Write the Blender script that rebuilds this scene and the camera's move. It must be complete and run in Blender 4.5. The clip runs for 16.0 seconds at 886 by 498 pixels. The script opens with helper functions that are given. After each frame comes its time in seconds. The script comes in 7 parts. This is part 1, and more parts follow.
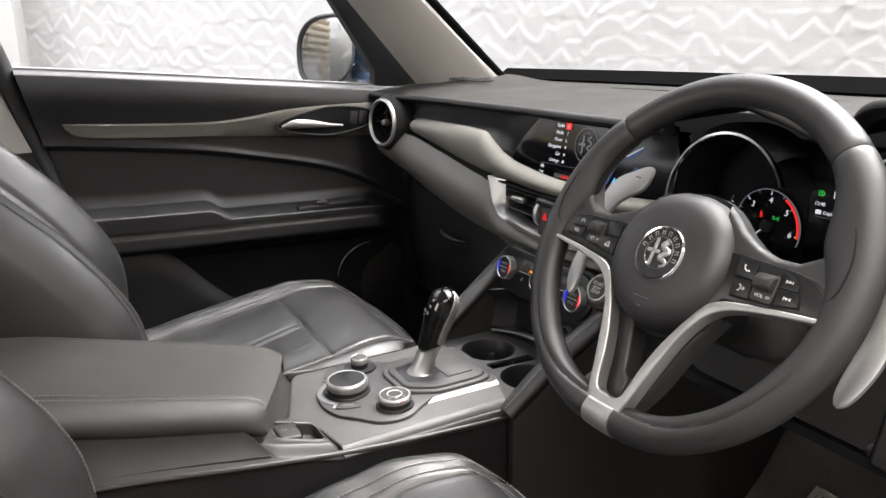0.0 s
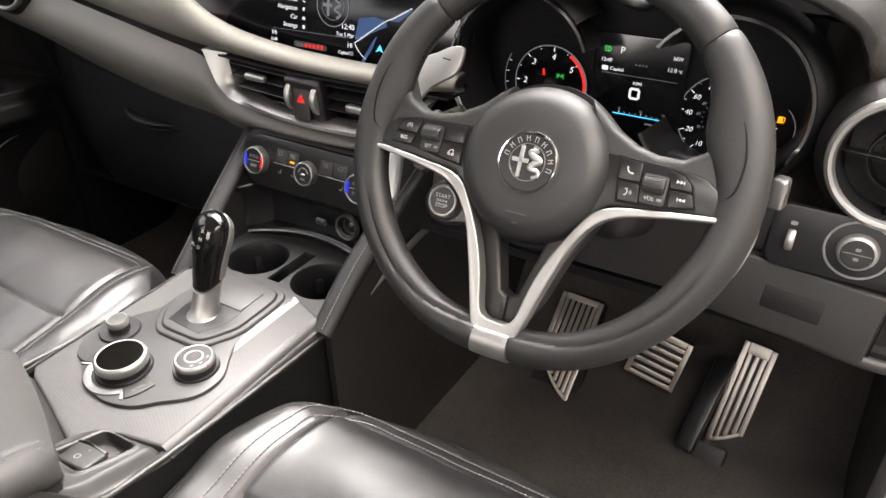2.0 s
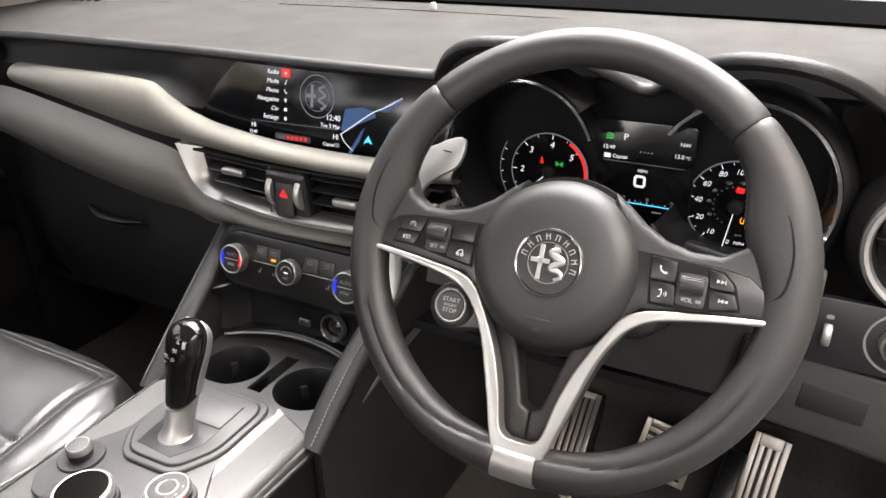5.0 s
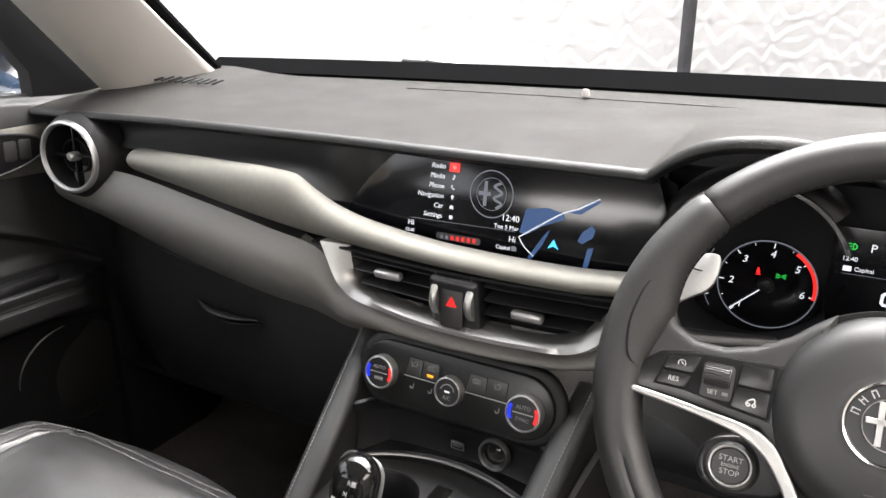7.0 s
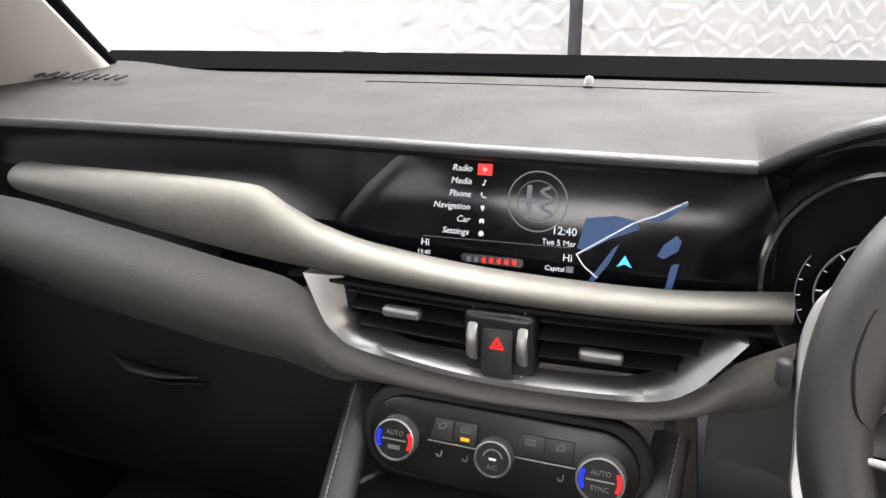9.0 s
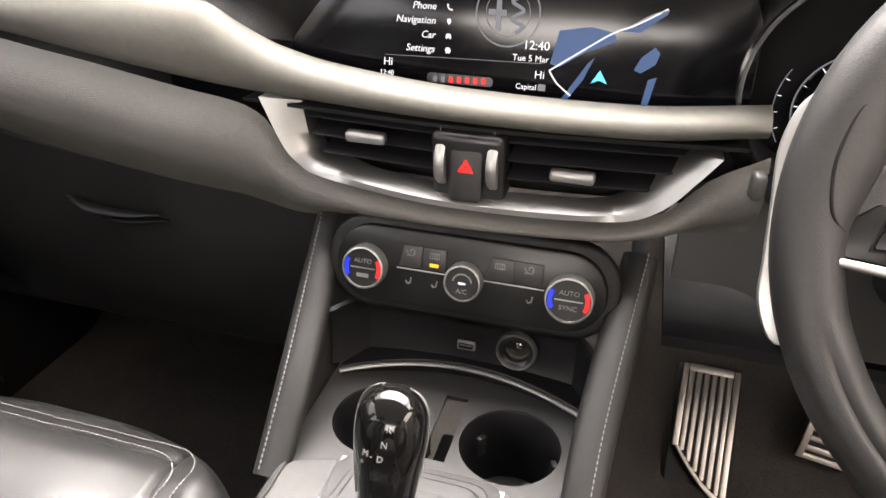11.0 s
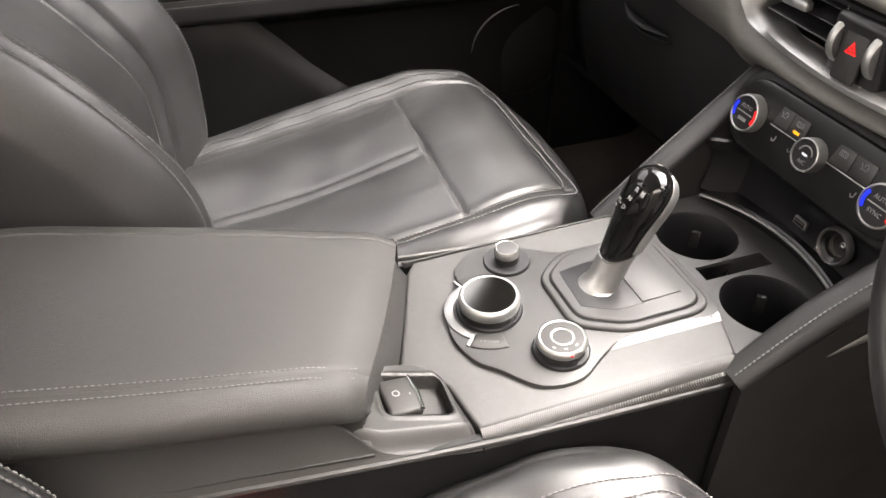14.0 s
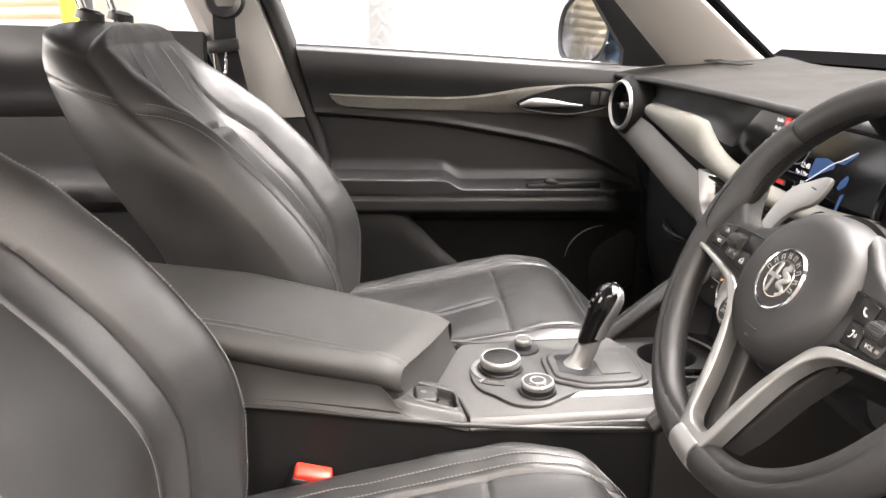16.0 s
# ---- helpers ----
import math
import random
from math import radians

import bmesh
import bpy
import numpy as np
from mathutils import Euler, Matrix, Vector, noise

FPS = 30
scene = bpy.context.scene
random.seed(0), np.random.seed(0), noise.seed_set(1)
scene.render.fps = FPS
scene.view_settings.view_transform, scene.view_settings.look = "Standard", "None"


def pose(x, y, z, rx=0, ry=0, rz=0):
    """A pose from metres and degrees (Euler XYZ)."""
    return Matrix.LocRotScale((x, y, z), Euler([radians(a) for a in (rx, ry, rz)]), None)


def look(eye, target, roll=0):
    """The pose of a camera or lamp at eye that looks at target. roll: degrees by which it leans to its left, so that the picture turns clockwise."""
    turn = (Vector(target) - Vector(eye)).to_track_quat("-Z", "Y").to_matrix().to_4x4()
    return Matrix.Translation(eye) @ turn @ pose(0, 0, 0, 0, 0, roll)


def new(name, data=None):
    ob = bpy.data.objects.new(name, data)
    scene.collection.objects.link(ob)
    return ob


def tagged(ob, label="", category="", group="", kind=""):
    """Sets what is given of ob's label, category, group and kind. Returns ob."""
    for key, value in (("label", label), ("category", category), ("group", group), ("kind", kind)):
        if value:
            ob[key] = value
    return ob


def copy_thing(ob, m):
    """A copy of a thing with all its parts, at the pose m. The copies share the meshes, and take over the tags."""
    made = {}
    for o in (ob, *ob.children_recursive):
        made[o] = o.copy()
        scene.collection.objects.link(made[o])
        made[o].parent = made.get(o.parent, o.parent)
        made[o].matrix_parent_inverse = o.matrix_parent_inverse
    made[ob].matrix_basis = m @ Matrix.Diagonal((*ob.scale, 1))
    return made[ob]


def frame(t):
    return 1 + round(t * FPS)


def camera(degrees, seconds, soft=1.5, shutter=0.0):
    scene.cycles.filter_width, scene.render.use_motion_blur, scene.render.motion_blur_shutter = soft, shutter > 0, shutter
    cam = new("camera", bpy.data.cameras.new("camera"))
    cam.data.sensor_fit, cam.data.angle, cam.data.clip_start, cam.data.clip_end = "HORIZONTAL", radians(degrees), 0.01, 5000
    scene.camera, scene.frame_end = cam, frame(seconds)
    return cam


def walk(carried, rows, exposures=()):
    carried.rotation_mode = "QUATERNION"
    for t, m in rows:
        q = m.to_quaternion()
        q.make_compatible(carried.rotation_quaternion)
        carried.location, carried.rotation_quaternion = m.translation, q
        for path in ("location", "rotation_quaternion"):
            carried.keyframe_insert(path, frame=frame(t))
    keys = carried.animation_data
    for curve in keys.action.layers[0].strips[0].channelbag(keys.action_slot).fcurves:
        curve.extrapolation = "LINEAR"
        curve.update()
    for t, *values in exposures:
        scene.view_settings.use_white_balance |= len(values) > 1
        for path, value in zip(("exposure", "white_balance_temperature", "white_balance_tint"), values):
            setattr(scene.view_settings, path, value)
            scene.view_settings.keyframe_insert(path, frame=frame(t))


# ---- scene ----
cam = camera(63.6, 16.0)
METRES, TILT, LEAN, TURN = 1.65, -15.5, 0.5, 62.0
EYE = (0.8353, -0.603, 1.2312)
ROWS = [
    (0.0, 0.0, 0.0, 0.0, 0.0, 0.0, -0.0),
    (0.5, -0.0463, 0.0268, 0.0236, -9.12, -4.47, 2.54),
    (1.0, -0.0782, 0.0608, 0.0381, -16.1, -9.05, 4.44),
    (1.5, -0.0789, 0.0861, 0.0571, -23.29, -14.33, 6.36),
    (2.0, -0.0844, 0.1038, 0.0703, -29.95, -17.8, 7.94),
    (2.5, -0.0868, 0.1202, 0.0779, -33.05, -15.95, 8.57),
    (3.0, -0.0912, 0.1285, 0.0771, -34.36, -14.66, 8.92),
    (5.5, -0.0851, 0.1567, 0.0797, -33.0, -10.64, 8.78),
    (6.0, -0.1071, 0.1591, 0.1002, -33.03, -8.85, 8.75),
    (6.5, -0.1209, 0.1947, 0.1046, -32.03, -7.55, 8.55),
    (7.0, -0.1309, 0.2565, 0.1091, -31.09, -6.11, 8.34),
    (7.5, -0.144, 0.3171, 0.1158, -30.51, -5.24, 8.13),
    (8.0, -0.1397, 0.3629, 0.1205, -34.92, -4.66, 9.11),
    (10.5, -0.1377, 0.4034, 0.1078, -44.15, -14.3, 10.81),
    (11.0, -0.1334, 0.401, 0.1019, -44.17, -19.15, 10.8),
    (11.5, -0.1314, 0.3936, 0.099, -42.6, -23.44, 10.5),
    (12.0, -0.1268, 0.383, 0.0918, -30.95, -24.94, 7.86),
    (12.5, -0.1054, 0.3631, 0.0862, -19.23, -26.74, 5.24),
    (13.0, -0.085, 0.3305, 0.0819, -9.32, -27.78, 3.01),
    (13.5, -0.071, 0.2852, 0.0762, 0.46, -26.88, 0.33),
    (14.0, -0.0515, 0.2359, 0.0682, 9.74, -22.96, -2.24),
    (14.5, -0.0191, 0.1848, 0.051, 18.08, -17.65, -4.73),
    (15.0, 0.0182, 0.131, 0.0377, 22.97, -11.91, -6.1),
    (15.5, 0.0595, 0.0785, 0.0249, 24.15, -5.99, -6.56),
    (16.0, 0.1093, 0.0184, 0.014, 24.33, -3.48, -6.58),
]
EXPOSURE = [(0.0, 3.06, 6600, 12.0), (1.0, 3.32, 6710, 13.0), (2.0, 3.48, 6880, 13.5), (2.5, 3.53, 6880, 13.5), (5.5, 3.52, 6730, 12.0), (6.5, 3.6, 6630, 11.5), (8.0, 3.42, 6580, 11.0), (10.5, 3.47, 6880, 13.5), (11.0, 3.85, 7030, 14.5), (12.0, 3.79, 6980, 14.0), (13.2, 3.38, 6980, 14.0), (14.5, 3.75, 6980, 14.0), (15.3, 3.82, 6980, 14.0), (16.0, 3.73, 6930, 14.0)]
walk(cam, [(t, pose(*EYE, TILT, LEAN, TURN) @ pose(METRES * x, METRES * y, METRES * z, 90 + pitch, roll, yaw)) for t, x, y, z, yaw, pitch, roll in ROWS], EXPOSURE)

# ---- world and light ----
world = bpy.data.worlds.new("sky")
scene.world = world
world.use_nodes = True
wn = world.node_tree.nodes
sky = wn.new("ShaderNodeTexSky")
sky.sky_type, sky.sun_disc = "NISHITA", False
sky.sun_elevation, sky.sun_rotation = radians(62), radians(-8)
sky.air_density, sky.dust_density, sky.ozone_density = 1.0, 5.0, 1.0
veil = wn.new("ShaderNodeHueSaturation")
veil.inputs["Saturation"].default_value = 0.18
world.node_tree.links.new(sky.outputs[0], veil.inputs["Color"])
world.node_tree.links.new(veil.outputs[0], wn["Background"].inputs[0])
wn["Background"].inputs[1].default_value = 0.15

sun = new("sun", bpy.data.lights.new("sun", "SUN"))
sun.data.energy, sun.data.angle, sun.data.color = 0.98, radians(60), (0.97, 0.99, 1.0)
sun.matrix_world = look((-0.36, 2.6, 5.9), (0.0, 0.0, 0.9))

# daylight that comes in through the open driver's door
area = bpy.data.lights.new("door_opening_light", "AREA")
area.shape, area.size, area.size_y, area.energy = "RECTANGLE", 1.8, 0.8, 5.2
area.color = (1.0, 0.93, 0.86)
opening = new("door_opening_light", area)
opening.matrix_world = look((1.12, -0.36, 2.05), (0.30, -0.30, 0.85))

# fill lamp added at an unseen tailgate window, to brighten the dash faces
area = bpy.data.lights.new("rear_fill_light", "AREA")
area.shape, area.size, area.size_y, area.energy = "RECTANGLE", 1.15, 0.42, 2.2
area.color = (1.0, 0.97, 0.94)
opening = new("rear_fill_light", area)
opening.matrix_world = look((0.10, -1.72, 1.42), (0.05, 0.0, 1.00))


# ---- materials ----
def material(name, color, rough=0.5, metal=0.0, grain=0.0, scale=400.0, vary=0.15, big=9.0, coat=0.0, kind="noise", spec=0.5, stretch=(1, 1, 1)):
    """A surface: base colour varied at two scales, roughness varied, fine relief of the given grain (mm) and scale (per metre)."""
    m = bpy.data.materials.new(name)
    m.use_nodes = True
    n, link = m.node_tree.nodes, m.node_tree.links.new
    b = n["Principled BSDF"]
    b.inputs["Roughness"].default_value, b.inputs["Metallic"].default_value = rough, metal
    b.inputs["Specular IOR Level"].default_value = spec
    b.inputs["Coat Weight"].default_value, b.inputs["Coat Roughness"].default_value = coat, 0.04
    tc, mp = n.new("ShaderNodeTexCoord"), n.new("ShaderNodeMapping")
    mp.inputs["Scale"].default_value = stretch
    link(tc.outputs["Object"], mp.inputs[0])
    large, fine = n.new("ShaderNodeTexNoise"), n.new("ShaderNodeTexNoise")
    large.inputs["Scale"].default_value, large.inputs["Detail"].default_value = big, 5.0
    fine.inputs["Scale"].default_value, fine.inputs["Detail"].default_value = scale * 0.5, 3.0
    link(tc.outputs["Object"], large.inputs["Vector"])
    link(mp.outputs[0], fine.inputs["Vector"])
    add = n.new("ShaderNodeMath")
    add.operation = "ADD"
    link(large.outputs[0], add.inputs[0])
    link(fine.outputs[0], add.inputs[1])
    ramp = n.new("ShaderNodeMapRange")
    ramp.inputs[1].default_value, ramp.inputs[2].default_value = 0.7, 1.3
    ramp.inputs[3].default_value, ramp.inputs[4].default_value = 1 - vary, 1 + vary
    link(add.outputs[0], ramp.inputs[0])
    mul = n.new("ShaderNodeVectorMath")
    mul.operation = "SCALE"
    mul.inputs[0].default_value = color
    link(ramp.outputs[0], mul.inputs["Scale"])
    link(mul.outputs[0], b.inputs["Base Color"])
    rr = n.new("ShaderNodeMapRange")
    rr.inputs[1].default_value, rr.inputs[2].default_value = 0.3, 0.7
    rr.inputs[3].default_value, rr.inputs[4].default_value = max(0.02, rough * 0.85), min(1, rough * 1.15)
    link(large.outputs[0], rr.inputs[0])
    link(rr.outputs[0], b.inputs["Roughness"])
    if grain:
        bump = n.new("ShaderNodeBump")
        bump.inputs["Strength"].default_value, bump.inputs["Distance"].default_value = 1.0, grain * 0.001
        if kind == "cells":
            t = n.new("ShaderNodeTexVoronoi")
            t.feature = "DISTANCE_TO_EDGE"
            t.inputs["Scale"].default_value = scale
            link(mp.outputs[0], t.inputs["Vector"])
            sm = n.new("ShaderNodeMapRange")
            sm.inputs[2].default_value = 0.25
            link(t.outputs["Distance"], sm.inputs[0])
            link(sm.outputs[0], bump.inputs["Height"])
        elif kind == "weave":
            t = n.new("ShaderNodeTexWave")
            t.inputs["Scale"].default_value, t.inputs["Distortion"].default_value = scale, 0.3
            t.bands_direction = "DIAGONAL"
            link(mp.outputs[0], t.inputs["Vector"])
            link(t.outputs["Fac"], bump.inputs["Height"])
        else:
            t = n.new("ShaderNodeTexNoise")
            t.inputs["Scale"].default_value, t.inputs["Detail"].default_value = scale, 2.0
            link(mp.outputs[0], t.inputs["Vector"])
            link(t.outputs[0], bump.inputs["Height"])
        link(bump.outputs[0], b.inputs["Normal"])
    return m


def glowing(name, color, strength):
    m = bpy.data.materials.new(name)
    m.use_nodes = True
    b = m.node_tree.nodes["Principled BSDF"]
    b.inputs["Base Color"].default_value = (*[c * 0.1 for c in color], 1)
    b.inputs["Emission Color"].default_value, b.inputs["Emission Strength"].default_value = (*color, 1), strength
    return m


def glass(name, color=(1, 1, 1), rough=0.0):
    """Thin glazing: clear with a faint gloss."""
    m = bpy.data.materials.new(name)
    m.use_nodes = True
    n, link = m.node_tree.nodes, m.node_tree.links.new
    n.remove(n["Principled BSDF"])
    clear, gloss, mix, fres = n.new("ShaderNodeBsdfTransparent"), n.new("ShaderNodeBsdfGlossy"), n.new("ShaderNodeMixShader"), n.new("ShaderNodeFresnel")
    clear.inputs[0].default_value, gloss.inputs["Roughness"].default_value = (*color, 1), rough
    fres.inputs[0].default_value = 1.35
    link(fres.outputs[0], mix.inputs[0])
    link(clear.outputs[0], mix.inputs[1])
    link(gloss.outputs[0], mix.inputs[2])
    link(mix.outputs[0], n["Material Output"].inputs[0])
    return m


LEATHER = material("black_leather", (0.0205, 0.0205, 0.0206), 0.385, spec=0.66, grain=0.06, scale=900, kind="cells", vary=0.25, big=14)
SOFT = material("soft_black_cover", (0.014, 0.014, 0.0142), 0.5, grain=0.03, scale=1200, vary=0.08)
LEATHER_FLAT = material("smooth_black_leather", (0.015, 0.015, 0.015), 0.48, spec=0.45, grain=0.05, scale=900, kind="cells", vary=0.2)
ARMREST = material("armrest_leather", (0.030, 0.0292, 0.0280), 0.55, grain=0.07, scale=700, kind="cells", vary=0.12)
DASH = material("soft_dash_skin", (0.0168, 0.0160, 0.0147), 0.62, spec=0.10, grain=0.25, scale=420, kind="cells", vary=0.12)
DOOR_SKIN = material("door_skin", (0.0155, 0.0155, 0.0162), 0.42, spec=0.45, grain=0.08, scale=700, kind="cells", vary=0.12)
# dash skin with the light on the lower panel put into its colour
DASH_LOW = material("lightened_dash_skin", (0.112, 0.108, 0.099), 0.5, grain=0.15, scale=500, kind="cells", vary=0.1)
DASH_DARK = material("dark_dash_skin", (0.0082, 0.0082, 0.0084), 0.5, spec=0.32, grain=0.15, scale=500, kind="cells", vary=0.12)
PLASTIC = material("dark_grey_plastic", (0.021, 0.0204, 0.0198), 0.48, spec=0.4, grain=0.15, scale=900, vary=0.1)
BLACK = material("black_plastic", (0.008, 0.008, 0.009), 0.38, grain=0.05, scale=900, vary=0.1)
DARK = material("matt_black_plastic", (0.005, 0.005, 0.0055), 0.75, spec=0.2, grain=0.1, scale=700, vary=0.1)
VELVET = material("black_flock", (0.004, 0.004, 0.0042), 1.0, spec=0.0, vary=0.1)
WING = material("black_switch_panel", (0.005, 0.005, 0.005), 0.34, spec=0.4, vary=0.08)
GLOSS = material("gloss_black", (0.004, 0.004, 0.004), 0.08, vary=0.05, spec=0.3, coat=0.15)
SATIN = material("satin_silver", (0.38, 0.38, 0.37), 0.45, metal=0.92, grain=0.02, scale=900, vary=0.05)
CARBON = material("woven_dark_edge", (0.055, 0.054, 0.052), 0.42, metal=0.6, grain=0.25, scale=260, kind="weave", vary=0.2)
PLATE = material("woven_aluminium", (0.092, 0.0915, 0.0905), 0.60, metal=0.75, grain=0.06, scale=330, kind="weave", vary=0.06)
BRUSHED = material("brushed_aluminium", (0.182, 0.176, 0.156), 0.66, metal=0.8, grain=0.05, scale=260, kind="weave", vary=0.08)
DIAL_GLASS = material("dial_black_glass", (0.10, 0.10, 0.096), 0.10, metal=1.0, vary=0.03)
DULL_SILVER = material("dull_silver", (0.23, 0.23, 0.227), 0.46, metal=0.95, grain=0.02, scale=900, vary=0.06)
SCREEN = material("dark_display_glass", (0.003, 0.003, 0.004), 0.16, vary=0.05, spec=0.3)
GRAPHITE = material("graphite_lacquer", (0.032, 0.032, 0.032), 0.5, metal=0.0, grain=0.02, scale=900, vary=0.06)
CHROME = material("chrome", (0.78, 0.78, 0.78), 0.1, metal=1.0, vary=0.03)
CARPET = material("black_carpet", (0.048, 0.0424, 0.0375), 0.95, grain=2.0, scale=700, vary=0.4, big=20)
CLOTH = material("pale_pillar_cloth", (0.27, 0.256, 0.240), 0.85, grain=0.25, scale=1100, vary=0.05)
KEY = material("grey_key_plastic", (0.026, 0.026, 0.026), 0.45, grain=0.02, scale=900, vary=0.06)
RUBBER = material("black_rubber", (0.012, 0.012, 0.012), 0.6, grain=0.2, scale=500, vary=0.2)
PEDAL = material("bare_pedal_steel", (0.66, 0.61, 0.55), 0.45, metal=1.0, grain=0.05, scale=500, vary=0.08)
THREAD = material("grey_thread", (0.145, 0.143, 0.14), 0.7, vary=0.1)
# coloured prints with a glow of their own added to brighten them
BLUE = glowing("blue_glow_print", (0.0, 0.02, 0.9), 0.16)
RED = glowing("red_glow_print", (0.9, 0.01, 0.01), 0.16)
RED_PLASTIC = material("red_buckle_plastic", (0.75, 0.04, 0.02), 0.4, vary=0.05)
PALE_PRINT = material("pale_print", (0.42, 0.42, 0.41), 0.6, vary=0.05)
PRINT = material("grey_print", (0.17, 0.17, 0.17), 0.6, vary=0.05)
WHITE_LIT = glowing("white_display_light", (0.9, 0.93, 1.0), 0.085)
RED_LIT = glowing("red_display_light", (1.0, 0.02, 0.015), 0.11)
GREEN_LIT = glowing("green_display_light", (0.02, 0.6, 0.08), 0.10)
AMBER_LIT = glowing("amber_display_light", (1.0, 0.35, 0.01), 0.16)
BLUE_LIT = glowing("blue_display_light", (0.03, 0.14, 0.42), 0.035)
SKY_LIT = glowing("cyan_display_light", (0.05, 0.5, 0.95), 0.16)
GREY_LIT = glowing("grey_display_light", (0.25, 0.27, 0.32), 0.05)
WALL = material("white_render", (0.56, 0.553, 0.54), 0.8, grain=1.0, scale=60, vary=0.04, big=1.0)
GROUND = material("asphalt", (0.06, 0.06, 0.06), 0.9, grain=3.0, scale=120, vary=0.3, big=2)
STEEL = material("dark_steel", (0.08, 0.08, 0.085), 0.5, metal=0.6, grain=0.3, scale=40, vary=0.2)
SHUTTER = material("cream_shutter_paint", (0.55, 0.47, 0.33), 0.5, vary=0.08, big=3)
PAINT = material("blue_car_paint", (0.012, 0.021, 0.036), 0.25, coat=0.8, vary=0.05)
GLAZE = glass("window_glass")
MIRROR = material("mirror", (0.85, 0.85, 0.85), 0.015, metal=1.0, vary=0.01)


# ---- building helpers ----
def part(name, bm, mat, parent=None, label="", inv=None, smooth=True, angle=40):
    """Links a bmesh (or a finished mesh) as one object, under its thing or part."""
    if isinstance(bm, bmesh.types.BMesh):
        me = bpy.data.meshes.new(name)
        bm.normal_update()
        if smooth:
            for fc in bm.faces:
                fc.smooth = True
            for e in bm.edges:
                if len(e.link_faces) == 2 and e.calc_face_angle(0) > radians(angle):
                    e.smooth = False
        bm.to_mesh(me)
        bm.free()
    else:
        me = bm
    for m in mat if isinstance(mat, (list, tuple)) else [mat]:
        me.materials.append(m)
    ob = new(name, me)
    if parent is not None:
        ob.parent = parent
        if parent in WORLDLY:
            ob.matrix_parent_inverse = WORLDLY[parent].inverted()
    if label:
        ob["label"] = label
    return ob


WORLDLY = {}


def thing(name, at, label, category, local=False, group="", kind=""):
    """An Empty at a thing's base. local: its parts are built in its own axes (at is a pose), else in the world's."""
    ob = new(name)
    m = at if isinstance(at, Matrix) else Matrix.Translation(at)
    ob.matrix_basis = m
    ob.empty_display_size = 0.05
    if not local:
        WORLDLY[ob] = m
    return tagged(ob, label, category, group, kind)


def crom(pts, n):
    """n points on a smooth curve through the given ones."""
    p = np.asarray(pts, float)
    if len(p) == 2:
        return p[0] + (p[1] - p[0]) * np.linspace(0, 1, n)[:, None]
    q = np.vstack([2 * p[0] - p[1], p, 2 * p[-1] - p[-2]])
    seg = np.linalg.norm(np.diff(p, axis=0), axis=1) ** 0.5
    t = np.r_[0, np.cumsum(seg)]
    u = np.linspace(0, t[-1], n)
    k = np.clip(np.searchsorted(t, u, "right") - 1, 0, len(p) - 2)
    w = ((u - t[k]) / seg[k])[:, None]
    a, b, c, d = q[k], q[k + 1], q[k + 2], q[k + 3]
    return 0.5 * (2 * b + (c - a) * w + (2 * a - 5 * b + 4 * c - d) * w**2 + (3 * b - a - 3 * c + d) * w**3)


def interp(x, pairs):
    """A smooth value at x through (x, value) pairs."""
    xs, vs = zip(*pairs)
    n = len(xs)
    if n == 2:
        return vs[0] + (vs[1] - vs[0]) * min(1.0, max(0.0, (x - xs[0]) / (xs[1] - xs[0])))
    k = max(0, min(n - 2, int(np.searchsorted(xs, x)) - 1))
    slope = [(vs[i + 1] - vs[i]) / (xs[i + 1] - xs[i]) for i in range(n - 1)]

    def tangent(i):
        if i == 0 or i == n - 1:
            return slope[0 if i == 0 else -1]
        a, b = slope[i - 1], slope[i]
        return 0.0 if a * b <= 0 else 2 * a * b / (a + b)

    h = xs[k + 1] - xs[k]
    w = min(1.0, max(0.0, (x - xs[k]) / h))
    return (2 * w**3 - 3 * w**2 + 1) * vs[k] + (w**3 - 2 * w**2 + w) * h * tangent(k) + (3 * w**2 - 2 * w**3) * vs[k + 1] + (w**3 - w**2) * h * tangent(k + 1)


def grid(fn, us, vs, wrap_u=False, bm=None, mi=0):
    """A sheet of quads through fn(u, v)."""
    bm = bm or bmesh.new()
    rows = [[bm.verts.new(fn(u, v)) for u in us] for v in vs]
    for a, b in zip(rows, rows[1:]):
        for i in range(len(us) - (0 if wrap_u else 1)):
            j = (i + 1) % len(us)
            bm.faces.new((a[i], a[j], b[j], b[i])).material_index = mi
    return bm


def loft(loops, caps=True, bm=None, wrap=True, mi=0):
    """A skin over closed loops of the same number of points."""
    bm = bm or bmesh.new()
    rows = [[bm.verts.new(p) for p in lp] for lp in loops]
    n = len(rows[0])
    for a, b in zip(rows, rows[1:]):
        for i in range(n if wrap else n - 1):
            bm.faces.new((a[i], a[(i + 1) % n], b[(i + 1) % n], b[i])).material_index = mi
    if caps:
        bm.faces.new(rows[0][::-1]).material_index = mi
        bm.faces.new(rows[-1]).material_index = mi
    return bm


def sheet(rows, nu, nv, thick=0.0):
    """A smooth sheet through rows of control points; thick closes it to a shell."""
    lines = [crom(r, nu) for r in rows]
    cols = [crom([ln[i] for ln in lines], nv) for i in range(nu)]
    bm = loft([[tuple(c[j]) for c in cols] for j in range(nv)], caps=False, wrap=False)
    return thicken(bm, thick) if thick else bm


def thicken(bm, thick):
    bm.normal_update()
    bmesh.ops.solidify(bm, geom=bm.faces[:], thickness=thick)
    return bm


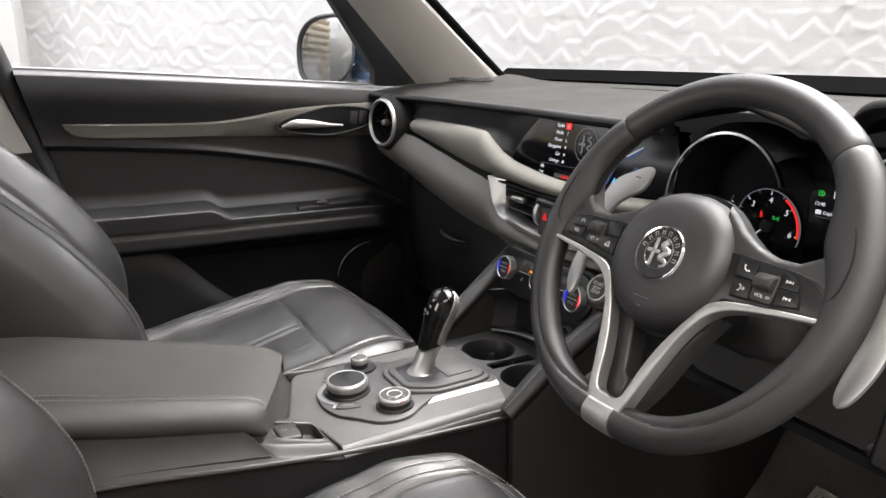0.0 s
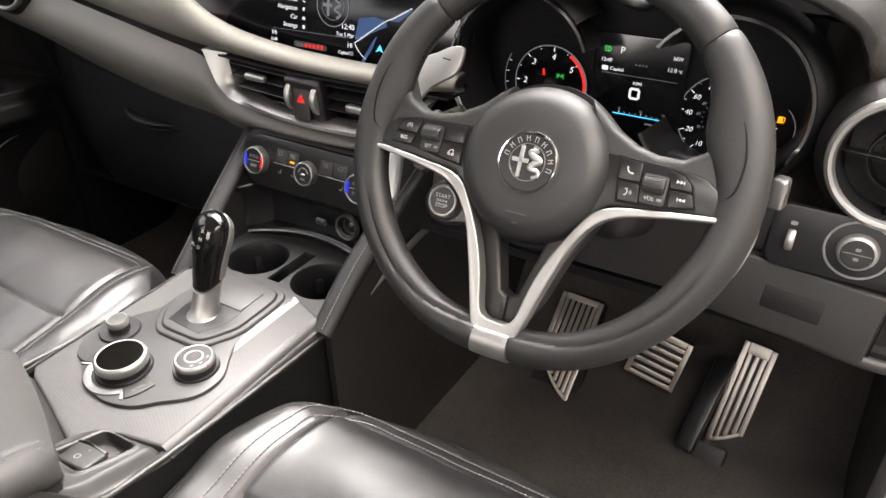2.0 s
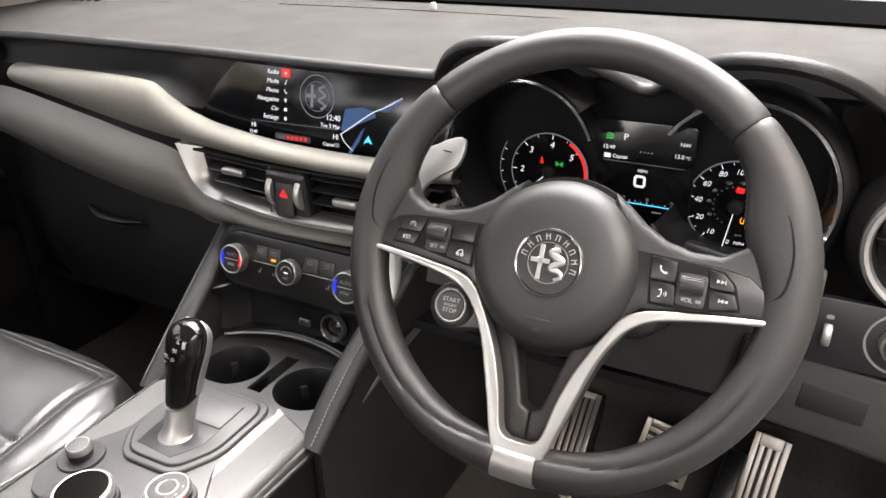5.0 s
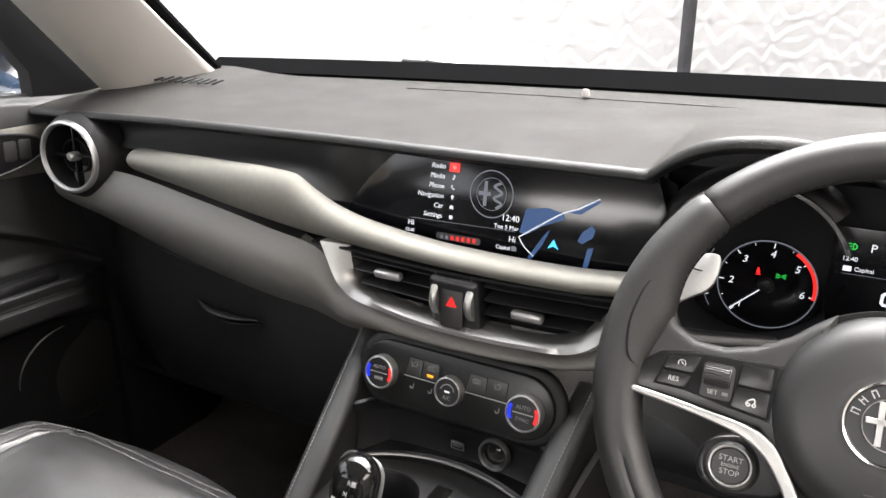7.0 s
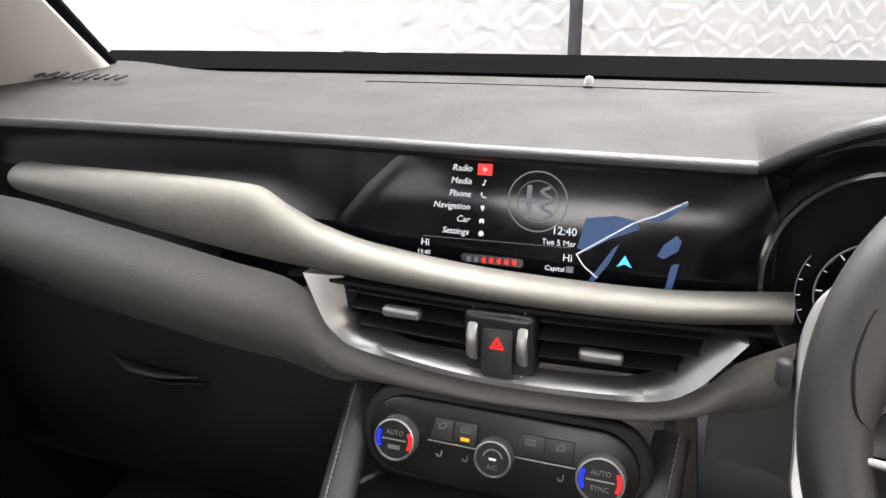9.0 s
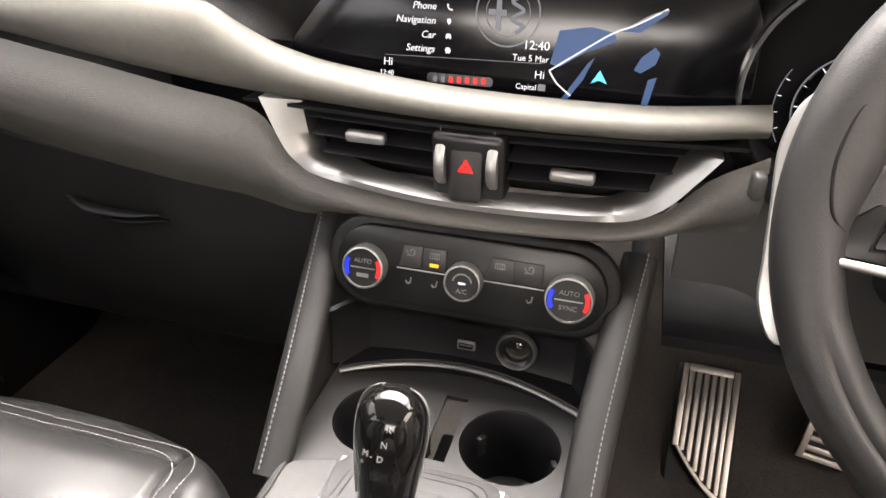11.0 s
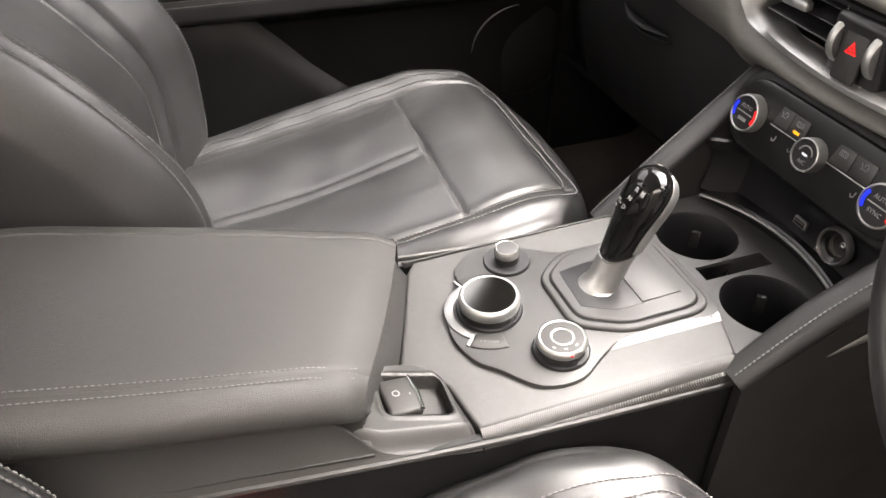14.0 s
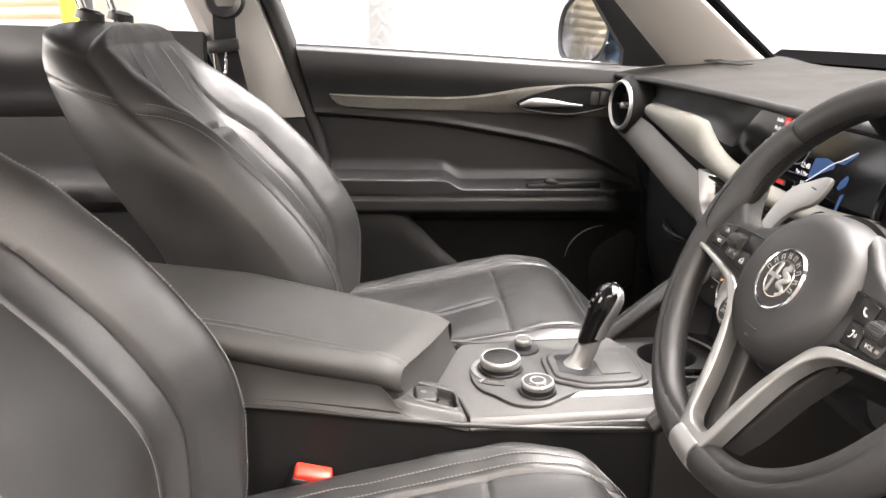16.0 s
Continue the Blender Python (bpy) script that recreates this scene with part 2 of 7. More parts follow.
def lathe(profile, n=40, m=Matrix(), bm=None, mi=0):
    """A body turned about z from (radius, height) pairs."""
    bm = bm or bmesh.new()
    rows = []
    for r, z in profile:
        if r < 1e-6:
            rows.append([bm.verts.new(m @ Vector((0, 0, z)))])
        else:
            rows.append([bm.verts.new(m @ Vector((r * math.cos(2 * math.pi * i / n), r * math.sin(2 * math.pi * i / n), z))) for i in range(n)])
    for a, b in zip(rows, rows[1:]):
        for i in range(n):
            j = (i + 1) % n
            if len(a) == 1 and len(b) > 1:
                bm.faces.new((a[0], b[i], b[j])).material_index = mi
            elif len(b) == 1 and len(a) > 1:
                bm.faces.new((a[i], a[j], b[0])).material_index = mi
            elif len(a) > 1:
                bm.faces.new((a[i], a[j], b[j], b[i])).material_index = mi
    return bm


def tube(pts, r, n=10, steps=None, closed=False, flat=1.0, up=(0, 0, 1), bm=None):
    """A rod of radius r (or radii) along a smooth curve; flat squeezes it along up."""
    c = crom(pts, steps or max(2, 6 * (len(pts) - 1) + 1)) if not closed else np.asarray(pts, float)
    rs = np.interp(np.linspace(0, 1, len(c)), np.linspace(0, 1, len(r)), r) if hasattr(r, "__len__") else [r] * len(c)
    loops = []
    for i, p in enumerate(c):
        a, b = (c[(i - 1) % len(c)], c[(i + 1) % len(c)]) if closed else (c[max(0, i - 1)], c[min(len(c) - 1, i + 1)])
        t = Vector(b - a).normalized()
        s = t.cross(Vector(up))
        s = s.normalized() if s.length > 1e-4 else t.orthogonal().normalized()
        w = s.cross(t)
        loops.append([Vector(p) + float(rs[i]) * (math.cos(k * 2 * math.pi / n) * s + flat * math.sin(k * 2 * math.pi / n) * w) for k in range(n)])
    if closed:
        loops.append(loops[0])
        b2 = loft(loops, caps=False, bm=bm)
        bmesh.ops.remove_doubles(b2, verts=b2.verts[:], dist=1e-6)
        return b2
    return loft(loops, caps=True, bm=bm)


def box(size, m=Matrix(), bevel=0.0, seg=2, bm=None):
    """A block centred on m with rounded edges."""
    own = bmesh.new()
    bmesh.ops.create_cube(own, size=1.0, matrix=m @ Matrix.Diagonal((*size, 1)))
    if bevel:
        bmesh.ops.bevel(own, geom=own.edges[:], offset=bevel, segments=seg, affect="EDGES", profile=0.5)
    if bm is None:
        return own
    me = bpy.data.meshes.new("tmp")
    own.to_mesh(me)
    own.free()
    bm.from_mesh(me)
    bpy.data.meshes.remove(me)
    return bm


def plate(outline, depth, m=Matrix(), bevel=0.0, bm=None, seg=2):
    """A flat plate: a 2D outline (x, y) raised by depth along z, its upper edge rounded."""
    own = bmesh.new()
    base = own.faces.new([own.verts.new((x, y, 0)) for x, y in outline])
    base.normal_update()
    if base.normal.z < 0:
        base.normal_flip()
    top = bmesh.ops.extrude_face_region(own, geom=[base])
    vs = [v for v in top["geom"] if isinstance(v, bmesh.types.BMVert)]
    bmesh.ops.translate(own, verts=vs, vec=(0, 0, depth))
    if bevel:
        tops = [e for e in own.edges if all(v in set(vs) for v in e.verts)]
        bmesh.ops.bevel(own, geom=tops, offset=bevel, segments=seg, affect="EDGES", profile=0.5)
    bmesh.ops.recalc_face_normals(own, faces=own.faces[:])
    own.transform(m)
    if bm is None:
        return own
    me = bpy.data.meshes.new("tmp")
    own.to_mesh(me)
    own.free()
    bm.from_mesh(me)
    bpy.data.meshes.remove(me)
    return bm


def smooth_outline(pts, n=48):
    """A closed smooth 2D outline through points."""
    p = [(*q, 0) for q in pts]
    k = len(p)
    c = crom(p[-2:] + p + p[:3], (k + 4) * 12 + 1)
    seg = [tuple(q[:2]) for q in c]
    a = min(range(len(seg)), key=lambda i: (i > 40) * 9 + abs(seg[i][0] - p[0][0]) + abs(seg[i][1] - p[0][1]))
    b = min(range(len(seg)), key=lambda i: (i < len(seg) // 2) * 9 + abs(seg[i][0] - p[0][0]) + abs(seg[i][1] - p[0][1]))
    lp = np.array(seg[a:b])
    d = np.r_[0, np.cumsum(np.linalg.norm(np.diff(np.vstack([lp, lp[:1]]), axis=0), axis=1))]
    full = np.vstack([lp, lp[:1]])
    u = np.linspace(0, d[-1], n, endpoint=False)
    return [(float(np.interp(t, d, full[:, 0])), float(np.interp(t, d, full[:, 1]))) for t in u]


def rounded(w, h, r, n=5):
    """The outline of a rectangle with round corners."""
    out = []
    for cx, cy, a0 in ((w / 2 - r, h / 2 - r, 0), (-w / 2 + r, h / 2 - r, 90), (-w / 2 + r, -h / 2 + r, 180), (w / 2 - r, -h / 2 + r, 270)):
        out += [(cx + r * math.cos(radians(a0 + 90 * i / n)), cy + r * math.sin(radians(a0 + 90 * i / n))) for i in range(n + 1)]
    return out


def facing(at, normal, up=(0, 0, 1)):
    """A pose at a place whose z is the normal and whose y is as near up as can be."""
    z = Vector(normal).normalized()
    x = Vector(up).cross(z).normalized()
    y = z.cross(x)
    m = Matrix((x, y, z)).transposed().to_4x4()
    m.translation = at
    return m


def word(text, size, m, mat, parent, name="word", align="CENTER", shear=0.0, depth=0.0002):
    """Raised lettering in the built-in font, as a mesh."""
    cu = bpy.data.curves.new(name, "FONT")
    cu.body, cu.size, cu.align_x, cu.align_y, cu.extrude, cu.shear, cu.resolution_u = text, size, align, "CENTER", depth, shear, 3
    tmp = new(name, cu)
    me = bpy.data.meshes.new_from_object(tmp.evaluated_get(bpy.context.evaluated_depsgraph_get()))
    bpy.data.objects.remove(tmp)
    bpy.data.curves.remove(cu)
    me.transform(m)
    me.materials.clear()
    return part(name, me, mat, parent)


def stitches(name, pts, parent, pitch=0.005, size=0.0007, mat=None, off=(0, 0, 0)):
    """A row of thread stitches along a curve."""
    c = crom(pts, 400)
    d = np.r_[0, np.cumsum(np.linalg.norm(np.diff(c, axis=0), axis=1))]
    bm = bmesh.new()
    k = int(d[-1] / pitch)
    for i in range(k):
        a, b = [Vector([np.interp((i + f) * pitch, d, c[:, j]) for j in range(3)]) + Vector(off) for f in (0.12, 0.88)]
        t = (b - a).normalized()
        s = t.orthogonal().normalized()
        w = t.cross(s)
        loops = [[q + size * g * (math.cos(h) * s + math.sin(h) * w) for h in (0, 1.57, 3.14, 4.71)] for q, g in ((a, 0.5), ((a + b) / 2, 1.2), (b, 0.5))]
        loft(loops, bm=bm)
    ob = part(name, bm, mat or THREAD, parent)
    ob["kind"] = "stuff"
    return ob


def smooth01(a, b, x):
    w = min(1.0, max(0.0, (x - a) / (b - a)))
    return w * w * (3 - 2 * w)


# ---- outside: ground, patterned wall, post, roller shutter ----
ground = part("ground", grid(lambda u, v: (u, v, 0.0), [-60, -8, 0, 8, 60], [-60, -8, 0, 8, 60]), GROUND)
tagged(ground, "dark asphalt ground that runs under the car", "ground", kind="structure")


def relief(x, z):
    """Rows of broken zig-zag ledges: each row slopes out and drops back at a crooked edge."""
    a = noise.noise(Vector((x * 1.7, z * 2.1, 3.0)))
    b = noise.noise(Vector((x * 5.2, z * 4.6, 7.0)))
    row = math.floor(z * 7.0 + 0.5 * a)
    jog = noise.cell(Vector((math.floor(x * 2.6 + row * 0.37), row, 1.5)))
    zig = abs(((x * (4.2 + 0.9 * jog) + row * 0.43 + 0.35 * b) % 1.0) - 0.5) * 2
    v = z * 7.0 + 0.5 * a + 0.75 * zig + 0.20 * jog
    step = v % 1.0
    ledge = step / 0.82 if step < 0.82 else (1 - step) / 0.18
    side = abs(((x * 3.1 + 0.6 * jog + 0.5 * a) % 1.0) - 0.5) * 2
    return 0.0095 * ledge * (0.55 + 0.45 * smooth01(-0.5, 0.3, b + 0.4 * jog)) + 0.005 * side + 0.006 * a


WALL_POSE = pose(-0.65, 3.95, 0, 0, 0, 42)
wall = part("wall_north", box((12.5, 0.2, 4.2), WALL_POSE @ pose(-1.25, 0.14, 2.1)), WALL)
bm = grid(lambda u, v: WALL_POSE @ Vector((u, -relief(u, v), v)), np.linspace(-7.5, 5, 1150), np.linspace(0, 4.2, 340))
part("cladding", bm, WALL, wall, "crumpled white relief cladding", angle=180)
tagged(wall, "white cladding wall with a crumpled rock relief", "wall", kind="structure")

post = thing("post", (-0.56, 3.69, 0), "dark grey steel post in front of the white wall", "post")
part("shaft", box((0.058, 0.058, 4.2), pose(-0.56, 3.69, 2.1, 0, 0, 42), 0.008), STEEL, post)
part("foot", box((0.22, 0.22, 0.02), pose(-0.56, 3.69, 0.011, 0, 0, 42), 0.004), STEEL, post)

shutter = thing("roller_shutter", (-6.1, -5.2, 0), "cream corrugated roller shutter door, closed", "shutter")
SH = pose(-6.1, -5.2, 0, 0, 0, 72)
for k in range(36):
    bm = grid(lambda u, v: SH @ Vector((u, -0.03 * math.sin(math.pi * v), 0.02 + k * 0.1 + v * 0.1)), [-2.2, 2.2], np.linspace(0, 1, 7))
    part("slat", bm, SHUTTER, shutter)
part("guide_rail", box((0.14, 0.1, 3.8), SH @ pose(2.25, 0, 1.9), 0.01), STEEL, shutter)


# ---- the car's shell ----
def deck(u, v):
    """The carpeted floor: low in the footwells, a tunnel in the middle, rising to the bulkhead ahead."""
    z = 0.40
    z += 0.34 * smooth01(0.30, 0.62, v)
    z += 0.06 * (1 - smooth01(0.10, 0.17, abs(u)))
    z += 0.04 * smooth01(0.62, 0.74, abs(u))
    return (u, v, z)


bm = thicken(grid(deck, np.linspace(-0.76, 0.74, 60), np.linspace(-1.9, 0.66, 70)), -0.03)
floor = part("floor", bm, CARPET)
tagged(floor, "black carpet over the car's floor and footwells", "floor", kind="structure")
bm = box((1.46, 0.03, 0.50), pose(0, 0.60, 0.86), 0.005)
tagged(part("wall_front", bm, DARK), "black bulkhead behind the dashboard", "bulkhead", kind="structure")


def roof(u, v):
    return (u, v, 1.66 - 0.05 * (u / 0.6) ** 2 - 0.06 * smooth01(-0.3, 0.05, v) - 0.08 * smooth01(-1.2, -2.0, v))


bm = grid(roof, np.linspace(-0.60, 0.60, 24), np.linspace(-2.0, -0.05, 30))
tagged(part("ceiling", thicken(bm, 0.05), CLOTH), "pale cloth headliner under the roof", "ceiling", kind="structure")
bm = box((1.5, 0.05, 1.0), pose(0, -1.95, 0.9, -18), 0.02)
tagged(part("wall_rear", bm, DARK), "black rear panel behind the back seats", "wall", kind="structure")


def pillar(side, name, front, rear, mat=CLOTH):
    """A windscreen pillar: inner trim swept from dash to roof."""
    loops = []
    for k in range(19):
        w = k / 18
        a = Vector(front[0]).lerp(Vector(front[1]), w)
        b = Vector(rear[0]).lerp(Vector(rear[1]), w)
        mid = (a + b) / 2
        bow = Vector((-side * 0.028, -0.01, 0.0))
        flare = 0.03 * (1 - w) ** 3
        lp = [tuple(p) for p in crom([a, a.lerp(b, 0.15) + bow * 0.7 + Vector((0, flare, 0)), mid + bow, b.lerp(a, 0.15) + bow * 0.7, b], 14)]
        out = Vector((side * 0.012, 0.012, 0.0))
        loops.append(lp + [tuple(b + out), tuple(a + out)])
    return part(name, loft(loops), mat)


# left pillar: its windscreen edge and its door edge
p = pillar(-1, "a_pillar", ((-0.680, 0.347, 1.170), (-0.515, -0.220, 1.60)), ((-0.712, 0.150, 1.155), (-0.600, -0.300, 1.60)))
tagged(p, "pale cloth-covered windscreen pillar beside the passenger", "pillar", kind="structure")
p = pillar(1, "a_pillar", ((0.680, 0.347, 1.170), (0.515, -0.220, 1.60)), ((0.712, 0.150, 1.155), (0.600, -0.300, 1.60)))
tagged(p, "pale cloth-covered windscreen pillar beside the driver", "pillar", kind="structure")

# black windscreen surround: a strip along the dash and up both pillars
bm = grid(lambda u, v: (u, 0.378 + 0.055 * (1 - (u / 0.7) ** 2) + v * 0.035, 1.160 + v * 0.022), np.linspace(-0.72, 0.72, 40), np.linspace(0, 1, 4))
tagged(part("trim", thicken(bm, -0.008), VELVET), "black border along the foot of the windscreen", "trim", kind="structure")
bm = grid(lambda u, v: (u * (0.72 - 0.10 * v), 0.44 + 0.055 * (1 - u * u) - 0.62 * v, 1.19 + 0.44 * v), np.linspace(-1, 1, 20), np.linspace(0, 1, 12))
pane = part("window_1", bm, GLAZE)
pane.visible_shadow = False
tagged(pane, "clear raked windscreen glass", "windscreen", kind="structure")

# left side: B-pillar, rear quarter, door skin
def left_pillar(z0, z1, inset):
    """The door pillar leans forward towards its foot."""
    loops = []
    for z in np.linspace(z0, z1, 12):
        y0 = -0.706 + 0.353 * min(0.30, 1.22 - z) + inset
        y1, x = y0 - 0.17, -0.772 + 0.09 * smooth01(1.25, 1.57, z)
        loops.append([(x, y0, z), (x + 0.026, y0 - 0.012, z), (x + 0.033, y0 - 0.05, z), (x + 0.035, (y0 + y1) / 2, z), (x + 0.03, y1 + 0.03, z), (x, y1, z), (x - 0.05, y1, z), (x - 0.05, y0, z)])
    return loft(loops)


tagged(part("b_pillar", left_pillar(1.050, 1.57, 0.0), CLOTH), "pale cloth-covered door pillar with the belt anchor", "pillar", kind="structure")
tagged(part("b_pillar", left_pillar(0.42, 1.047, -0.003), DASH_DARK), "black plastic foot of the door pillar", "pillar", kind="structure")
tagged(part("sill", box((0.12, 2.2, 0.16), pose(0.80, -0.6, 0.36), 0.02), PLASTIC), "dark plastic sill under the open driver's door", "sill", kind="structure")

bm = box((2.6, 0.2, 4.2), pose(-5.85, -2.0, 2.1, 0, 0, 72), 0.01)
tagged(part("wall_west", bm, WALL), "plain white wall beside the roller shutter", "wall", kind="structure")
yp = thing("bollard", (-4.9, -2.95, 0), "yellow painted steel bollard beside the shutter", "bollard")
part("shaft", lathe([(0.06, 0.0), (0.06, 1.9), (0.05, 1.95), (0.0, 1.96)], 20, pose(-4.9, -2.95, 0)), material("yellow_paint", (0.8, 0.6, 0.02), 0.5), yp)

for x in (-0.755,):
    bm = box((0.02, 0.56, 0.66), pose(x, 0.40, 0.73), 0.006)
    tagged(part("kick_panel", bm, DARK), "black side panel of the passenger footwell", "panel", kind="structure")

for x in (-1, 1):
    bm = tube([(x * 0.690, 0.367, 1.168), (x * 0.645, 0.205, 1.29), (x * 0.580, -0.010, 1.45), (x * 0.518, -0.205, 1.605)], 0.013, n=8, steps=20)
    tagged(part("trim", bm, VELVET), "black edge of the windscreen along the pillar", "trim", kind="structure")


# dark seal between the door pillar and the door's window frame
zs = np.linspace(0.45, 1.57, 20)
bm = grid(lambda u, z: (-0.782 + 0.09 * smooth01(1.25, 1.57, z), -0.735 - 0.10 * (z - 0.45) / 1.12 + u * (0.065 + 0.05 * smooth01(0.7, 1.19, z) * smooth01(1.5, 1.2, z)), z), [0, 0.5, 1], zs)
tagged(part("trim", thicken(bm, 0.006), RUBBER), "black rubber seal between pillar and door", "seal", kind="structure")

# plain unseen side of the car behind the open driver's door, added to block side light
loops = []
for k in range(12):
    w = k / 11
    y0, y1, z = -0.80 - 0.06 * w, -0.95 - 0.06 * w, 0.42 + 1.15 * w
    x = 0.775 - 0.10 * max(0, w - 0.7) / 0.3
    loops.append([(x, y0, z), (x - 0.03, y0 - 0.03, z), (x - 0.03, y1 + 0.03, z), (x, y1, z), (x + 0.05, y1, z), (x + 0.05, y0, z)])
tagged(part("b_pillar", loft(loops), CLOTH), "pale cloth-covered door pillar behind the driver", "pillar", kind="structure")
tagged(part("wall_right", box((0.05, 1.05, 0.82), pose(0.79, -1.50, 0.83), 0.02), DARK), "unseen dark panel added to shut light out of the rear", "wall", kind="structure")

# unseen wall added beyond the open driver's door: limits and warms that side's light
bm = box((0.2, 16.0, 4.6), pose(3.4, -2.0, 2.3), 0.01)
tagged(part("wall_east", bm, material("beige_render", (0.24, 0.212, 0.185), 0.85, grain=2.0, scale=50, vary=0.15, big=1.5)), "unseen beige wall added to limit light from the door side", "wall", kind="structure")


# ---- dashboard ----
dash = thing("dashboard", (0, 0.2, 0.74), "dark grey soft-touch dashboard with silver trim band", "dashboard")


def hump(x):
    """The twin cowls over the dials."""
    h = 0.0
    for c in (0.278, 0.496):
        d = abs(x - c) / 0.103
        if d < 1:
            h = max(h, (1 - d**2.4) ** 1.2)
    return h


def shoulder_end(x):
    """Where the pad rolls down into the driver's face, beyond the cowls."""
    return smooth01(0.580, 0.618, x)


def lip(x):
    """The rear edge of the dash top: y and z."""
    y = interp(x, [(-0.72, 0.045), (-0.45, 0.072), (-0.2, 0.074), (0.0, 0.066), (0.17, 0.064), (0.38, 0.09), (0.6, 0.06), (0.74, 0.045)])
    h, e = hump(x), shoulder_end(x)
    return y - 0.080 * h + 0.030 * e, 1.142 + 0.050 * h - 0.016 * e


def top(x, v):
    """Dash top, from the windscreen (0) over the edge (0.8) and back under it (1)."""
    ly, lz = lip(x)
    ry, rz = 0.385 + 0.055 * (1 - (x / 0.7) ** 2), 1.163 + 0.012 * smooth01(-0.5, -0.7, x)
    if v <= 0.8:
        w = v / 0.8
        y = ry + (ly - ry) * w
        z = rz + (lz - rz) * w**2.6 - 0.007 * math.sin(w * 3.14)
        return (x, y, z)
    w = (v - 0.8) / 0.2
    e = shoulder_end(x)
    a = w * (3.14 - 1.57 * e)
    r = 0.008 + 0.030 * e
    return (x, ly - r * math.sin(a) + 0.035 * max(0, w - 0.55) * (1 - e), lz - r * (1 - math.cos(a)))


xs = sorted(set(np.round(np.r_[np.linspace(-0.735, 0.155, 50), np.linspace(0.16, 0.595, 110), np.linspace(0.6, 0.74, 8)], 4)))
bm = grid(top, xs, np.linspace(0, 0.8, 22))
part("top_pad", bm, DASH, dash, "grey grained top pad")
# same pad turning under: its shade is put into a darker skin
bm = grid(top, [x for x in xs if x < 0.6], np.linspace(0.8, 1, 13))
part("pad_edge", bm, DASH_DARK, dash, "rolled edge of the pad, darkened for its underside shade")
bm = grid(top, [x for x in xs if x > 0.594], np.linspace(0.8, 1, 17))
part("pad_shoulder", bm, DASH, dash, "grey shoulder of the pad beside the cowl")

# raised speaker and sensor plate in the middle of the top pad
bm = grid(lambda u, v: (u, 0.36 + 0.055 * (1 - (u / 0.7) ** 2) - 0.05 * v, 1.1615 - 0.002 * v - 0.003 * (abs(u) > 0.279)), np.r_[-0.28, np.linspace(-0.27, 0.27, 20), 0.28], [0, 0.3, 0.7, 1])
part("top_plate", thicken(bm, -0.006), DASH, dash)
part("light_sensor", lathe([(0.0, 0.006), (0.004, 0.005), (0.006, 0.0), (0.006, -0.004)], 16, pose(0.009, 0.365, 1.166)), CLOTH, dash, "pale round light sensor")
for k in range(9):
    part("defrost_slot", box((0.004, 0.045 - 0.002 * abs(k - 4), 0.003), pose(-0.665 + 0.012 * k, 0.225 + 0.004 * k, 1.1695 - 0.0006 * k, 3, 0, 20), 0.001, 1), DARK, dash)


for k in range(5):
    part("demister_slot", box((0.052 - 0.003 * k, 0.0045, 0.004), pose(0.628, 0.118 - 0.009 * k, 1.1445 - 0.0024 * k, 14, 0, 4), 0.001, 1), DARK, dash)


def band_top(x):
    return interp(x, [(-0.56, 1.095), (-0.40, 1.097), (-0.30, 1.098), (-0.240, 1.096), (-0.205, 1.080), (-0.170, 1.066), (-0.12, 1.056), (0.0, 1.047), (0.12, 1.044), (0.21, 1.050)])


def band_low(x):
    return interp(x, [(-0.56, 1.066), (-0.426, 1.049), (-0.318, 1.035), (-0.22, 1.026), (-0.15, 1.024), (0.0, 1.022), (0.12, 1.020), (0.21, 1.028)])


def face_y(x):
    """How far back the dash face stands."""
    return interp(x, [(-0.70, 0.058), (-0.45, 0.040), (-0.2, 0.026), (0.0, 0.012), (0.2, 0.026), (0.4, 0.05), (0.74, 0.03)])


def fascia(x, v):
    """The dark face between the top pad and the band, set back behind the display."""
    ly, lz = lip(x)
    zt, zb = 1.128 if x > 0.16 else lz - 0.014, band_top(x) - 0.004
    deep = smooth01(-0.20, -0.155, x)
    y = (ly + 0.022) * (1 - v) + (face_y(x) + 0.024) * v + 0.010 * math.sin(3.14 * v) + 0.035 * deep * (0.6 + 0.4 * v)
    return (x, y, zt + (zb - zt) * v)


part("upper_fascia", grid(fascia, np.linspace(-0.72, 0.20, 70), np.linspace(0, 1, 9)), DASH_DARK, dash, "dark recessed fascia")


def band(x, v):
    zt, zb = band_top(x), band_low(x)
    r = (zt - zb) / 2
    end = (1 - max(0, (-0.532 - x) / 0.022) ** 2) ** 0.5 if x < -0.532 else 1.0
    a = -0.1 + v * 3.34
    y = face_y(x) + 0.024 - 0.024 * end * math.sin(min(3.14, max(0, a)))
    return (x, y, (zt + zb) / 2 + r * math.cos(a) * max(0.05, end))


bm = grid(band, np.r_[np.linspace(-0.554, -0.532, 8), np.linspace(-0.525, 0.21, 90)], np.linspace(0, 1, 16))
part("trim_band", thicken(bm, -0.003), BRUSHED, dash, "brushed silver band sweeping under the screen")


def lower_top(x):
    """The top edge of the lower dash: under the band on the passenger's side, round under the vents in the middle."""
    return interp(x, [(-0.72, 1.055), (-0.57, 1.060), (-0.386, 1.042), (-0.262, 1.025), (-0.205, 1.018), (-0.180, 1.006), (-0.164, 0.982), (-0.146, 0.968), (-0.08, 0.957), (0.0, 0.953), (0.11, 0.955), (0.150, 0.968), (0.178, 0.997), (0.215, 1.018)])


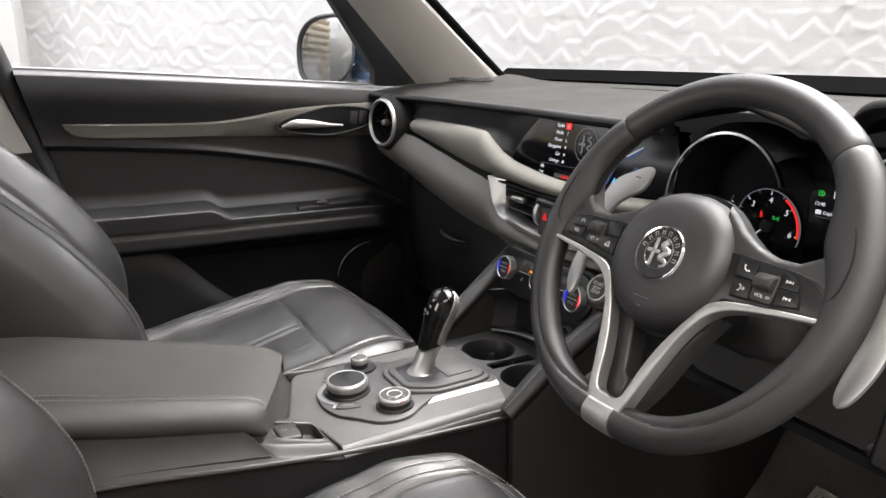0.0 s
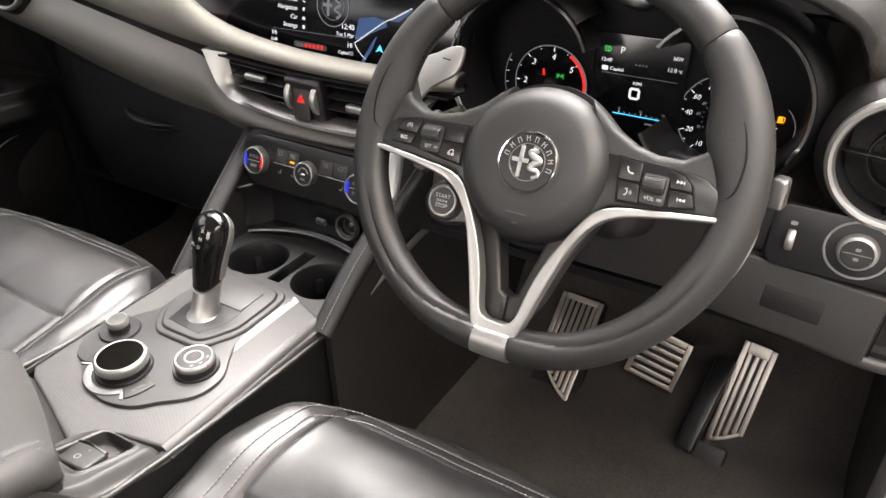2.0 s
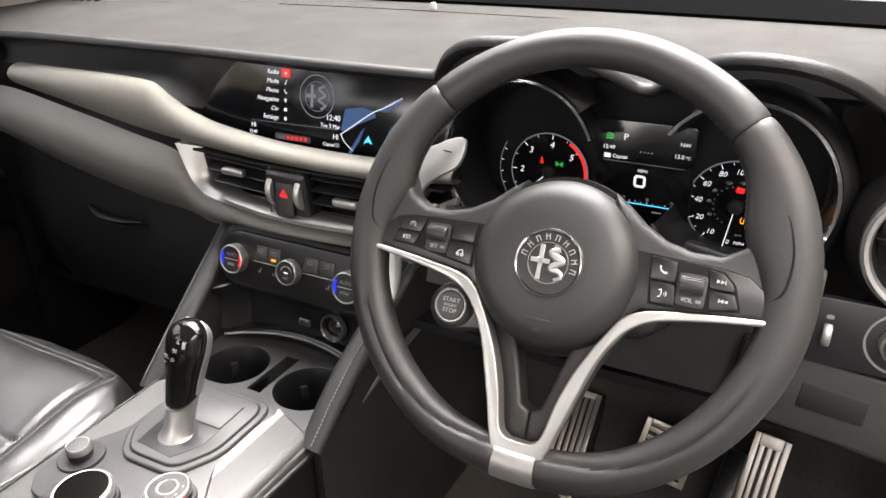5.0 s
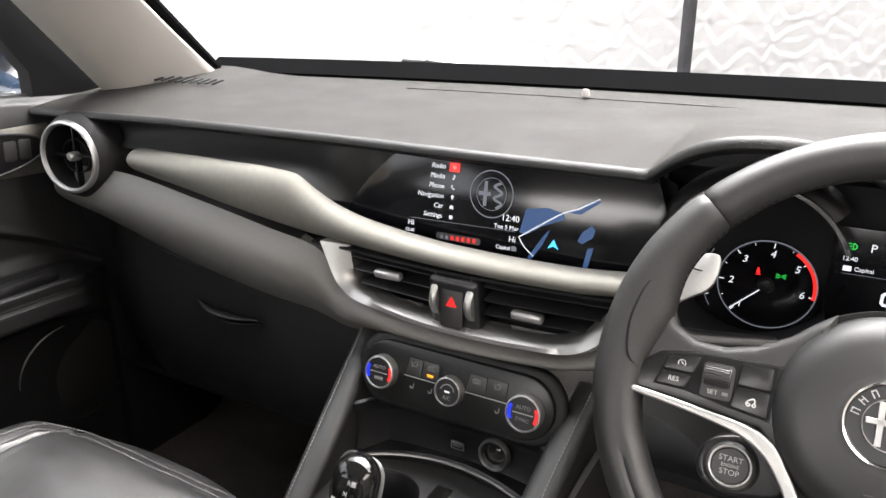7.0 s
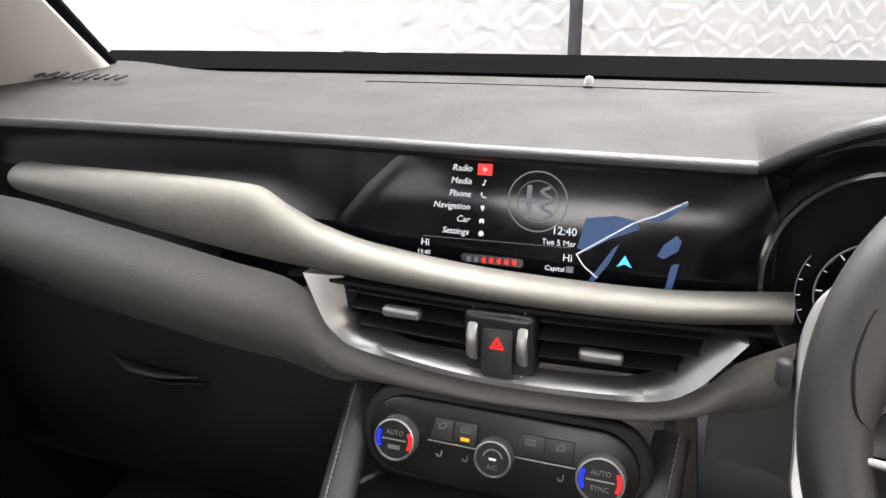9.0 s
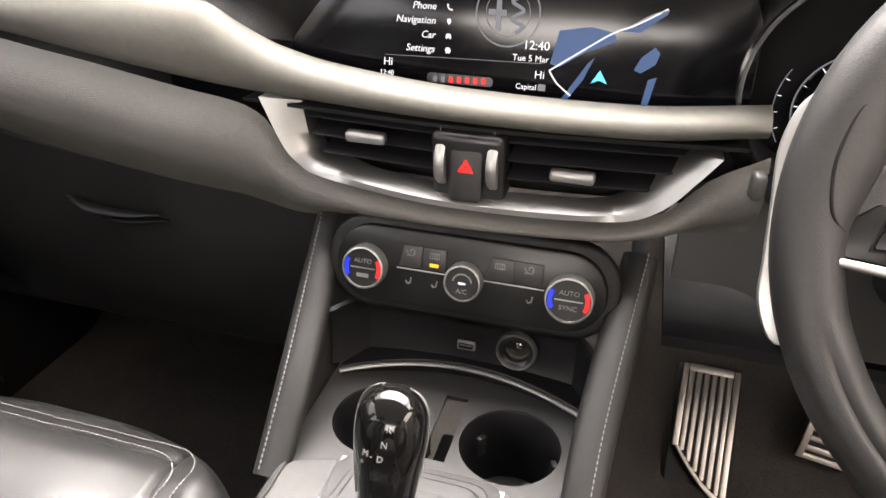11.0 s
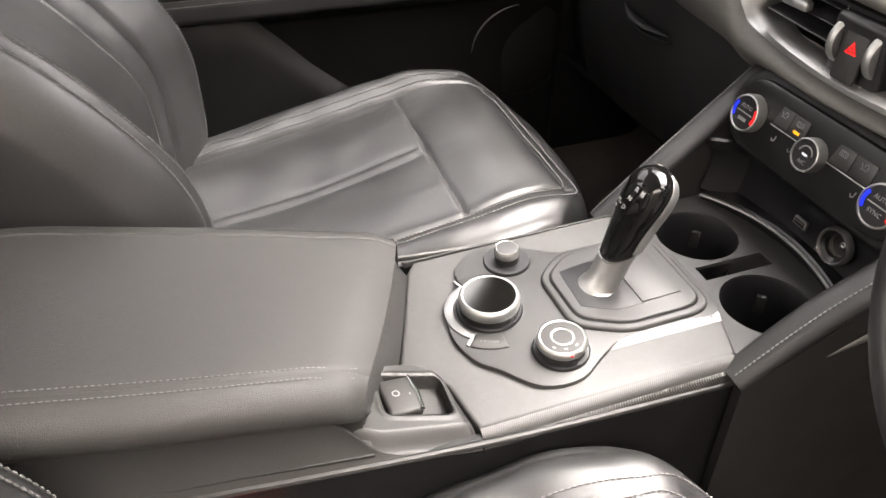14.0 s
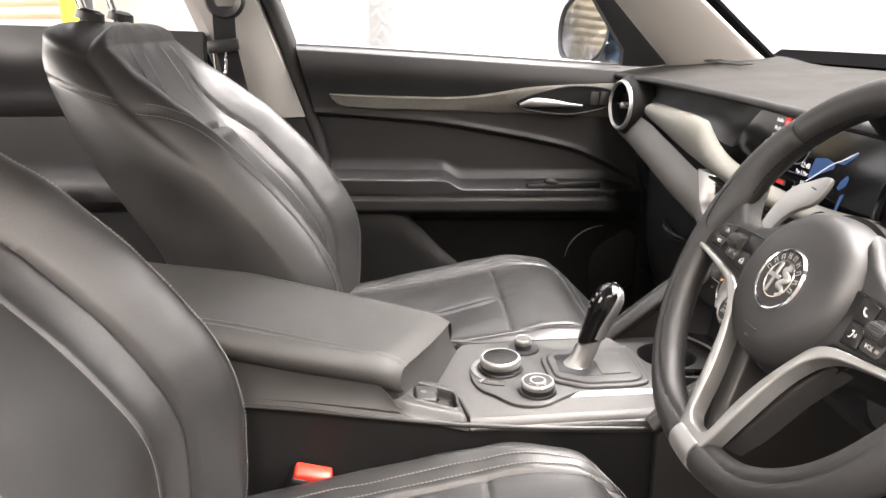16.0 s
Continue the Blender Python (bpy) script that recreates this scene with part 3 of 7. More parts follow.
def lower_low(x):
    return interp(x, [(-0.72, 0.96), (-0.56, 0.932), (-0.44, 0.916), (-0.32, 0.905), (-0.20, 0.902), (-0.10, 0.918), (0.0, 0.926), (0.1, 0.930), (0.215, 0.945)])


def lower(x, v):
    zt, zb = lower_top(x), lower_low(x)
    side = smooth01(-0.14, -0.26, x)
    w = v
    y = face_y(x) + 0.006 - 0.016 * math.sin(min(1.0, w * 1.15) * 2.9) * (1 - 0.2 * side) - 0.016 * side * math.sin(min(1.0, w * 1.6) * 2.2) + (0.030 + 0.034 * side) * w * w
    z = zt + (zb - zt) * w
    return (x, y, z)


# paler than the top pad: the light it catches is in the colour
bm = grid(lower, np.linspace(-0.72, 0.215, 100), np.linspace(0, 1, 16))
part("lower_panel", thicken(bm, -0.006), DASH_LOW, dash, "lower dash panel, its light put into the pale grey")


def glovebox(x, v):
    y = 0.098 + 0.030 * v - 0.018 * math.sin(v * 3.0) + 0.03 * smooth01(-0.60, -0.72, x)
    zt = lower_low(x) - 0.004
    return (x, y, zt + (0.68 - zt) * v)


# the shade below the dash is put into the lid's darker skin
bm = grid(glovebox, np.linspace(-0.72, -0.145, 34), np.linspace(0, 1, 14))
gb = part("glovebox_lid", thicken(bm, -0.012), DASH_DARK, dash, "glovebox lid, its shade put into the dark colour")
part("latch", tube([(-0.478, 0.086, 0.868), (-0.445, 0.078, 0.862), (-0.40, 0.077, 0.860), (-0.355, 0.080, 0.864)], [0.002, 0.008, 0.0065, 0.0015], n=10, steps=24, flat=0.55), DASH_DARK, gb, "dark pull latch")
part("latch_gap", tube([(-0.470, 0.088, 0.858), (-0.41, 0.080, 0.850), (-0.350, 0.085, 0.855)], [0.002, 0.006, 0.002], n=8, steps=20, flat=0.6), DARK, gb)
bm = grid(lambda u, v: (u, 0.13 + 0.5 * v, 0.682 - 0.02 * v), np.linspace(-0.75, -0.14, 6), np.linspace(0, 1, 5))
part("under_cover", thicken(bm, 0.01), DARK, dash)
bm = loft([[(x, 0.40, 1.150), (x, 0.66, 1.0), (x, 0.66, 0.68), (x, 0.16, 0.68), (x, 0.11, 0.92), (x, 0.085, 1.02), (x, 0.085, 1.135)] for x in (-0.755, -0.70)])
part("end_panel", bm, DASH_DARK, dash)
bm = loft([[(x, 0.40, 1.150), (x, 0.66, 1.0), (x, 0.66, 0.68), (x, 0.20, 0.72), (x, 0.12, 0.92), (x, 0.10, 1.02), (x, 0.10, 1.135)] for x in (0.70, 0.755)])
part("end_panel", bm, DASH_DARK, dash)

# the driver's side: facia around the switches, bin, lower edge
def driver_face(x, v):
    zt = 1.130 - 0.042 * shoulder_end(x)
    z = zt + (0.872 - zt) * v
    y = 0.058 - 0.03 * smooth01(0.3, 0.8, v) + 0.012 * smooth01(0.66, 0.72, x) - 0.010 * smooth01(0.0, 0.3, v) + 0.07 * smooth01(0.605, 0.565, x) * smooth01(0.75, 0.45, v)
    return (x, y, z)


part("driver_fascia", thicken(grid(driver_face, np.linspace(0.555, 0.725, 20), np.linspace(0, 1, 24)), -0.01), DASH, dash)


def driver_low(x, v):
    """Knee panel under the wheel."""
    z = 0.978 + (0.868 - 0.978) * v
    y = 0.040 - 0.020 * v + 0.03 * smooth01(0.30, 0.22, x)
    return (x, y, z - 0.012 * smooth01(0.5, 0.7, x) * v + 0.03 * smooth01(0.30, 0.20, x) * v)


part("knee_panel", thicken(grid(driver_low, np.linspace(0.165, 0.725, 40), np.linspace(0, 1, 12)), -0.012), PLASTIC, dash)
part("bin_gap", box((0.160, 0.006, 0.078), pose(0.589, 0.0150, 0.896, -9, 5), 0.004), DARK, dash)
bm = box((0.154, 0.010, 0.072), pose(0.589, 0.0125, 0.896, -9, 5), 0.004, 3)
bin_ = part("storage_lid", bm, PLASTIC, dash, "flat storage bin lid")
part("recess", box((0.054, 0.004, 0.024), pose(0.593, 0.0085, 0.897, -9, 5), 0.0015), DASH_DARK, bin_)
bm = tube([(0.50, 0.022, 0.872), (0.58, 0.012, 0.866), (0.66, 0.010, 0.856), (0.70, 0.02, 0.850)], 0.007, n=10, steps=20)
part("lower_edge", bm, PLASTIC, dash)
bm = grid(lambda u, v: (u, 0.02 + 0.55 * v, 0.862 - 0.10 * v), np.linspace(0.165, 0.74, 8), np.linspace(0, 1, 5))
part("under_cover", thicken(bm, 0.01), DARK, dash)
bm = box((0.15, 0.26, 0.085), pose(0.375, 0.07, 0.938, -25), 0.030, 4)
part("column_shroud", bm, PLASTIC, dash, "plastic steering column shroud")


# ---- air vents ----
def round_vent(at, normal, label, bore, size=1.0):
    m = facing(at, normal) @ Matrix.Scale(size, 4)
    v = thing("round_air_vent", m, label, "air vent", local=True, group="round air vents")
    part("ring", lathe([(bore, -0.03), (bore + 0.001, 0.003), (bore + 0.0025, 0.0055), (0.0535, 0.0062), (0.0565, 0.0045), (0.058, 0.0), (0.058, -0.02)], 56), SATIN, v, "silver ring")
    part("barrel", lathe([(bore + 0.0008, 0.0), (bore - 0.001, -0.05), (0.0, -0.055)], 40), DARK, v)
    part("housing", lathe([(0.058, -0.002), (0.064, -0.008), (0.070, -0.022), (0.072, -0.05)], 48), DASH_DARK, v)
    for a in (0, 90):
        part("spoke", box((bore * 2 - 0.001, 0.0026, 0.012), pose(0, 0, -0.016, 0, 0, a), 0.001), WING, v)
    part("hoop", lathe([(0.0255, -0.022), (0.0262, -0.013), (0.0278, -0.013), (0.0285, -0.022), (0.0255, -0.022)], 40), WING, v)
    part("knob", lathe([(0.0, 0.002), (0.005, 0.001), (0.0075, -0.002), (0.008, -0.016), (0.0, -0.016)], 24), SATIN, v)
    return v


round_vent((-0.639, 0.028, 1.0795), (0.16, -1, 0.05), "round black air vent with a silver ring beside the passenger door", 0.049, 0.91)
round_vent((0.641, 0.016, 1.048), (-0.10, -1, 0.08), "round black air vent with a silver ring beside the driver", 0.0480)

cv = thing("center_air_vent", (0, 0.03, 0.98), "black twin centre air vent with a silver lower frame", "air vent")


def vent_y(x):
    return face_y(x) + 0.004


# the silver smile under the slats
path = [(-0.178, 1.030), (-0.160, 0.990), (-0.146, 0.976), (-0.128, 0.968), (-0.06, 0.961), (0.0, 0.959), (0.08, 0.960), (0.125, 0.964), (0.150, 0.977), (0.168, 0.998), (0.183, 1.018)]
inner = [(-0.148, 1.025), (-0.142, 0.992), (-0.132, 0.979), (-0.115, 0.9745), (-0.05, 0.9690), (0.0, 0.9668), (0.08, 0.9680), (0.115, 0.9710), (0.136, 0.984), (0.152, 1.001), (0.168, 1.015)]
pa, pb = crom([(x, 0, z) for x, z in path], 70), crom([(x, 0, z) for x, z in inner], 70)
loops = []
for a, b in zip(pa, pb):
    ya = vent_y(a[0]) - 0.010
    yb = ya + 0.005 + 0.011 * smooth01(0.09, 0.15, abs(a[0]))
    loops.append([(a[0], ya, a[2]), ((a[0] + b[0]) / 2, (ya + yb) / 2 - 0.003, (a[2] + b[2]) / 2 + 0.001), (b[0], yb, b[2]), (b[0], yb + 0.02, b[2]), (a[0], ya + 0.02, a[2])])
part("frame", loft(loops), SATIN, cv, "satin silver frame")
bm = grid(lambda u, v: (u, vent_y(u) + 0.045, 1.028 - 0.070 * v), np.linspace(-0.19, 0.20, 20), [0, 1])
part("back_wall", thicken(bm, 0.003), DARK, cv)
bm = grid(lambda u, v: (u, vent_y(u) + 0.045 * v, 1.024 - 0.004 * v), np.linspace(-0.20, 0.20, 20), [0, 1])
part("upper_wall", thicken(bm, 0.003), DARK, cv)
for x0, x1, z0 in ((-0.139, -0.030, 0.999), (-0.130, -0.030, 0.984), (0.030, 0.156, 0.998), (0.030, 0.140, 0.983), (-0.142, -0.030, 1.014), (0.030, 0.158, 1.013)):
    loops = []
    for x in np.linspace(x0, x1, 14):
        y = vent_y(x) + 0.006
        loops.append([(x, y, z0 - 0.0012), (x, y - 0.001, z0), (x, y, z0 + 0.0012), (x, y + 0.024, z0 + 0.006), (x, y + 0.024, z0 + 0.004)])
    part("slat", loft(loops), BLACK, cv)
for x in (-0.086, 0.080):
    z = 1.005 if x < 0 else 0.992
    part("tab", box((0.034, 0.010, 0.009), pose(x, vent_y(x) + 0.000, z, 6), 0.003, 3), SATIN, cv, "silver slider tab")
blk = box((0.058, 0.03, 0.060), pose(0, 0.0265, 0.991, 6), 0.006, 3)
block = part("hazard_block", blk, BLACK, cv, "black centre block with hazard switch")
MB = facing((0, 0.010, 0.995), (0, -1, 0.105))
part("hazard_button", plate(rounded(0.026, 0.052, 0.004), 0.003, MB @ pose(0, -0.003, -0.0015), 0.0012), PLASTIC, block)
tri = [(0.0, 0.0058), (-0.0064, -0.0050), (0.0064, -0.0050)]
bm = bmesh.new()
for k in range(3):
    a, b = Vector((*tri[k], 0)), Vector((*tri[(k + 1) % 3], 0))
    for s0, s1 in ((1.0, 0.70), (0.50, 0.28)):
        bm.faces.new([bm.verts.new(MB @ (q * s + Vector((0, 0, 0.0021)))) for q, s in ((a, s0), (b, s0), (b, s1), (a, s1))])
part("warning_triangle", bm, RED, block, "red warning triangle")
for sgn in (-1, 1):
    part("thumbwheel", lathe([(0.0, 0.004), (0.020, 0.004), (0.0215, 0.002), (0.0215, -0.002), (0.020, -0.004), (0.0, -0.004)], 40, MB @ pose(sgn * 0.0205, 0.001, -0.0135, 0, 90)), SATIN, block, "ribbed silver thumbwheel")
    word("0", 0.005, MB @ pose(sgn * 0.021, -0.026, 0.0006), PRINT, block)
    word("I", 0.005, MB @ pose(sgn * 0.021, 0.027, 0.0006), PRINT, block)

# ---- infotainment display ----
scr = thing("infotainment_screen", (0.0, 0.066, 1.04), "wide black infotainment display lit with menu and map", "screen")


def scr_y(z):
    return 0.060 + 0.18 * (z - 1.06)


SCR_N = (0.0, -1.0, 0.18)


def on_screen(x, z, out=0.0004):
    return facing((x, scr_y(z) - 0.0006 - out, z), SCR_N)


outline = [(-0.172, 1.049), (-0.160, 1.073), (-0.137, 1.101), (-0.110, 1.126), (-0.092, 1.136), (0.06, 1.139), (0.18, 1.138), (0.196, 1.10), (0.196, 1.037), (0.12, 1.034), (0.0, 1.034), (-0.08, 1.038), (-0.14, 1.043)]
M0 = facing((0, scr_y(1.09), 1.09), SCR_N)
MI = M0.inverted()
loc = [(x, (MI @ Vector((x, scr_y(z), z))).y) for x, z in outline]


def strokes(m, lines, width, bm=None):
    """Thin flat lines drawn through points of a plane."""
    bm = bm or bmesh.new()
    for pts in lines:
        for a, b in zip(pts, pts[1:]):
            d = Vector(b) - Vector(a)
            box((d.length + width * 0.6, width, 0.0002), m @ pose((a[0] + b[0]) / 2, (a[1] + b[1]) / 2, 0, 0, 0, math.degrees(math.atan2(d.y, d.x))), bm=bm)
    return bm


def arc_pts(cx, cy, rad, a0, a1, n=8):
    return [(cx + rad * math.cos(radians(a)), cy + rad * math.sin(radians(a))) for a in np.linspace(a0, a1, n)]


def menu_icon(kind, m, parent):
    """The small sign beside each line of the menu."""
    u = 0.001
    if kind == "Radio":
        bm = strokes(m, [[(0, -2.2 * u), (0, 0.6 * u)], arc_pts(0, 0.6 * u, 1.6 * u, -50, 50, 5), arc_pts(0, 0.6 * u, 1.6 * u, 130, 230, 5)], 0.0006)
    elif kind == "Media":
        bm = strokes(m, [[(0.4 * u, -1.6 * u), (0.4 * u, 2.2 * u), (2.0 * u, 1.2 * u)]], 0.0006)
        plate(rounded(0.0020, 0.0016, 0.0007, 3), 0.0002, m @ pose(-0.4 * u, -1.7 * u, 0), bm=bm)
    elif kind == "Phone":
        bm = strokes(m, [[(-1.8 * u, 2.0 * u), (-1.6 * u, 0.2 * u), (0, -1.6 * u), (1.9 * u, -1.9 * u)]], 0.0008)
        for x, y in ((-1.5, 1.8), (1.7, -1.6)):
            plate(rounded(0.0014, 0.0014, 0.0004, 2), 0.0002, m @ pose(x * u, y * u, 0), bm=bm)
    elif kind == "Navigation":
        bm = plate(arc_pts(0, 0.8 * u, 1.7 * u, -30, 210, 14) + [(0, -2.6 * u)], 0.0002, m)
    elif kind == "Car":
        bm = plate([(-2.2 * u, -1.2 * u), (2.2 * u, -1.2 * u), (2.2 * u, 0.4 * u), (1.4 * u, 1.9 * u), (-1.4 * u, 1.9 * u), (-2.2 * u, 0.4 * u)], 0.0002, m)
        for x in (-1.5, 1.5):
            box((0.0009, 0.0010, 0.0002), m @ pose(x * u, -1.7 * u, 0), bm=bm)
    else:
        bm = bmesh.new()
        for k in range(3):
            box((0.0048, 0.0013, 0.0002), m @ pose(0, 0, 0, 0, 0, 60 * k), bm=bm)
        plate(arc_pts(0, 0, 1.7 * u, 0, 345, 20), 0.0002, m, bm=bm)
    part("icon", bm, WHITE_LIT, parent)


panel = part("glass_panel", plate(loc, 0.004, M0 @ pose(0, 0, -0.0036), 0.0008), SCREEN, scr, "gloss black glass")
for k, text in enumerate(("Radio", "Media", "Phone", "Navigation", "Car", "Settings")):
    z = 1.1205 - 0.0105 * k
    word(text, 0.0076, on_screen(-0.0405, z), WHITE_LIT, panel, align="RIGHT", shear=0.2)
    menu_icon(text, on_screen(-0.0295, z, 0.0008), panel)
part("menu_highlight", plate(rounded(0.0125, 0.0095, 0.0005, 2), 0.0002, on_screen(-0.0295, 1.1205, 0.0003)), RED_LIT, panel, "red highlighted menu square")
word("12:40", 0.0092, on_screen(0.050, 1.076), WHITE_LIT, panel, align="RIGHT")
word("Tue 5 Mar", 0.0066, on_screen(0.050, 1.0665), WHITE_LIT, panel, align="RIGHT")
word("Hi", 0.0085, on_screen(-0.079, 1.056), WHITE_LIT, panel)
word("12:40", 0.0055, on_screen(-0.080, 1.0475), WHITE_LIT, panel)
word("Hi", 0.0085, on_screen(0.044, 1.055), WHITE_LIT, panel)
word("Capital", 0.0058, on_screen(0.0425, 1.0455), WHITE_LIT, panel, align="RIGHT")
part("station_mark", plate(rounded(0.006, 0.005, 0.0006, 2), 0.0002, on_screen(0.0465, 1.046)), GREY_LIT, panel)
bm = bmesh.new()
for r0, r1 in ((0.0250, 0.0238), (0.0172, 0.0166)):
    rings = [[bm.verts.new(on_screen(0.016, 1.098) @ Vector((r * math.cos(a), r * math.sin(a), 0))) for a in np.linspace(0, 2 * math.pi, 40, endpoint=False)] for r in (r0, r1)]
    for i in range(40):
        bm.faces.new((rings[0][i], rings[0][(i + 1) % 40], rings[1][(i + 1) % 40], rings[1][i]))
part("emblem_ring", bm, GREY_LIT, panel, "dim round emblem")
bm = box((0.004, 0.026, 0.0002), on_screen(0.009, 1.098))
box((0.014, 0.004, 0.0002), on_screen(0.008, 1.098), bm=bm)
part("emblem_cross", bm, GREY_LIT, panel)
bm = tube([on_screen(0.022 + dx, 1.098 + dz).translation for dx, dz in ((0.004, 0.012), (-0.003, 0.008), (0.006, 0.002), (-0.003, -0.004), (0.006, -0.009), (0.0, -0.014))], 0.0014, n=6, steps=30, flat=0.2, up=(0, 1, 0))
part("emblem_curl", bm, GREY_LIT, panel)
part("divider", box((0.128, 0.0004, 0.0002), on_screen(-0.018, 1.0625) @ pose(0, 0, 0, 0, 0, 1)), GREY_LIT, panel)
for k in range(7):
    mat = RED_LIT if k > 1 else GREY_LIT
    part("gauge_tick", plate(rounded(0.0034, 0.0046, 0.0008, 2), 0.0002, on_screen(-0.039 + 0.0066 * k, 1.0457 + 0.0002 * k, 0.0006)), mat, panel)
part("gauge_frame", plate(rounded(0.054, 0.0075, 0.003, 4), 0.0002, on_screen(-0.019, 1.0465, 0.0001)), material("screen_grey", (0.03, 0.03, 0.032), 0.3), panel)
# map: water, roads, arrow
for pts in ([(0.051, 1.064), (0.056, 1.088), (0.079, 1.092), (0.096, 1.089), (0.098, 1.083), (0.075, 1.073), (0.058, 1.062)], [(0.062, 1.039), (0.069, 1.050), (0.079, 1.066), (0.084, 1.071), (0.077, 1.054), (0.066, 1.038)], [(0.113, 1.064), (0.117, 1.073), (0.126, 1.081), (0.130, 1.077), (0.128, 1.069), (0.118, 1.062)], [(0.121, 1.038), (0.124, 1.058), (0.130, 1.060), (0.126, 1.038)], [(0.098, 1.090), (0.112, 1.094), (0.128, 1.106), (0.132, 1.104), (0.114, 1.090)]):
    bm = bmesh.new()
    bm.faces.new([bm.verts.new(on_screen(x, z, 0.0003).translation) for x, z in pts])
    part("map_water", bm, BLUE_LIT, panel, "dark blue water on the map", smooth=False)
for pts in ([(0.051, 1.059), (0.070, 1.072), (0.094, 1.088), (0.110, 1.095), (0.131, 1.107)], [(0.051, 1.059), (0.058, 1.050), (0.069, 1.042)], [(0.108, 1.095), (0.122, 1.103), (0.132, 1.106)]):
    part("map_road", tube([on_screen(x, z, 0.0006).translation for x, z in pts], 0.0006, n=6, flat=0.3, up=(0, 1, 0)), GREY_LIT if pts[0][0] > 0.1 else WHITE_LIT, panel)
bm = bmesh.new()
bm.faces.new([bm.verts.new(on_screen(x, z, 0.0007).translation) for x, z in ((0.089, 1.062), (0.083, 1.0525), (0.089, 1.055), (0.095, 1.0525))])
part("map_arrow", bm, SKY_LIT, panel, "cyan position arrow", smooth=False)

# ---- instrument cluster ----
clu = thing("instrument_cluster", (0.376, 0.12, 1.04), "black twin-dial instrument cluster with lit gauges", "instruments")
part("backing", box((0.40, 0.02, 0.20), pose(0.376, 0.148, 1.03), 0.004), DARK, clu)
def hoop(profile, a0, a1, m, n=60):
    """Part of a turned ring, from one angle to another."""
    bm = grid(lambda a, k: m @ Vector((profile[k][0] * math.cos(radians(a)), profile[k][0] * math.sin(radians(a)), profile[k][1])), np.linspace(a0, a1, n), range(len(profile)))
    return bm


for cx, a0, a1 in ((0.269, 22, 330), (0.484, -150, 146)):
    m = facing((cx, 0.058, 1.058), (0, -1, 0.12))
    tub = part("dial_tube", hoop([(0.0800, 0.0), (0.0785, -0.004), (0.0770, -0.03), (0.074, -0.08)], a0, a1, m), BLACK, clu)
    part("ring", hoop([(0.0790, -0.002), (0.0795, 0.002), (0.0825, 0.002), (0.0835, -0.004)], a0, a1, m), CHROME, tub, "thin chrome ring")
    part("cowl", hoop([(0.0835, -0.003), (0.088, -0.006), (0.094, -0.015), (0.097, -0.05)], a0 + 20, a1 - 20, m), DASH_DARK, tub)


def on_dial(x, z, out=0.0):
    return facing((x, 0.130 - out, z), (0, -1, 0))


def gauge(name, cx, cz, r, labels, rl, ticks, size, needle, shear=0.2):
    """A round dial: face, thin ring, ticks, numbers at their own angles, needle and hub."""
    face = part(name, lathe([(0.0, 0.001), (r - 0.002, 0.001), (r, 0.0), (r, -0.004)], 48, on_dial(cx, cz)), SCREEN, clu)
    ring = lathe([(r - 0.0006, 0.0010), (r - 0.0004, 0.0016), (r + 0.0004, 0.0016), (r + 0.0006, 0.0)], 48, on_dial(cx, cz))
    part("ring", ring, GREY_LIT, face)
    for a, major in ticks:
        l = 0.0050 if major else 0.0026
        q = radians(a)
        part("tick", box((l, 0.0009 if major else 0.0005, 0.0002), on_dial(cx, cz, 0.0014) @ pose((r - 0.0012 - l / 2) * math.cos(q), (r - 0.0012 - l / 2) * math.sin(q), 0, 0, 0, a)), WHITE_LIT, face)
    for text, a in labels:
        word(text, size, on_dial(cx + rl * math.cos(radians(a)), cz + rl * math.sin(radians(a)), 0.0015), WHITE_LIT, face, shear=shear)
    a = radians(needle)
    part("needle", box((r * 0.98, 0.0011, 0.0012), on_dial(cx, cz, 0.004) @ pose(r * 0.45 * math.cos(a), r * 0.45 * math.sin(a), 0, 0, 0, needle), 0.0003, 1), WHITE_LIT, face, "pale needle")
    part("needle_hub", lathe([(0.0, 0.005), (0.0065, 0.004), (0.008, 0.0)], 24, on_dial(cx, cz, 0.0012)), BLACK, face)
    return face


def flat_arc(name, cx, cz, r0, r1, a0, a1, out, mat, parent, label=""):
    bm = bmesh.new()
    aa = [radians(a) for a in np.linspace(a0, a1, 22)]
    for a, b in zip(aa, aa[1:]):
        bm.faces.new([bm.verts.new(on_dial(cx + q * math.cos(t), cz + q * math.sin(t), out).translation) for t, q in ((a, r1), (b, r1), (b, r0), (a, r0))])
    return part(name, bm, mat, parent, label)


rev = gauge("rev_counter", 0.281, 1.0255, 0.0445, [(str(k), 274 - 47 * k) for k in range(1, 7)], 0.0320, [(227 - 23.5 * k, k % 2 == 0) for k in range(11)], 0.0100, 224)
flat_arc("red_line", 0.281, 1.0255, 0.0408, 0.0440, 58, -10, 0.0022, RED_LIT, rev, "red limit arc")
flat_arc("temperature_arc", 0.281, 1.0255, 0.0582, 0.0590, 150, 212, 0.0012, GREY_LIT, rev)
for a in (158, 172, 186, 200):
    part("tick", box((0.0032, 0.0007, 0.0002), on_dial(0.281 + 0.0560 * math.cos(radians(a)), 1.0255 + 0.0560 * math.sin(radians(a)), 0.0012) @ pose(0, 0, 0, 0, 0, a)), WHITE_LIT, rev)
mk = on_dial(0.2725, 1.0385, 0.0018)
bm = strokes(mk, [[(-0.0022, -0.0030), (0.0020, -0.0030)], [(-0.0014, 0.0012), (0.0018, -0.0020)]], 0.0007)
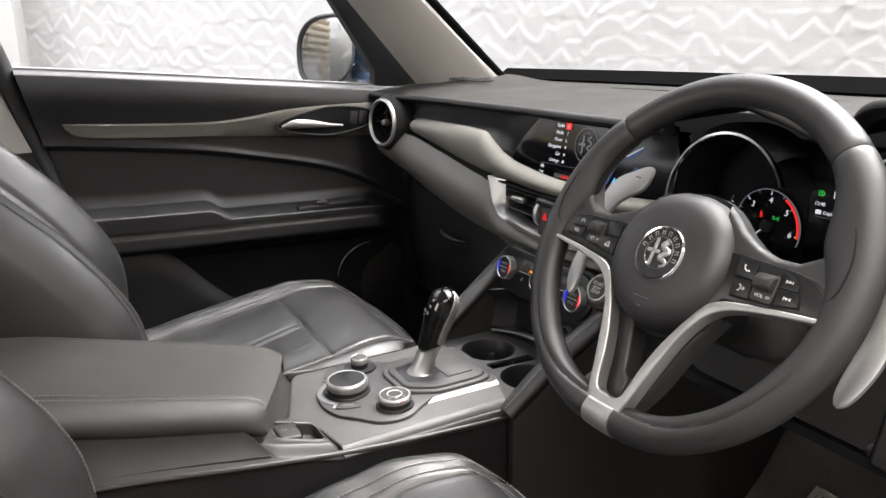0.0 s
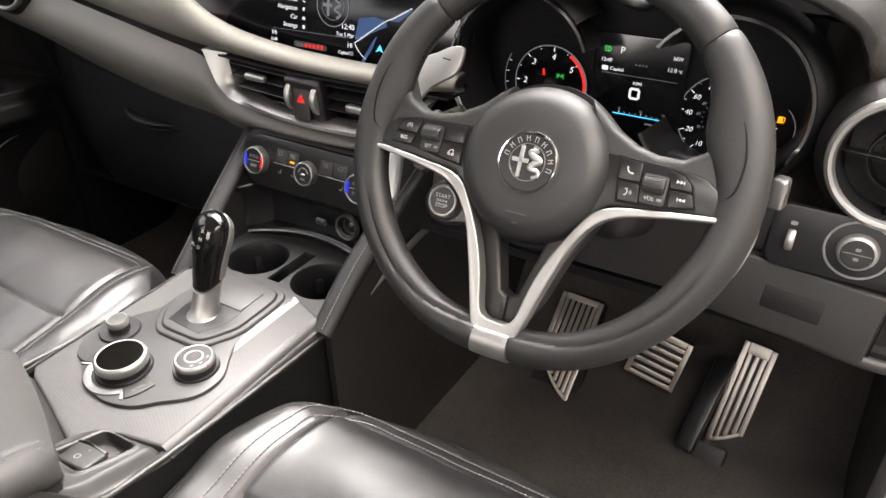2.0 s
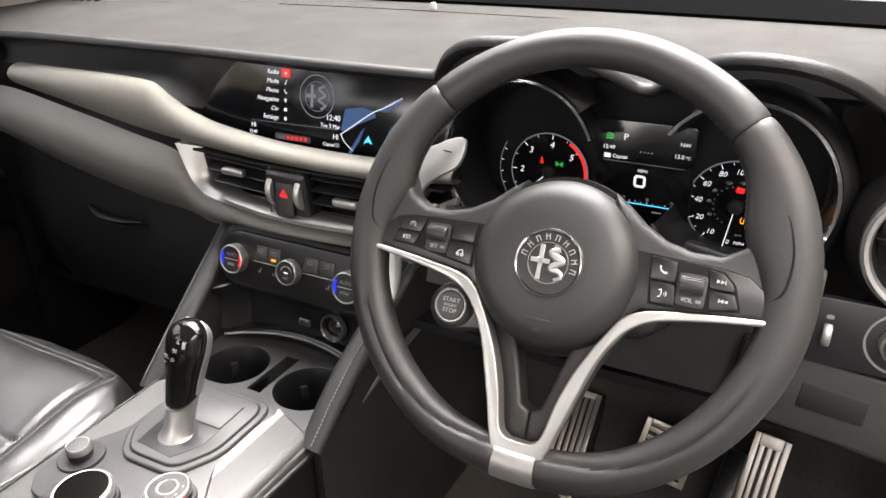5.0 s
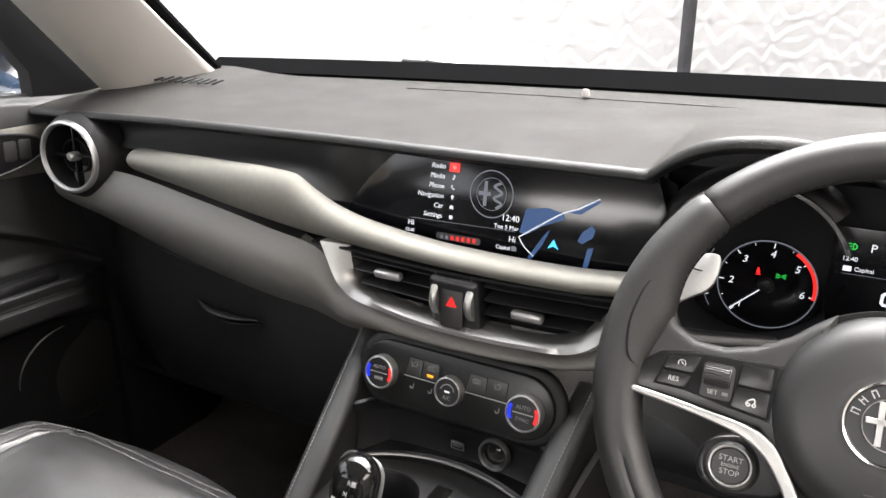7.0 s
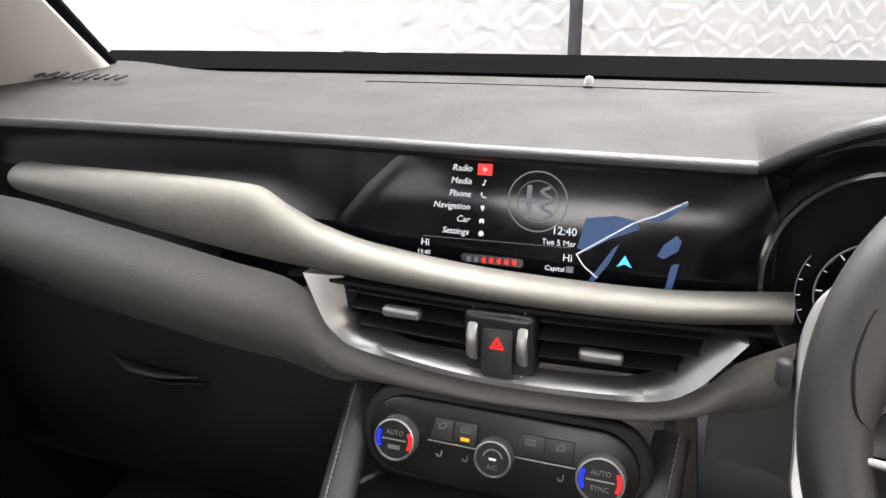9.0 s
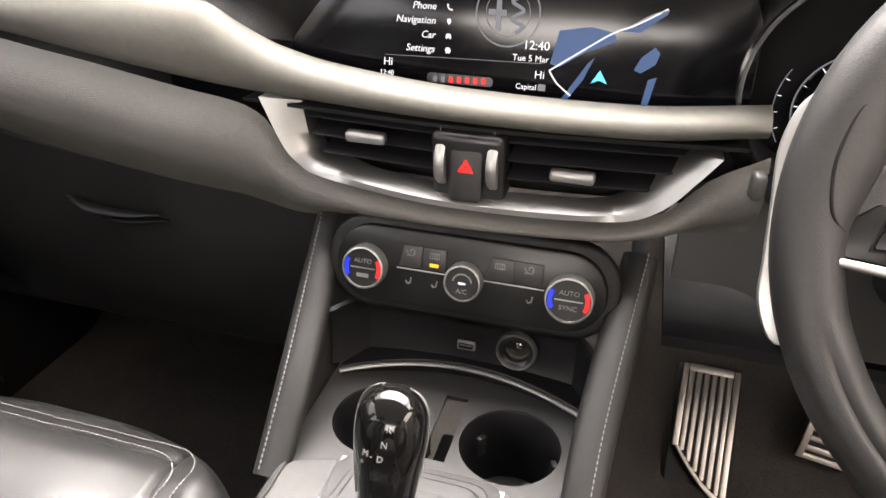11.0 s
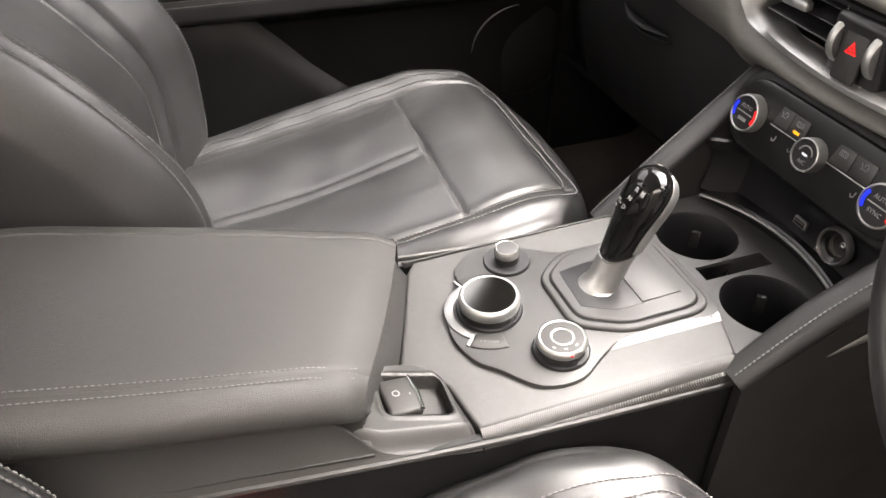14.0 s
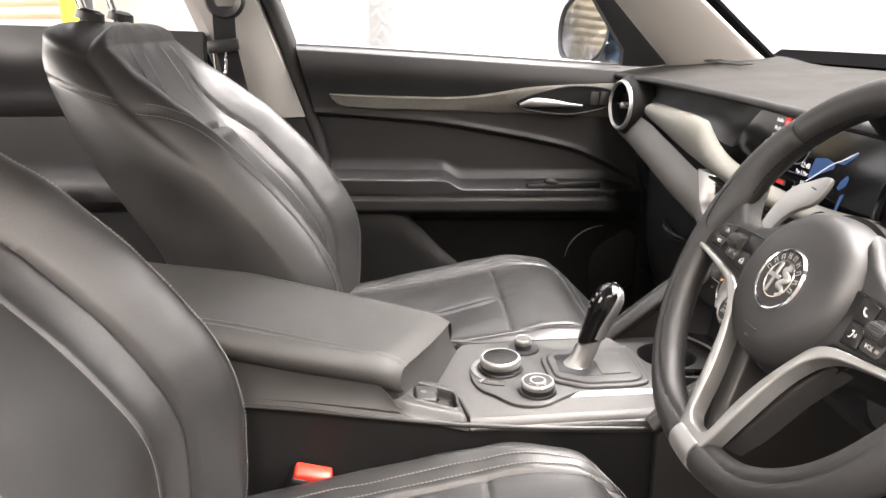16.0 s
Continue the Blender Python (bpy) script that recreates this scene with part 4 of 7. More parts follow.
plate(rounded(0.0030, 0.0040, 0.0010, 3), 0.0002, mk @ pose(0, 0.0002, 0), bm=bm)
plate(arc_pts(0, 0.0034, 0.0010, 0, 330, 12), 0.0002, mk, bm=bm)
part("lamp_icon", bm, RED_LIT, rev, "red belt lamp")
mk = on_dial(0.2930, 1.0370, 0.0018)
bm = strokes(mk, [arc_pts(-0.0024, 0, 0.0015, -90, 90, 6), arc_pts(0.0024, 0, 0.0015, 90, 270, 6)] + [[(d * 0.0022, y), (d * 0.0044, y * 2.0)] for d in (-1, 1) for y in (0.0012, 0.0, -0.0012)], 0.0006)
part("lamp_icon", bm, GREEN_LIT, rev, "green side lamp sign")
MARKS = [("10", 236), ("20", 206), ("40", 176), ("60", 146), ("80", 117), ("100", 89), ("120", 61), ("140", 32), ("160", 3)]
spd = gauge("speedometer", 0.4790, 1.0185, 0.0475, MARKS, 0.0365, [(262 - 14.75 * k, k % 2 == 0) for k in range(19)], 0.0078, 262)
for text, a in (("30", 206), ("60", 174), ("80", 146), ("120", 112), ("160", 82)):
    word(text, 0.0044, on_dial(0.4790 + 0.0262 * math.cos(radians(a)), 1.0185 + 0.0262 * math.sin(radians(a)), 0.0015), GREY_LIT, spd, shear=0.2)
for k in range(12):
    a = radians(240 - 15 * k)
    part("dot", box((0.0010, 0.0010, 0.0002), on_dial(0.4790 + 0.0212 * math.cos(a), 1.0185 + 0.0212 * math.sin(a), 0.0014)), GREY_LIT, spd)
word("MPH", 0.0052, on_dial(0.4875, 0.9800, 0.0016), WHITE_LIT, spd, shear=0.2)
word("0", 0.0064, on_dial(0.4765, 0.9800, 0.0016), WHITE_LIT, spd, shear=0.2)
word("km/h", 0.0032, on_dial(0.4860, 0.9890, 0.0016), GREY_LIT, spd)
mk = on_dial(0.4810, 1.0368, 0.0020)
bm = strokes(mk, [arc_pts(0, 0, 0.0040, -50, 50, 6), arc_pts(0, 0, 0.0040, 130, 230, 6)], 0.0006)
plate(arc_pts(0, 0, 0.0031, 0, 340, 18), 0.0002, mk, bm=bm)
part("lamp_icon", bm, RED_LIT, spd, "red brake lamp")
word("!", 0.0046, on_dial(0.4810, 1.0368, 0.0024), DARK, spd)
mk = on_dial(0.4890, 1.0055, 0.0020)
bm = strokes(mk, [arc_pts(0, 0.0004, 0.0034, 130, 410, 14), [(-0.0026, -0.0030), (0.0026, -0.0030)], [(0, 0.0022), (0, -0.0006)], [(0, -0.0014), (0, -0.0020)]], 0.0007)
part("lamp_icon", bm, AMBER_LIT, spd, "amber tyre lamp")
flat_arc("fuel_gauge", 0.520, 1.0185, 0.0290, 0.0298, -55, 50, 0.0012, GREY_LIT, clu)
mk = on_dial(0.5335, 1.0300, 0.0012)
bm = plate(rounded(0.0046, 0.0064, 0.0006, 2), 0.0002, mk)
strokes(mk, [[(-0.0034, -0.0034), (0.0034, -0.0034)], [(0.0028, -0.0024), (0.0040, -0.0010), (0.0040, 0.0022), (0.0030, 0.0032)]], 0.0007, bm)
part("lamp_icon", bm, AMBER_LIT, clu, "amber fuel lamp")
for k in range(3):
    part("tick", box((0.0050, 0.0012, 0.0002), on_dial(0.5300, 1.0200 - 0.0055 * k, 0.0012)), WHITE_LIT, clu)
part("lamp_icon", strokes(on_dial(0.5130, 0.9745, 0.0012), [[(-0.0045, 0.0012), (0.0010, 0.0012), (0.0010, -0.0018)], [(-0.0045, -0.0014), (-0.0020, -0.0014)], [(0.0022, -0.0004), (0.0050, 0.0008)]], 0.0012), RED_LIT, clu)
disp = part("center_display", plate(rounded(0.104, 0.116, 0.006), 0.002, on_dial(0.3835, 1.036, 0.0), 0.0006), SCREEN, clu, "lit centre display")
word("P", 0.0105, on_dial(0.3635, 1.0765, 0.0026), WHITE_LIT, disp)
mk = on_dial(0.3480, 1.0765, 0.0024)
bm = strokes(mk, [arc_pts(-0.0006, 0, 0.0028, -90, 90, 8) + [(-0.0006, 0.0028), (-0.0006, -0.0028)]] + [[(-0.0020, y), (-0.0048, y)] for y in (0.0024, 0.0, -0.0024)], 0.0009)
part("lamp_icon", bm, GREEN_LIT, disp, "green headlamp sign")
word("12:40", 0.0058, on_dial(0.3400, 1.0645, 0.0026), WHITE_LIT, disp, align="LEFT")
word("NW", 0.0058, on_dial(0.4290, 1.0755, 0.0026), WHITE_LIT, disp, align="RIGHT")
word("12.0", 0.0060, on_dial(0.4240, 1.0630, 0.0026), WHITE_LIT, disp, align="RIGHT")
word("°C", 0.0042, on_dial(0.4300, 1.0625, 0.0026), WHITE_LIT, disp, align="RIGHT")
part("station_mark", plate(rounded(0.0070, 0.0050, 0.0008, 2), 0.0002, on_dial(0.3455, 1.0553, 0.0024)), WHITE_LIT, disp)
word("Capital", 0.0056, on_dial(0.3510, 1.0553, 0.0026), WHITE_LIT, disp, align="LEFT")
part("divider", box((0.084, 0.0004, 0.0002), on_dial(0.3835, 1.0502, 0.0024)), GREY_LIT, disp)
word("MPH", 0.0050, on_dial(0.3840, 1.0425, 0.0026), WHITE_LIT, disp)
part("speed_figure", strokes(on_dial(0.3820, 1.0310, 0.0026), [[(-0.0034, -0.0054), (0.0034, -0.0054), (0.0050, -0.0036), (0.0050, 0.0036), (0.0034, 0.0054), (-0.0034, 0.0054), (-0.0050, 0.0036), (-0.0050, -0.0036), (-0.0034, -0.0054)]], 0.0027), WHITE_LIT, disp, "large lit zero")
part("range_bar", box((0.060, 0.0011, 0.0002), on_dial(0.3900, 1.0058, 0.0024)), SKY_LIT, disp, "thin blue bar")
for k in range(9):
    part("tick", box((0.0006, 0.0026 if k % 4 == 0 else 0.0016, 0.0002), on_dial(0.3670 + 0.00625 * k, 1.0080, 0.0024)), WHITE_LIT, disp)
for text, x in (("25", 0.3670), ("50", 0.3920), ("75", 0.4170)):
    word(text, 0.0036, on_dial(x, 1.0118, 0.0026), GREY_LIT, disp)
part("letter_bar", box((0.010, 0.0016, 0.0002), on_dial(0.4030, 0.9990, 0.0024)), GREY_LIT, disp)
part("pump_icon", plate(rounded(0.0040, 0.0036, 0.0008, 2), 0.0002, on_dial(0.4150, 0.9990, 0.0024)), WHITE_LIT, disp)
for k in range(4):
    part("dot", box((0.0016, 0.0016, 0.0002), on_dial(0.3800 + 0.0038 * k, 1.0630, 0.0024)), GREY_LIT, disp)

# ---- driver's switches ----
sw = thing("light_switch_panel", (0.64, 0.0, 0.955), "black switch panel with a round headlamp switch", "switch panel")
MP = facing((0.640, 0.014, 0.9645), (0, -1, 0.09))
part("plate", plate(rounded(0.165, 0.062, 0.012), 0.006, MP @ pose(0, 0, -0.003), 0.002), BLACK, sw)
MD = MP @ pose(-0.0095, 0.0015, 0) @ Matrix.Scale(0.76, 4)
dial = part("light_dial", lathe([(0.033, 0.003), (0.034, 0.005), (0.036, 0.005), (0.037, 0.003)], 48, MD), SATIN, sw, "thin silver ring")
part("knob", lathe([(0.0, 0.016), (0.017, 0.0155), (0.020, 0.013), (0.0225, 0.004), (0.024, 0.003)], 44, MD), PLASTIC, dial)
part("knob_ring", lathe([(0.0175, 0.0160), (0.0205, 0.0145), (0.0225, 0.009), (0.0228, 0.006)], 44, MD), SATIN, dial)
part("mark", box((0.03, 0.0008, 0.0004), MD @ pose(0, 0, 0.0163)), PRINT, dial)
for a in (60, 90, 120, 0, 180):
    part("icon", plate(rounded(0.0045, 0.003, 0.0012, 3), 0.0003, MD @ pose(0.0285 * math.cos(radians(a)), 0.0285 * math.sin(radians(a)), 0.0032)), PRINT, dial)
for y in (0.006, -0.006):
    part("icon", plate(rounded(0.006, 0.004, 0.0015, 3), 0.0003, MD @ pose(0, y, 0.0162)), PRINT, dial)
part("dimmer_wheel", lathe([(0.0, 0.0035), (0.010, 0.0035), (0.011, 0.002), (0.011, -0.002), (0.010, -0.0035), (0.0, -0.0035)], 28, MP @ pose(-0.064, -0.003, 0.0, 0, 90)), SATIN, sw, "ribbed dimmer wheel")
part("icon", plate(rounded(0.006, 0.004, 0.0015, 3), 0.0003, MP @ pose(-0.064, 0.014, 0.0032)), PRINT, sw)

# column stalks
for x0, x1, lab in ((0.30, 0.197, "short dark stalk with a silver end, beside the passenger"), (0.45, 0.566, "short dark stalk with a silver end, beside the driver")):
    st = thing("column_stalk", ((x0 + x1) / 2, 0.01, 1.01), lab, "stalk", group="column stalks")
    d = 1 if x1 > x0 else -1
    part("arm", tube([(x0, 0.05, 1.0), ((x0 + x1) / 2, 0.02, 1.005), (x1 - d * 0.02, 0.002, 1.008)], [0.009, 0.010, 0.013], n=12, steps=14), BLACK, st)
    part("end_cap", box((0.014, 0.015, 0.030) if d > 0 else (0.010, 0.012, 0.020), pose(x1 - d * 0.008, 0.0, 1.010, 0, 0, d * -12), 0.004, 3), SATIN if d > 0 else PLATE, st, "silver end cap")


# ---- centre console ----
con = thing("center_console", (0, -0.3, 0.42), "dark centre console with silver trim plate and leather armrest", "console")


def rail_z(y):
    return interp(y, [(-1.0, 0.845), (-0.60, 0.812), (-0.36, 0.779), (-0.12, 0.766), (0.05, 0.766)])


def console_side(sgn, low, z0, z1):
    def fn(u, v):
        zt, zb = (rail_z(u) + z1, rail_z(u) + z0) if not low else (rail_z(u) - 0.004, 0.40)
        x = 0.1215 + (0.020 * (1 - v) ** 1.5 - 0.006 if low else -0.010 * v * v)
        return (sgn * x, u, zb + (zt - zb) * v)
    return grid(fn, np.linspace(-1.0, -0.06, 26), np.linspace(0, 1, 8))


for sgn in (-1, 1):
    part("side_panel", thicken(console_side(sgn, True, 0, 0), sgn * 0.006), DASH_DARK, con)
    bm = tube([(sgn * 0.121, y, rail_z(y) - 0.002) for y in (-1.0, -0.8, -0.6, -0.48, -0.36, -0.24, -0.128)], 0.003, n=8, steps=40)
    part("edge_rail", bm, PLASTIC, con)


def arm_z(y):
    return 0.836 + 0.255 * (-0.37 - y) - 0.12 * max(0, -0.66 - y)


def frame_z(y):
    """The height of the switch frame: level with the plate in front, rising with the lid behind."""
    w = max(0.0, -0.352 - y)
    return 0.7790 + 0.27 * w * w / (w + 0.012)


def shoulder(sgn):
    """The upper flank between the rail and the lid."""
    def fn(u, v):
        k = smooth01(-0.43, -0.48, u)
        top = (frame_z(u) - 0.008) * (1 - k) + (arm_z(u) - 0.030) * k
        low = min(rail_z(u), top - 0.003)
        return (sgn * (0.1212 - (0.0035 + 0.0135 * k) * v - 0.003 * math.sin(3.14 * v) * k), u, low + (top - low) * v)
    return grid(fn, np.linspace(-1.0, -0.36, 60), np.linspace(0, 1, 9))


for sgn in (-1, 1):
    part("upper_flank", thicken(shoulder(sgn), sgn * 0.004), PLASTIC, con)
bm = grid(lambda u, v: (u, v, rail_z(v) - 0.003), [-0.118, -0.06, 0, 0.06, 0.118], np.linspace(-1.0, -0.445, 12))
part("deck", thicken(bm, -0.01), PLASTIC, con)

CT = pose(0, 0, 0.7868, 1.25)
plate_outline = [(-0.108, -0.350), (-0.095, -0.360), (0.028, -0.402), (0.040, -0.398), (0.048, -0.374), (0.060, -0.368), (0.109, -0.358), (0.110, -0.128), (0.104, -0.122), (0.064, -0.108), (0.0, -0.103), (-0.064, -0.108), (-0.104, -0.122), (-0.110, -0.130)]
trim = part("trim_plate", plate(plate_outline, 0.018, CT @ pose(0, 0, -0.018), 0.004, seg=3), PLATE, con, "satin silver trim plate")


def plate_roll(sgn, y, pts):
    return [CT @ Vector((sgn * x, y, z)) for x, z in pts]


for sgn in (-1, 1):
    ys = np.linspace(-0.358 if sgn > 0 else -0.36, -0.127, 14)
    rows = [plate_roll(sgn, y, [(0.1085, 0.0002), (0.1125, -0.0012), (0.1155, -0.0045), (0.1168, -0.0075), (0.1150, -0.0080), (0.1085, -0.0060)]) for y in ys]
    part("rolled_edge", loft(rows), PLATE, trim)
    rows = []
    for y in ys:
        top_z = (CT @ Vector((0.1165, y, -0.0075))).z
        low = min(rail_z(y) - 0.007, top_z - 0.004)
        rows.append([Vector((sgn * 0.1162, y, top_z)), Vector((sgn * 0.1195, y, top_z - 0.002)), Vector((sgn * 0.1215, y, (top_z + low) / 2)), Vector((sgn * 0.1215, y, low)), Vector((sgn * 0.110, y, low)), Vector((sgn * 0.110, y, top_z))])
    part("shoulder", loft(rows), CARBON, con, "woven dark edge under the plate")
for sgn in (-1, 1):
    bm = loft([[CT @ Vector(q) for q in ((sgn * 0.068, -0.235, 0.0), (sgn * 0.0635, -0.218, 0.0035), (sgn * 0.060, -0.218, 0.0035), (sgn * 0.060, -0.235, 0.0))], [CT @ Vector(q) for q in ((sgn * 0.070, -0.112, 0.0), (sgn * 0.0655, -0.112, 0.0045), (sgn * 0.060, -0.112, 0.0045), (sgn * 0.060, -0.112, 0.0))]])
    part("bright_edge", bm, SATIN, trim, "bright silver edge")
island = [(-0.078, -0.316), (-0.098, -0.290), (-0.095, -0.256), (-0.076, -0.226), (-0.066, -0.205), (-0.066, -0.150), (-0.062, -0.110), (0.0, -0.105), (0.062, -0.110), (0.062, -0.150), (0.062, -0.205), (0.074, -0.232), (0.092, -0.262), (0.088, -0.296), (0.060, -0.322), (0.042, -0.339), (0.006, -0.348), (-0.036, -0.338), (-0.056, -0.320)]
isl = part("button_island", plate(smooth_outline(island, 80), 0.0045, CT, 0.0015), GRAPHITE, con, "dark grey control island")
IT = CT @ pose(0, 0, 0.0045)


def eased(pts, r, n=5):
    """The outline with its corners rounded off."""
    out = []
    for i, p in enumerate(pts):
        p, q, s = Vector(p), Vector(pts[i - 1]), Vector(pts[(i + 1) % len(pts)])
        a = p + (q - p).normalized() * min(r, (q - p).length * 0.45)
        b = p + (s - p).normalized() * min(r, (s - p).length * 0.45)
        out += [tuple(a.lerp(p, k / n).lerp(p.lerp(b, k / n), k / n)) for k in range(n + 1)]
    return out


gate = [(-0.034, -0.246), (-0.060, -0.214), (-0.062, -0.172), (-0.052, -0.112), (0.050, -0.112), (0.060, -0.128), (0.060, -0.200), (0.036, -0.244)]
gate = eased(gate, 0.014)
gp = part("gear_gate", plate(gate, 0.0045, IT, 0.003, seg=3), GRAPHITE, isl, "dark grey gear surround")
part("gate_groove", plate([(x * 0.90, -0.178 + (y + 0.178) * 0.90) for x, y in gate], 0.0006, IT @ pose(0, 0, 0.0042), 0.0002), DARK, gp)
part("gate_pad", plate([(x * 0.88, -0.178 + (y + 0.178) * 0.88) for x, y in gate], 0.0032, IT @ pose(0, 0, 0.0042), 0.0022, seg=3), GRAPHITE, gp)
part("gate_recess", plate([(-0.030, -0.226), (-0.034, -0.196), (-0.032, -0.172), (0.036, -0.172), (0.036, -0.200), (0.020, -0.228)], 0.0006, IT @ pose(0, 0, 0.0072), 0.0002), BLACK, gp)
part("gate_cover", plate([(-0.030, -0.174), (-0.030, -0.134), (0.034, -0.134), (0.035, -0.174)], 0.0020, IT @ pose(0, 0, 0.0071), 0.0012), GRAPHITE, gp)

# silver crescent round the big dial, and the two keys beside it
DIAL = (-0.0115, -0.3045)


def dial_sector(r0, r1, a0, a1, flare=0.0, n=36):
    """An outline between two radii about the big dial, its outer edge flared at both ends."""
    aa = np.linspace(a0, a1, n)
    def spot(r, a):
        return (DIAL[0] + r * math.cos(radians(a)), DIAL[1] + r * math.sin(radians(a)))
    outer = [spot(r1 + flare * ((a < a0 + 5) + (a > a1 - 5)), a) for a in aa]
    return outer + [spot(r0, a) for a in aa[::-1]]


part("crescent", plate(dial_sector(0.0335, 0.0420, 199, 319, 0, 60), 0.0046, IT @ pose(0, 0, -0.003), 0.0012), DULL_SILVER, isl, "dull silver crescent")
for ang in (201.5, 317.5):
    part("crescent_arm", box((0.0120, 0.0032, 0.0030), IT @ pose(*DIAL, 0.0006) @ pose(0, 0, 0, 0, 0, ang) @ pose(0.0450, 0, 0), 0.0008, 2), DULL_SILVER, isl)
for mid, half, turn, text in ((176, 22, 86, "MENU"), (-20, 19, 70, "OPTION")):
    key = part("key", plate(dial_sector(0.0338, 0.0505, mid - half, mid + half, 0, 14), 0.0016, IT, 0.0008), PLASTIC, isl)
    spot = (DIAL[0] + 0.0425 * math.cos(radians(mid)), DIAL[1] + 0.0425 * math.sin(radians(mid)))
    word(text, 0.0042, IT @ pose(*spot, 0.0018, 0, 0, turn), PRINT, key)


def knob(name, at, r, h, mat_side, mat_top, label, base=1.25, skirt=0.50, dish=-0.03):
    m = IT @ pose(*at, 0)
    k = thing(name, m, label, "knob", local=True, group="console knobs")
    part("collar", lathe([(r * base, 0.0), (r * base, 0.0015), (r * base * 0.96, 0.003), (r * 0.98, 0.003)], 48), BLACK, k)
    part("grip", lathe([(r * 0.98, 0.002), (r, 0.004), (r, h * 0.55)], 64), BLACK, k, "ribbed black grip")
    for i in range(48):
        a = i * 2 * math.pi / 48
        part("rib", box((0.0008, 0.0012, h * 0.42), pose(r * math.cos(a), r * math.sin(a), h * 0.32, 0, 0, math.degrees(a))), PLASTIC, k)
    part("ring", lathe([(r * 1.0, h * skirt), (r * 1.05, h * (skirt + 0.08)), (r * 1.06, h * 0.80), (r * 1.02, h * 0.94), (r * 0.95, h), (r * 0.90, h * 0.985)], 64), mat_side, k, "satin silver ring")
    part("cap", lathe([(r * 0.91, h * 0.98), (r * 0.6, h * (0.98 - dish * 0.66)), (r * 0.3, h * (0.98 - dish * 0.92)), (0.0, h * (0.98 - dish))], 48), mat_top, k)
    return k


big = knob("rotary_dial", DIAL, 0.0268, 0.0195, SATIN, DIAL_GLASS, "large silver rotary dial with a gloss black top", 1.15, 0.40, 0.0)
drv = knob("drive_mode_knob", (0.057, -0.2645), 0.0206, 0.0163, SATIN, PLASTIC, "silver-rimmed drive mode knob with a red pointer", 1.22)
ring = lathe([(0.0085, 0.0165), (0.0095, 0.0170), (0.0105, 0.0165)], 36)
part("ring", ring, SATIN, drv)
part("pointer", box((0.0026, 0.005, 0.0012), pose(0.0203, -0.0010, 0.0142, 0, 35, -90), 0.0005, 1), RED, drv, "red pointer")
for a in (-50, -12, 28):
    part("letter_bar", box((0.002, 0.003, 0.0004), pose(0.0145 * math.cos(radians(a)), 0.0155 * math.sin(radians(a)), 0.0163, 0, 0, a)), PRINT, drv)
knob("volume_knob", (-0.0705, -0.2635), 0.0117, 0.018, SATIN, GRAPHITE, "small silver volume knob", 2.0)

# gear lever
GL = facing((-0.002, -0.197, 0.790), (0.0, 0.35, 1.0), (0, 1, 0))
gear = thing("gear_lever", GL, "silver gear lever with a gloss black head", "gear lever", local=True)
part("boot", lathe([(0.0, -0.003), (0.026, -0.003), (0.0275, -0.005)], 40, pose(0, 0, 0, 19.8)), DARK, gear, "black boot disc")
part("boot_ring", lathe([(0.0225, -0.004), (0.0222, 0.001), (0.0195, 0.0045), (0.016, 0.006)], 40, pose(0, 0, 0, 14)), SATIN, gear)


def knob_loop(s, n=36):
    """Lever head: a slim rounded pad, narrow at its foot."""
    z = 0.050 + 0.079 * s
    a = interp(s, [(0.0, 0.0172), (0.25, 0.0192), (0.62, 0.0228), (0.85, 0.0222), (1.0, 0.0205)])
    close = (1 - max(0, (s - 0.70) / 0.30) ** 2.6) ** 0.5
    wx, wy = a * close, a * 0.84 * close
    lean = 0.010 * s * s - 0.006 * s
    out = []
    for t in np.linspace(0, 2 * math.pi, n, endpoint=False):
        c, q = math.cos(t), math.sin(t)
        x = wx * math.copysign(abs(c) ** 0.85, c)
        y = wy * math.copysign(abs(q) ** 0.85, q)
        out.append(Vector((x, y + lean, z + (0.012 * q - 0.004) * max(0, 1 - s / 0.25))))
    return out


foot = knob_loop(0.0)
neck = []
for k, (r, z) in enumerate(((0.0200, 0.000), (0.0180, 0.004), (0.0164, 0.010), (0.0156, 0.017), (0.0156, 0.032))):
    neck.append([Vector((r * math.cos(t), r * math.sin(t), z)) for t in np.linspace(0, 2 * math.pi, 36, endpoint=False)])
neck.append([Vector((p.x * 0.95, p.y * 0.95, 0.038 + (p.z - 0.046) * 0.5)) for p in foot])
neck.append([Vector((p.x * 1.01, p.y * 1.01, p.z - 0.0012)) for p in foot])
nk = part("neck", loft(neck), SATIN, gear, "satin silver neck")
part("seam", loft([[p * 1.0 for p in foot], [Vector((p.x * 0.985, p.y * 0.985, p.z + 0.0010)) for p in foot]], caps=False), DARK, nk)
part("head", loft([knob_loop(s) for s in np.r_[np.linspace(0.012, 0.70, 18), np.linspace(0.73, 0.995, 14)]]), GLOSS, gear, "gloss black head")
for sgn in (-1, 1):
    pts = []
    for s in (0.02, 0.2, 0.4, 0.6, 0.8, 0.92, 0.975):
        lp = knob_loop(s)
        q = max(lp, key=lambda p: sgn * p.x + 0.45 * p.y)
        pts.append(q + Vector((sgn * 0.0002, 0.0002, 0)))
    part("side_strip", tube(pts, [0.0085, 0.0090, 0.0090, 0.0085, 0.0075, 0.006, 0.003], n=12, steps=30, flat=0.22, up=(sgn, 0.45, 0)), SATIN, gear, "satin side strip")
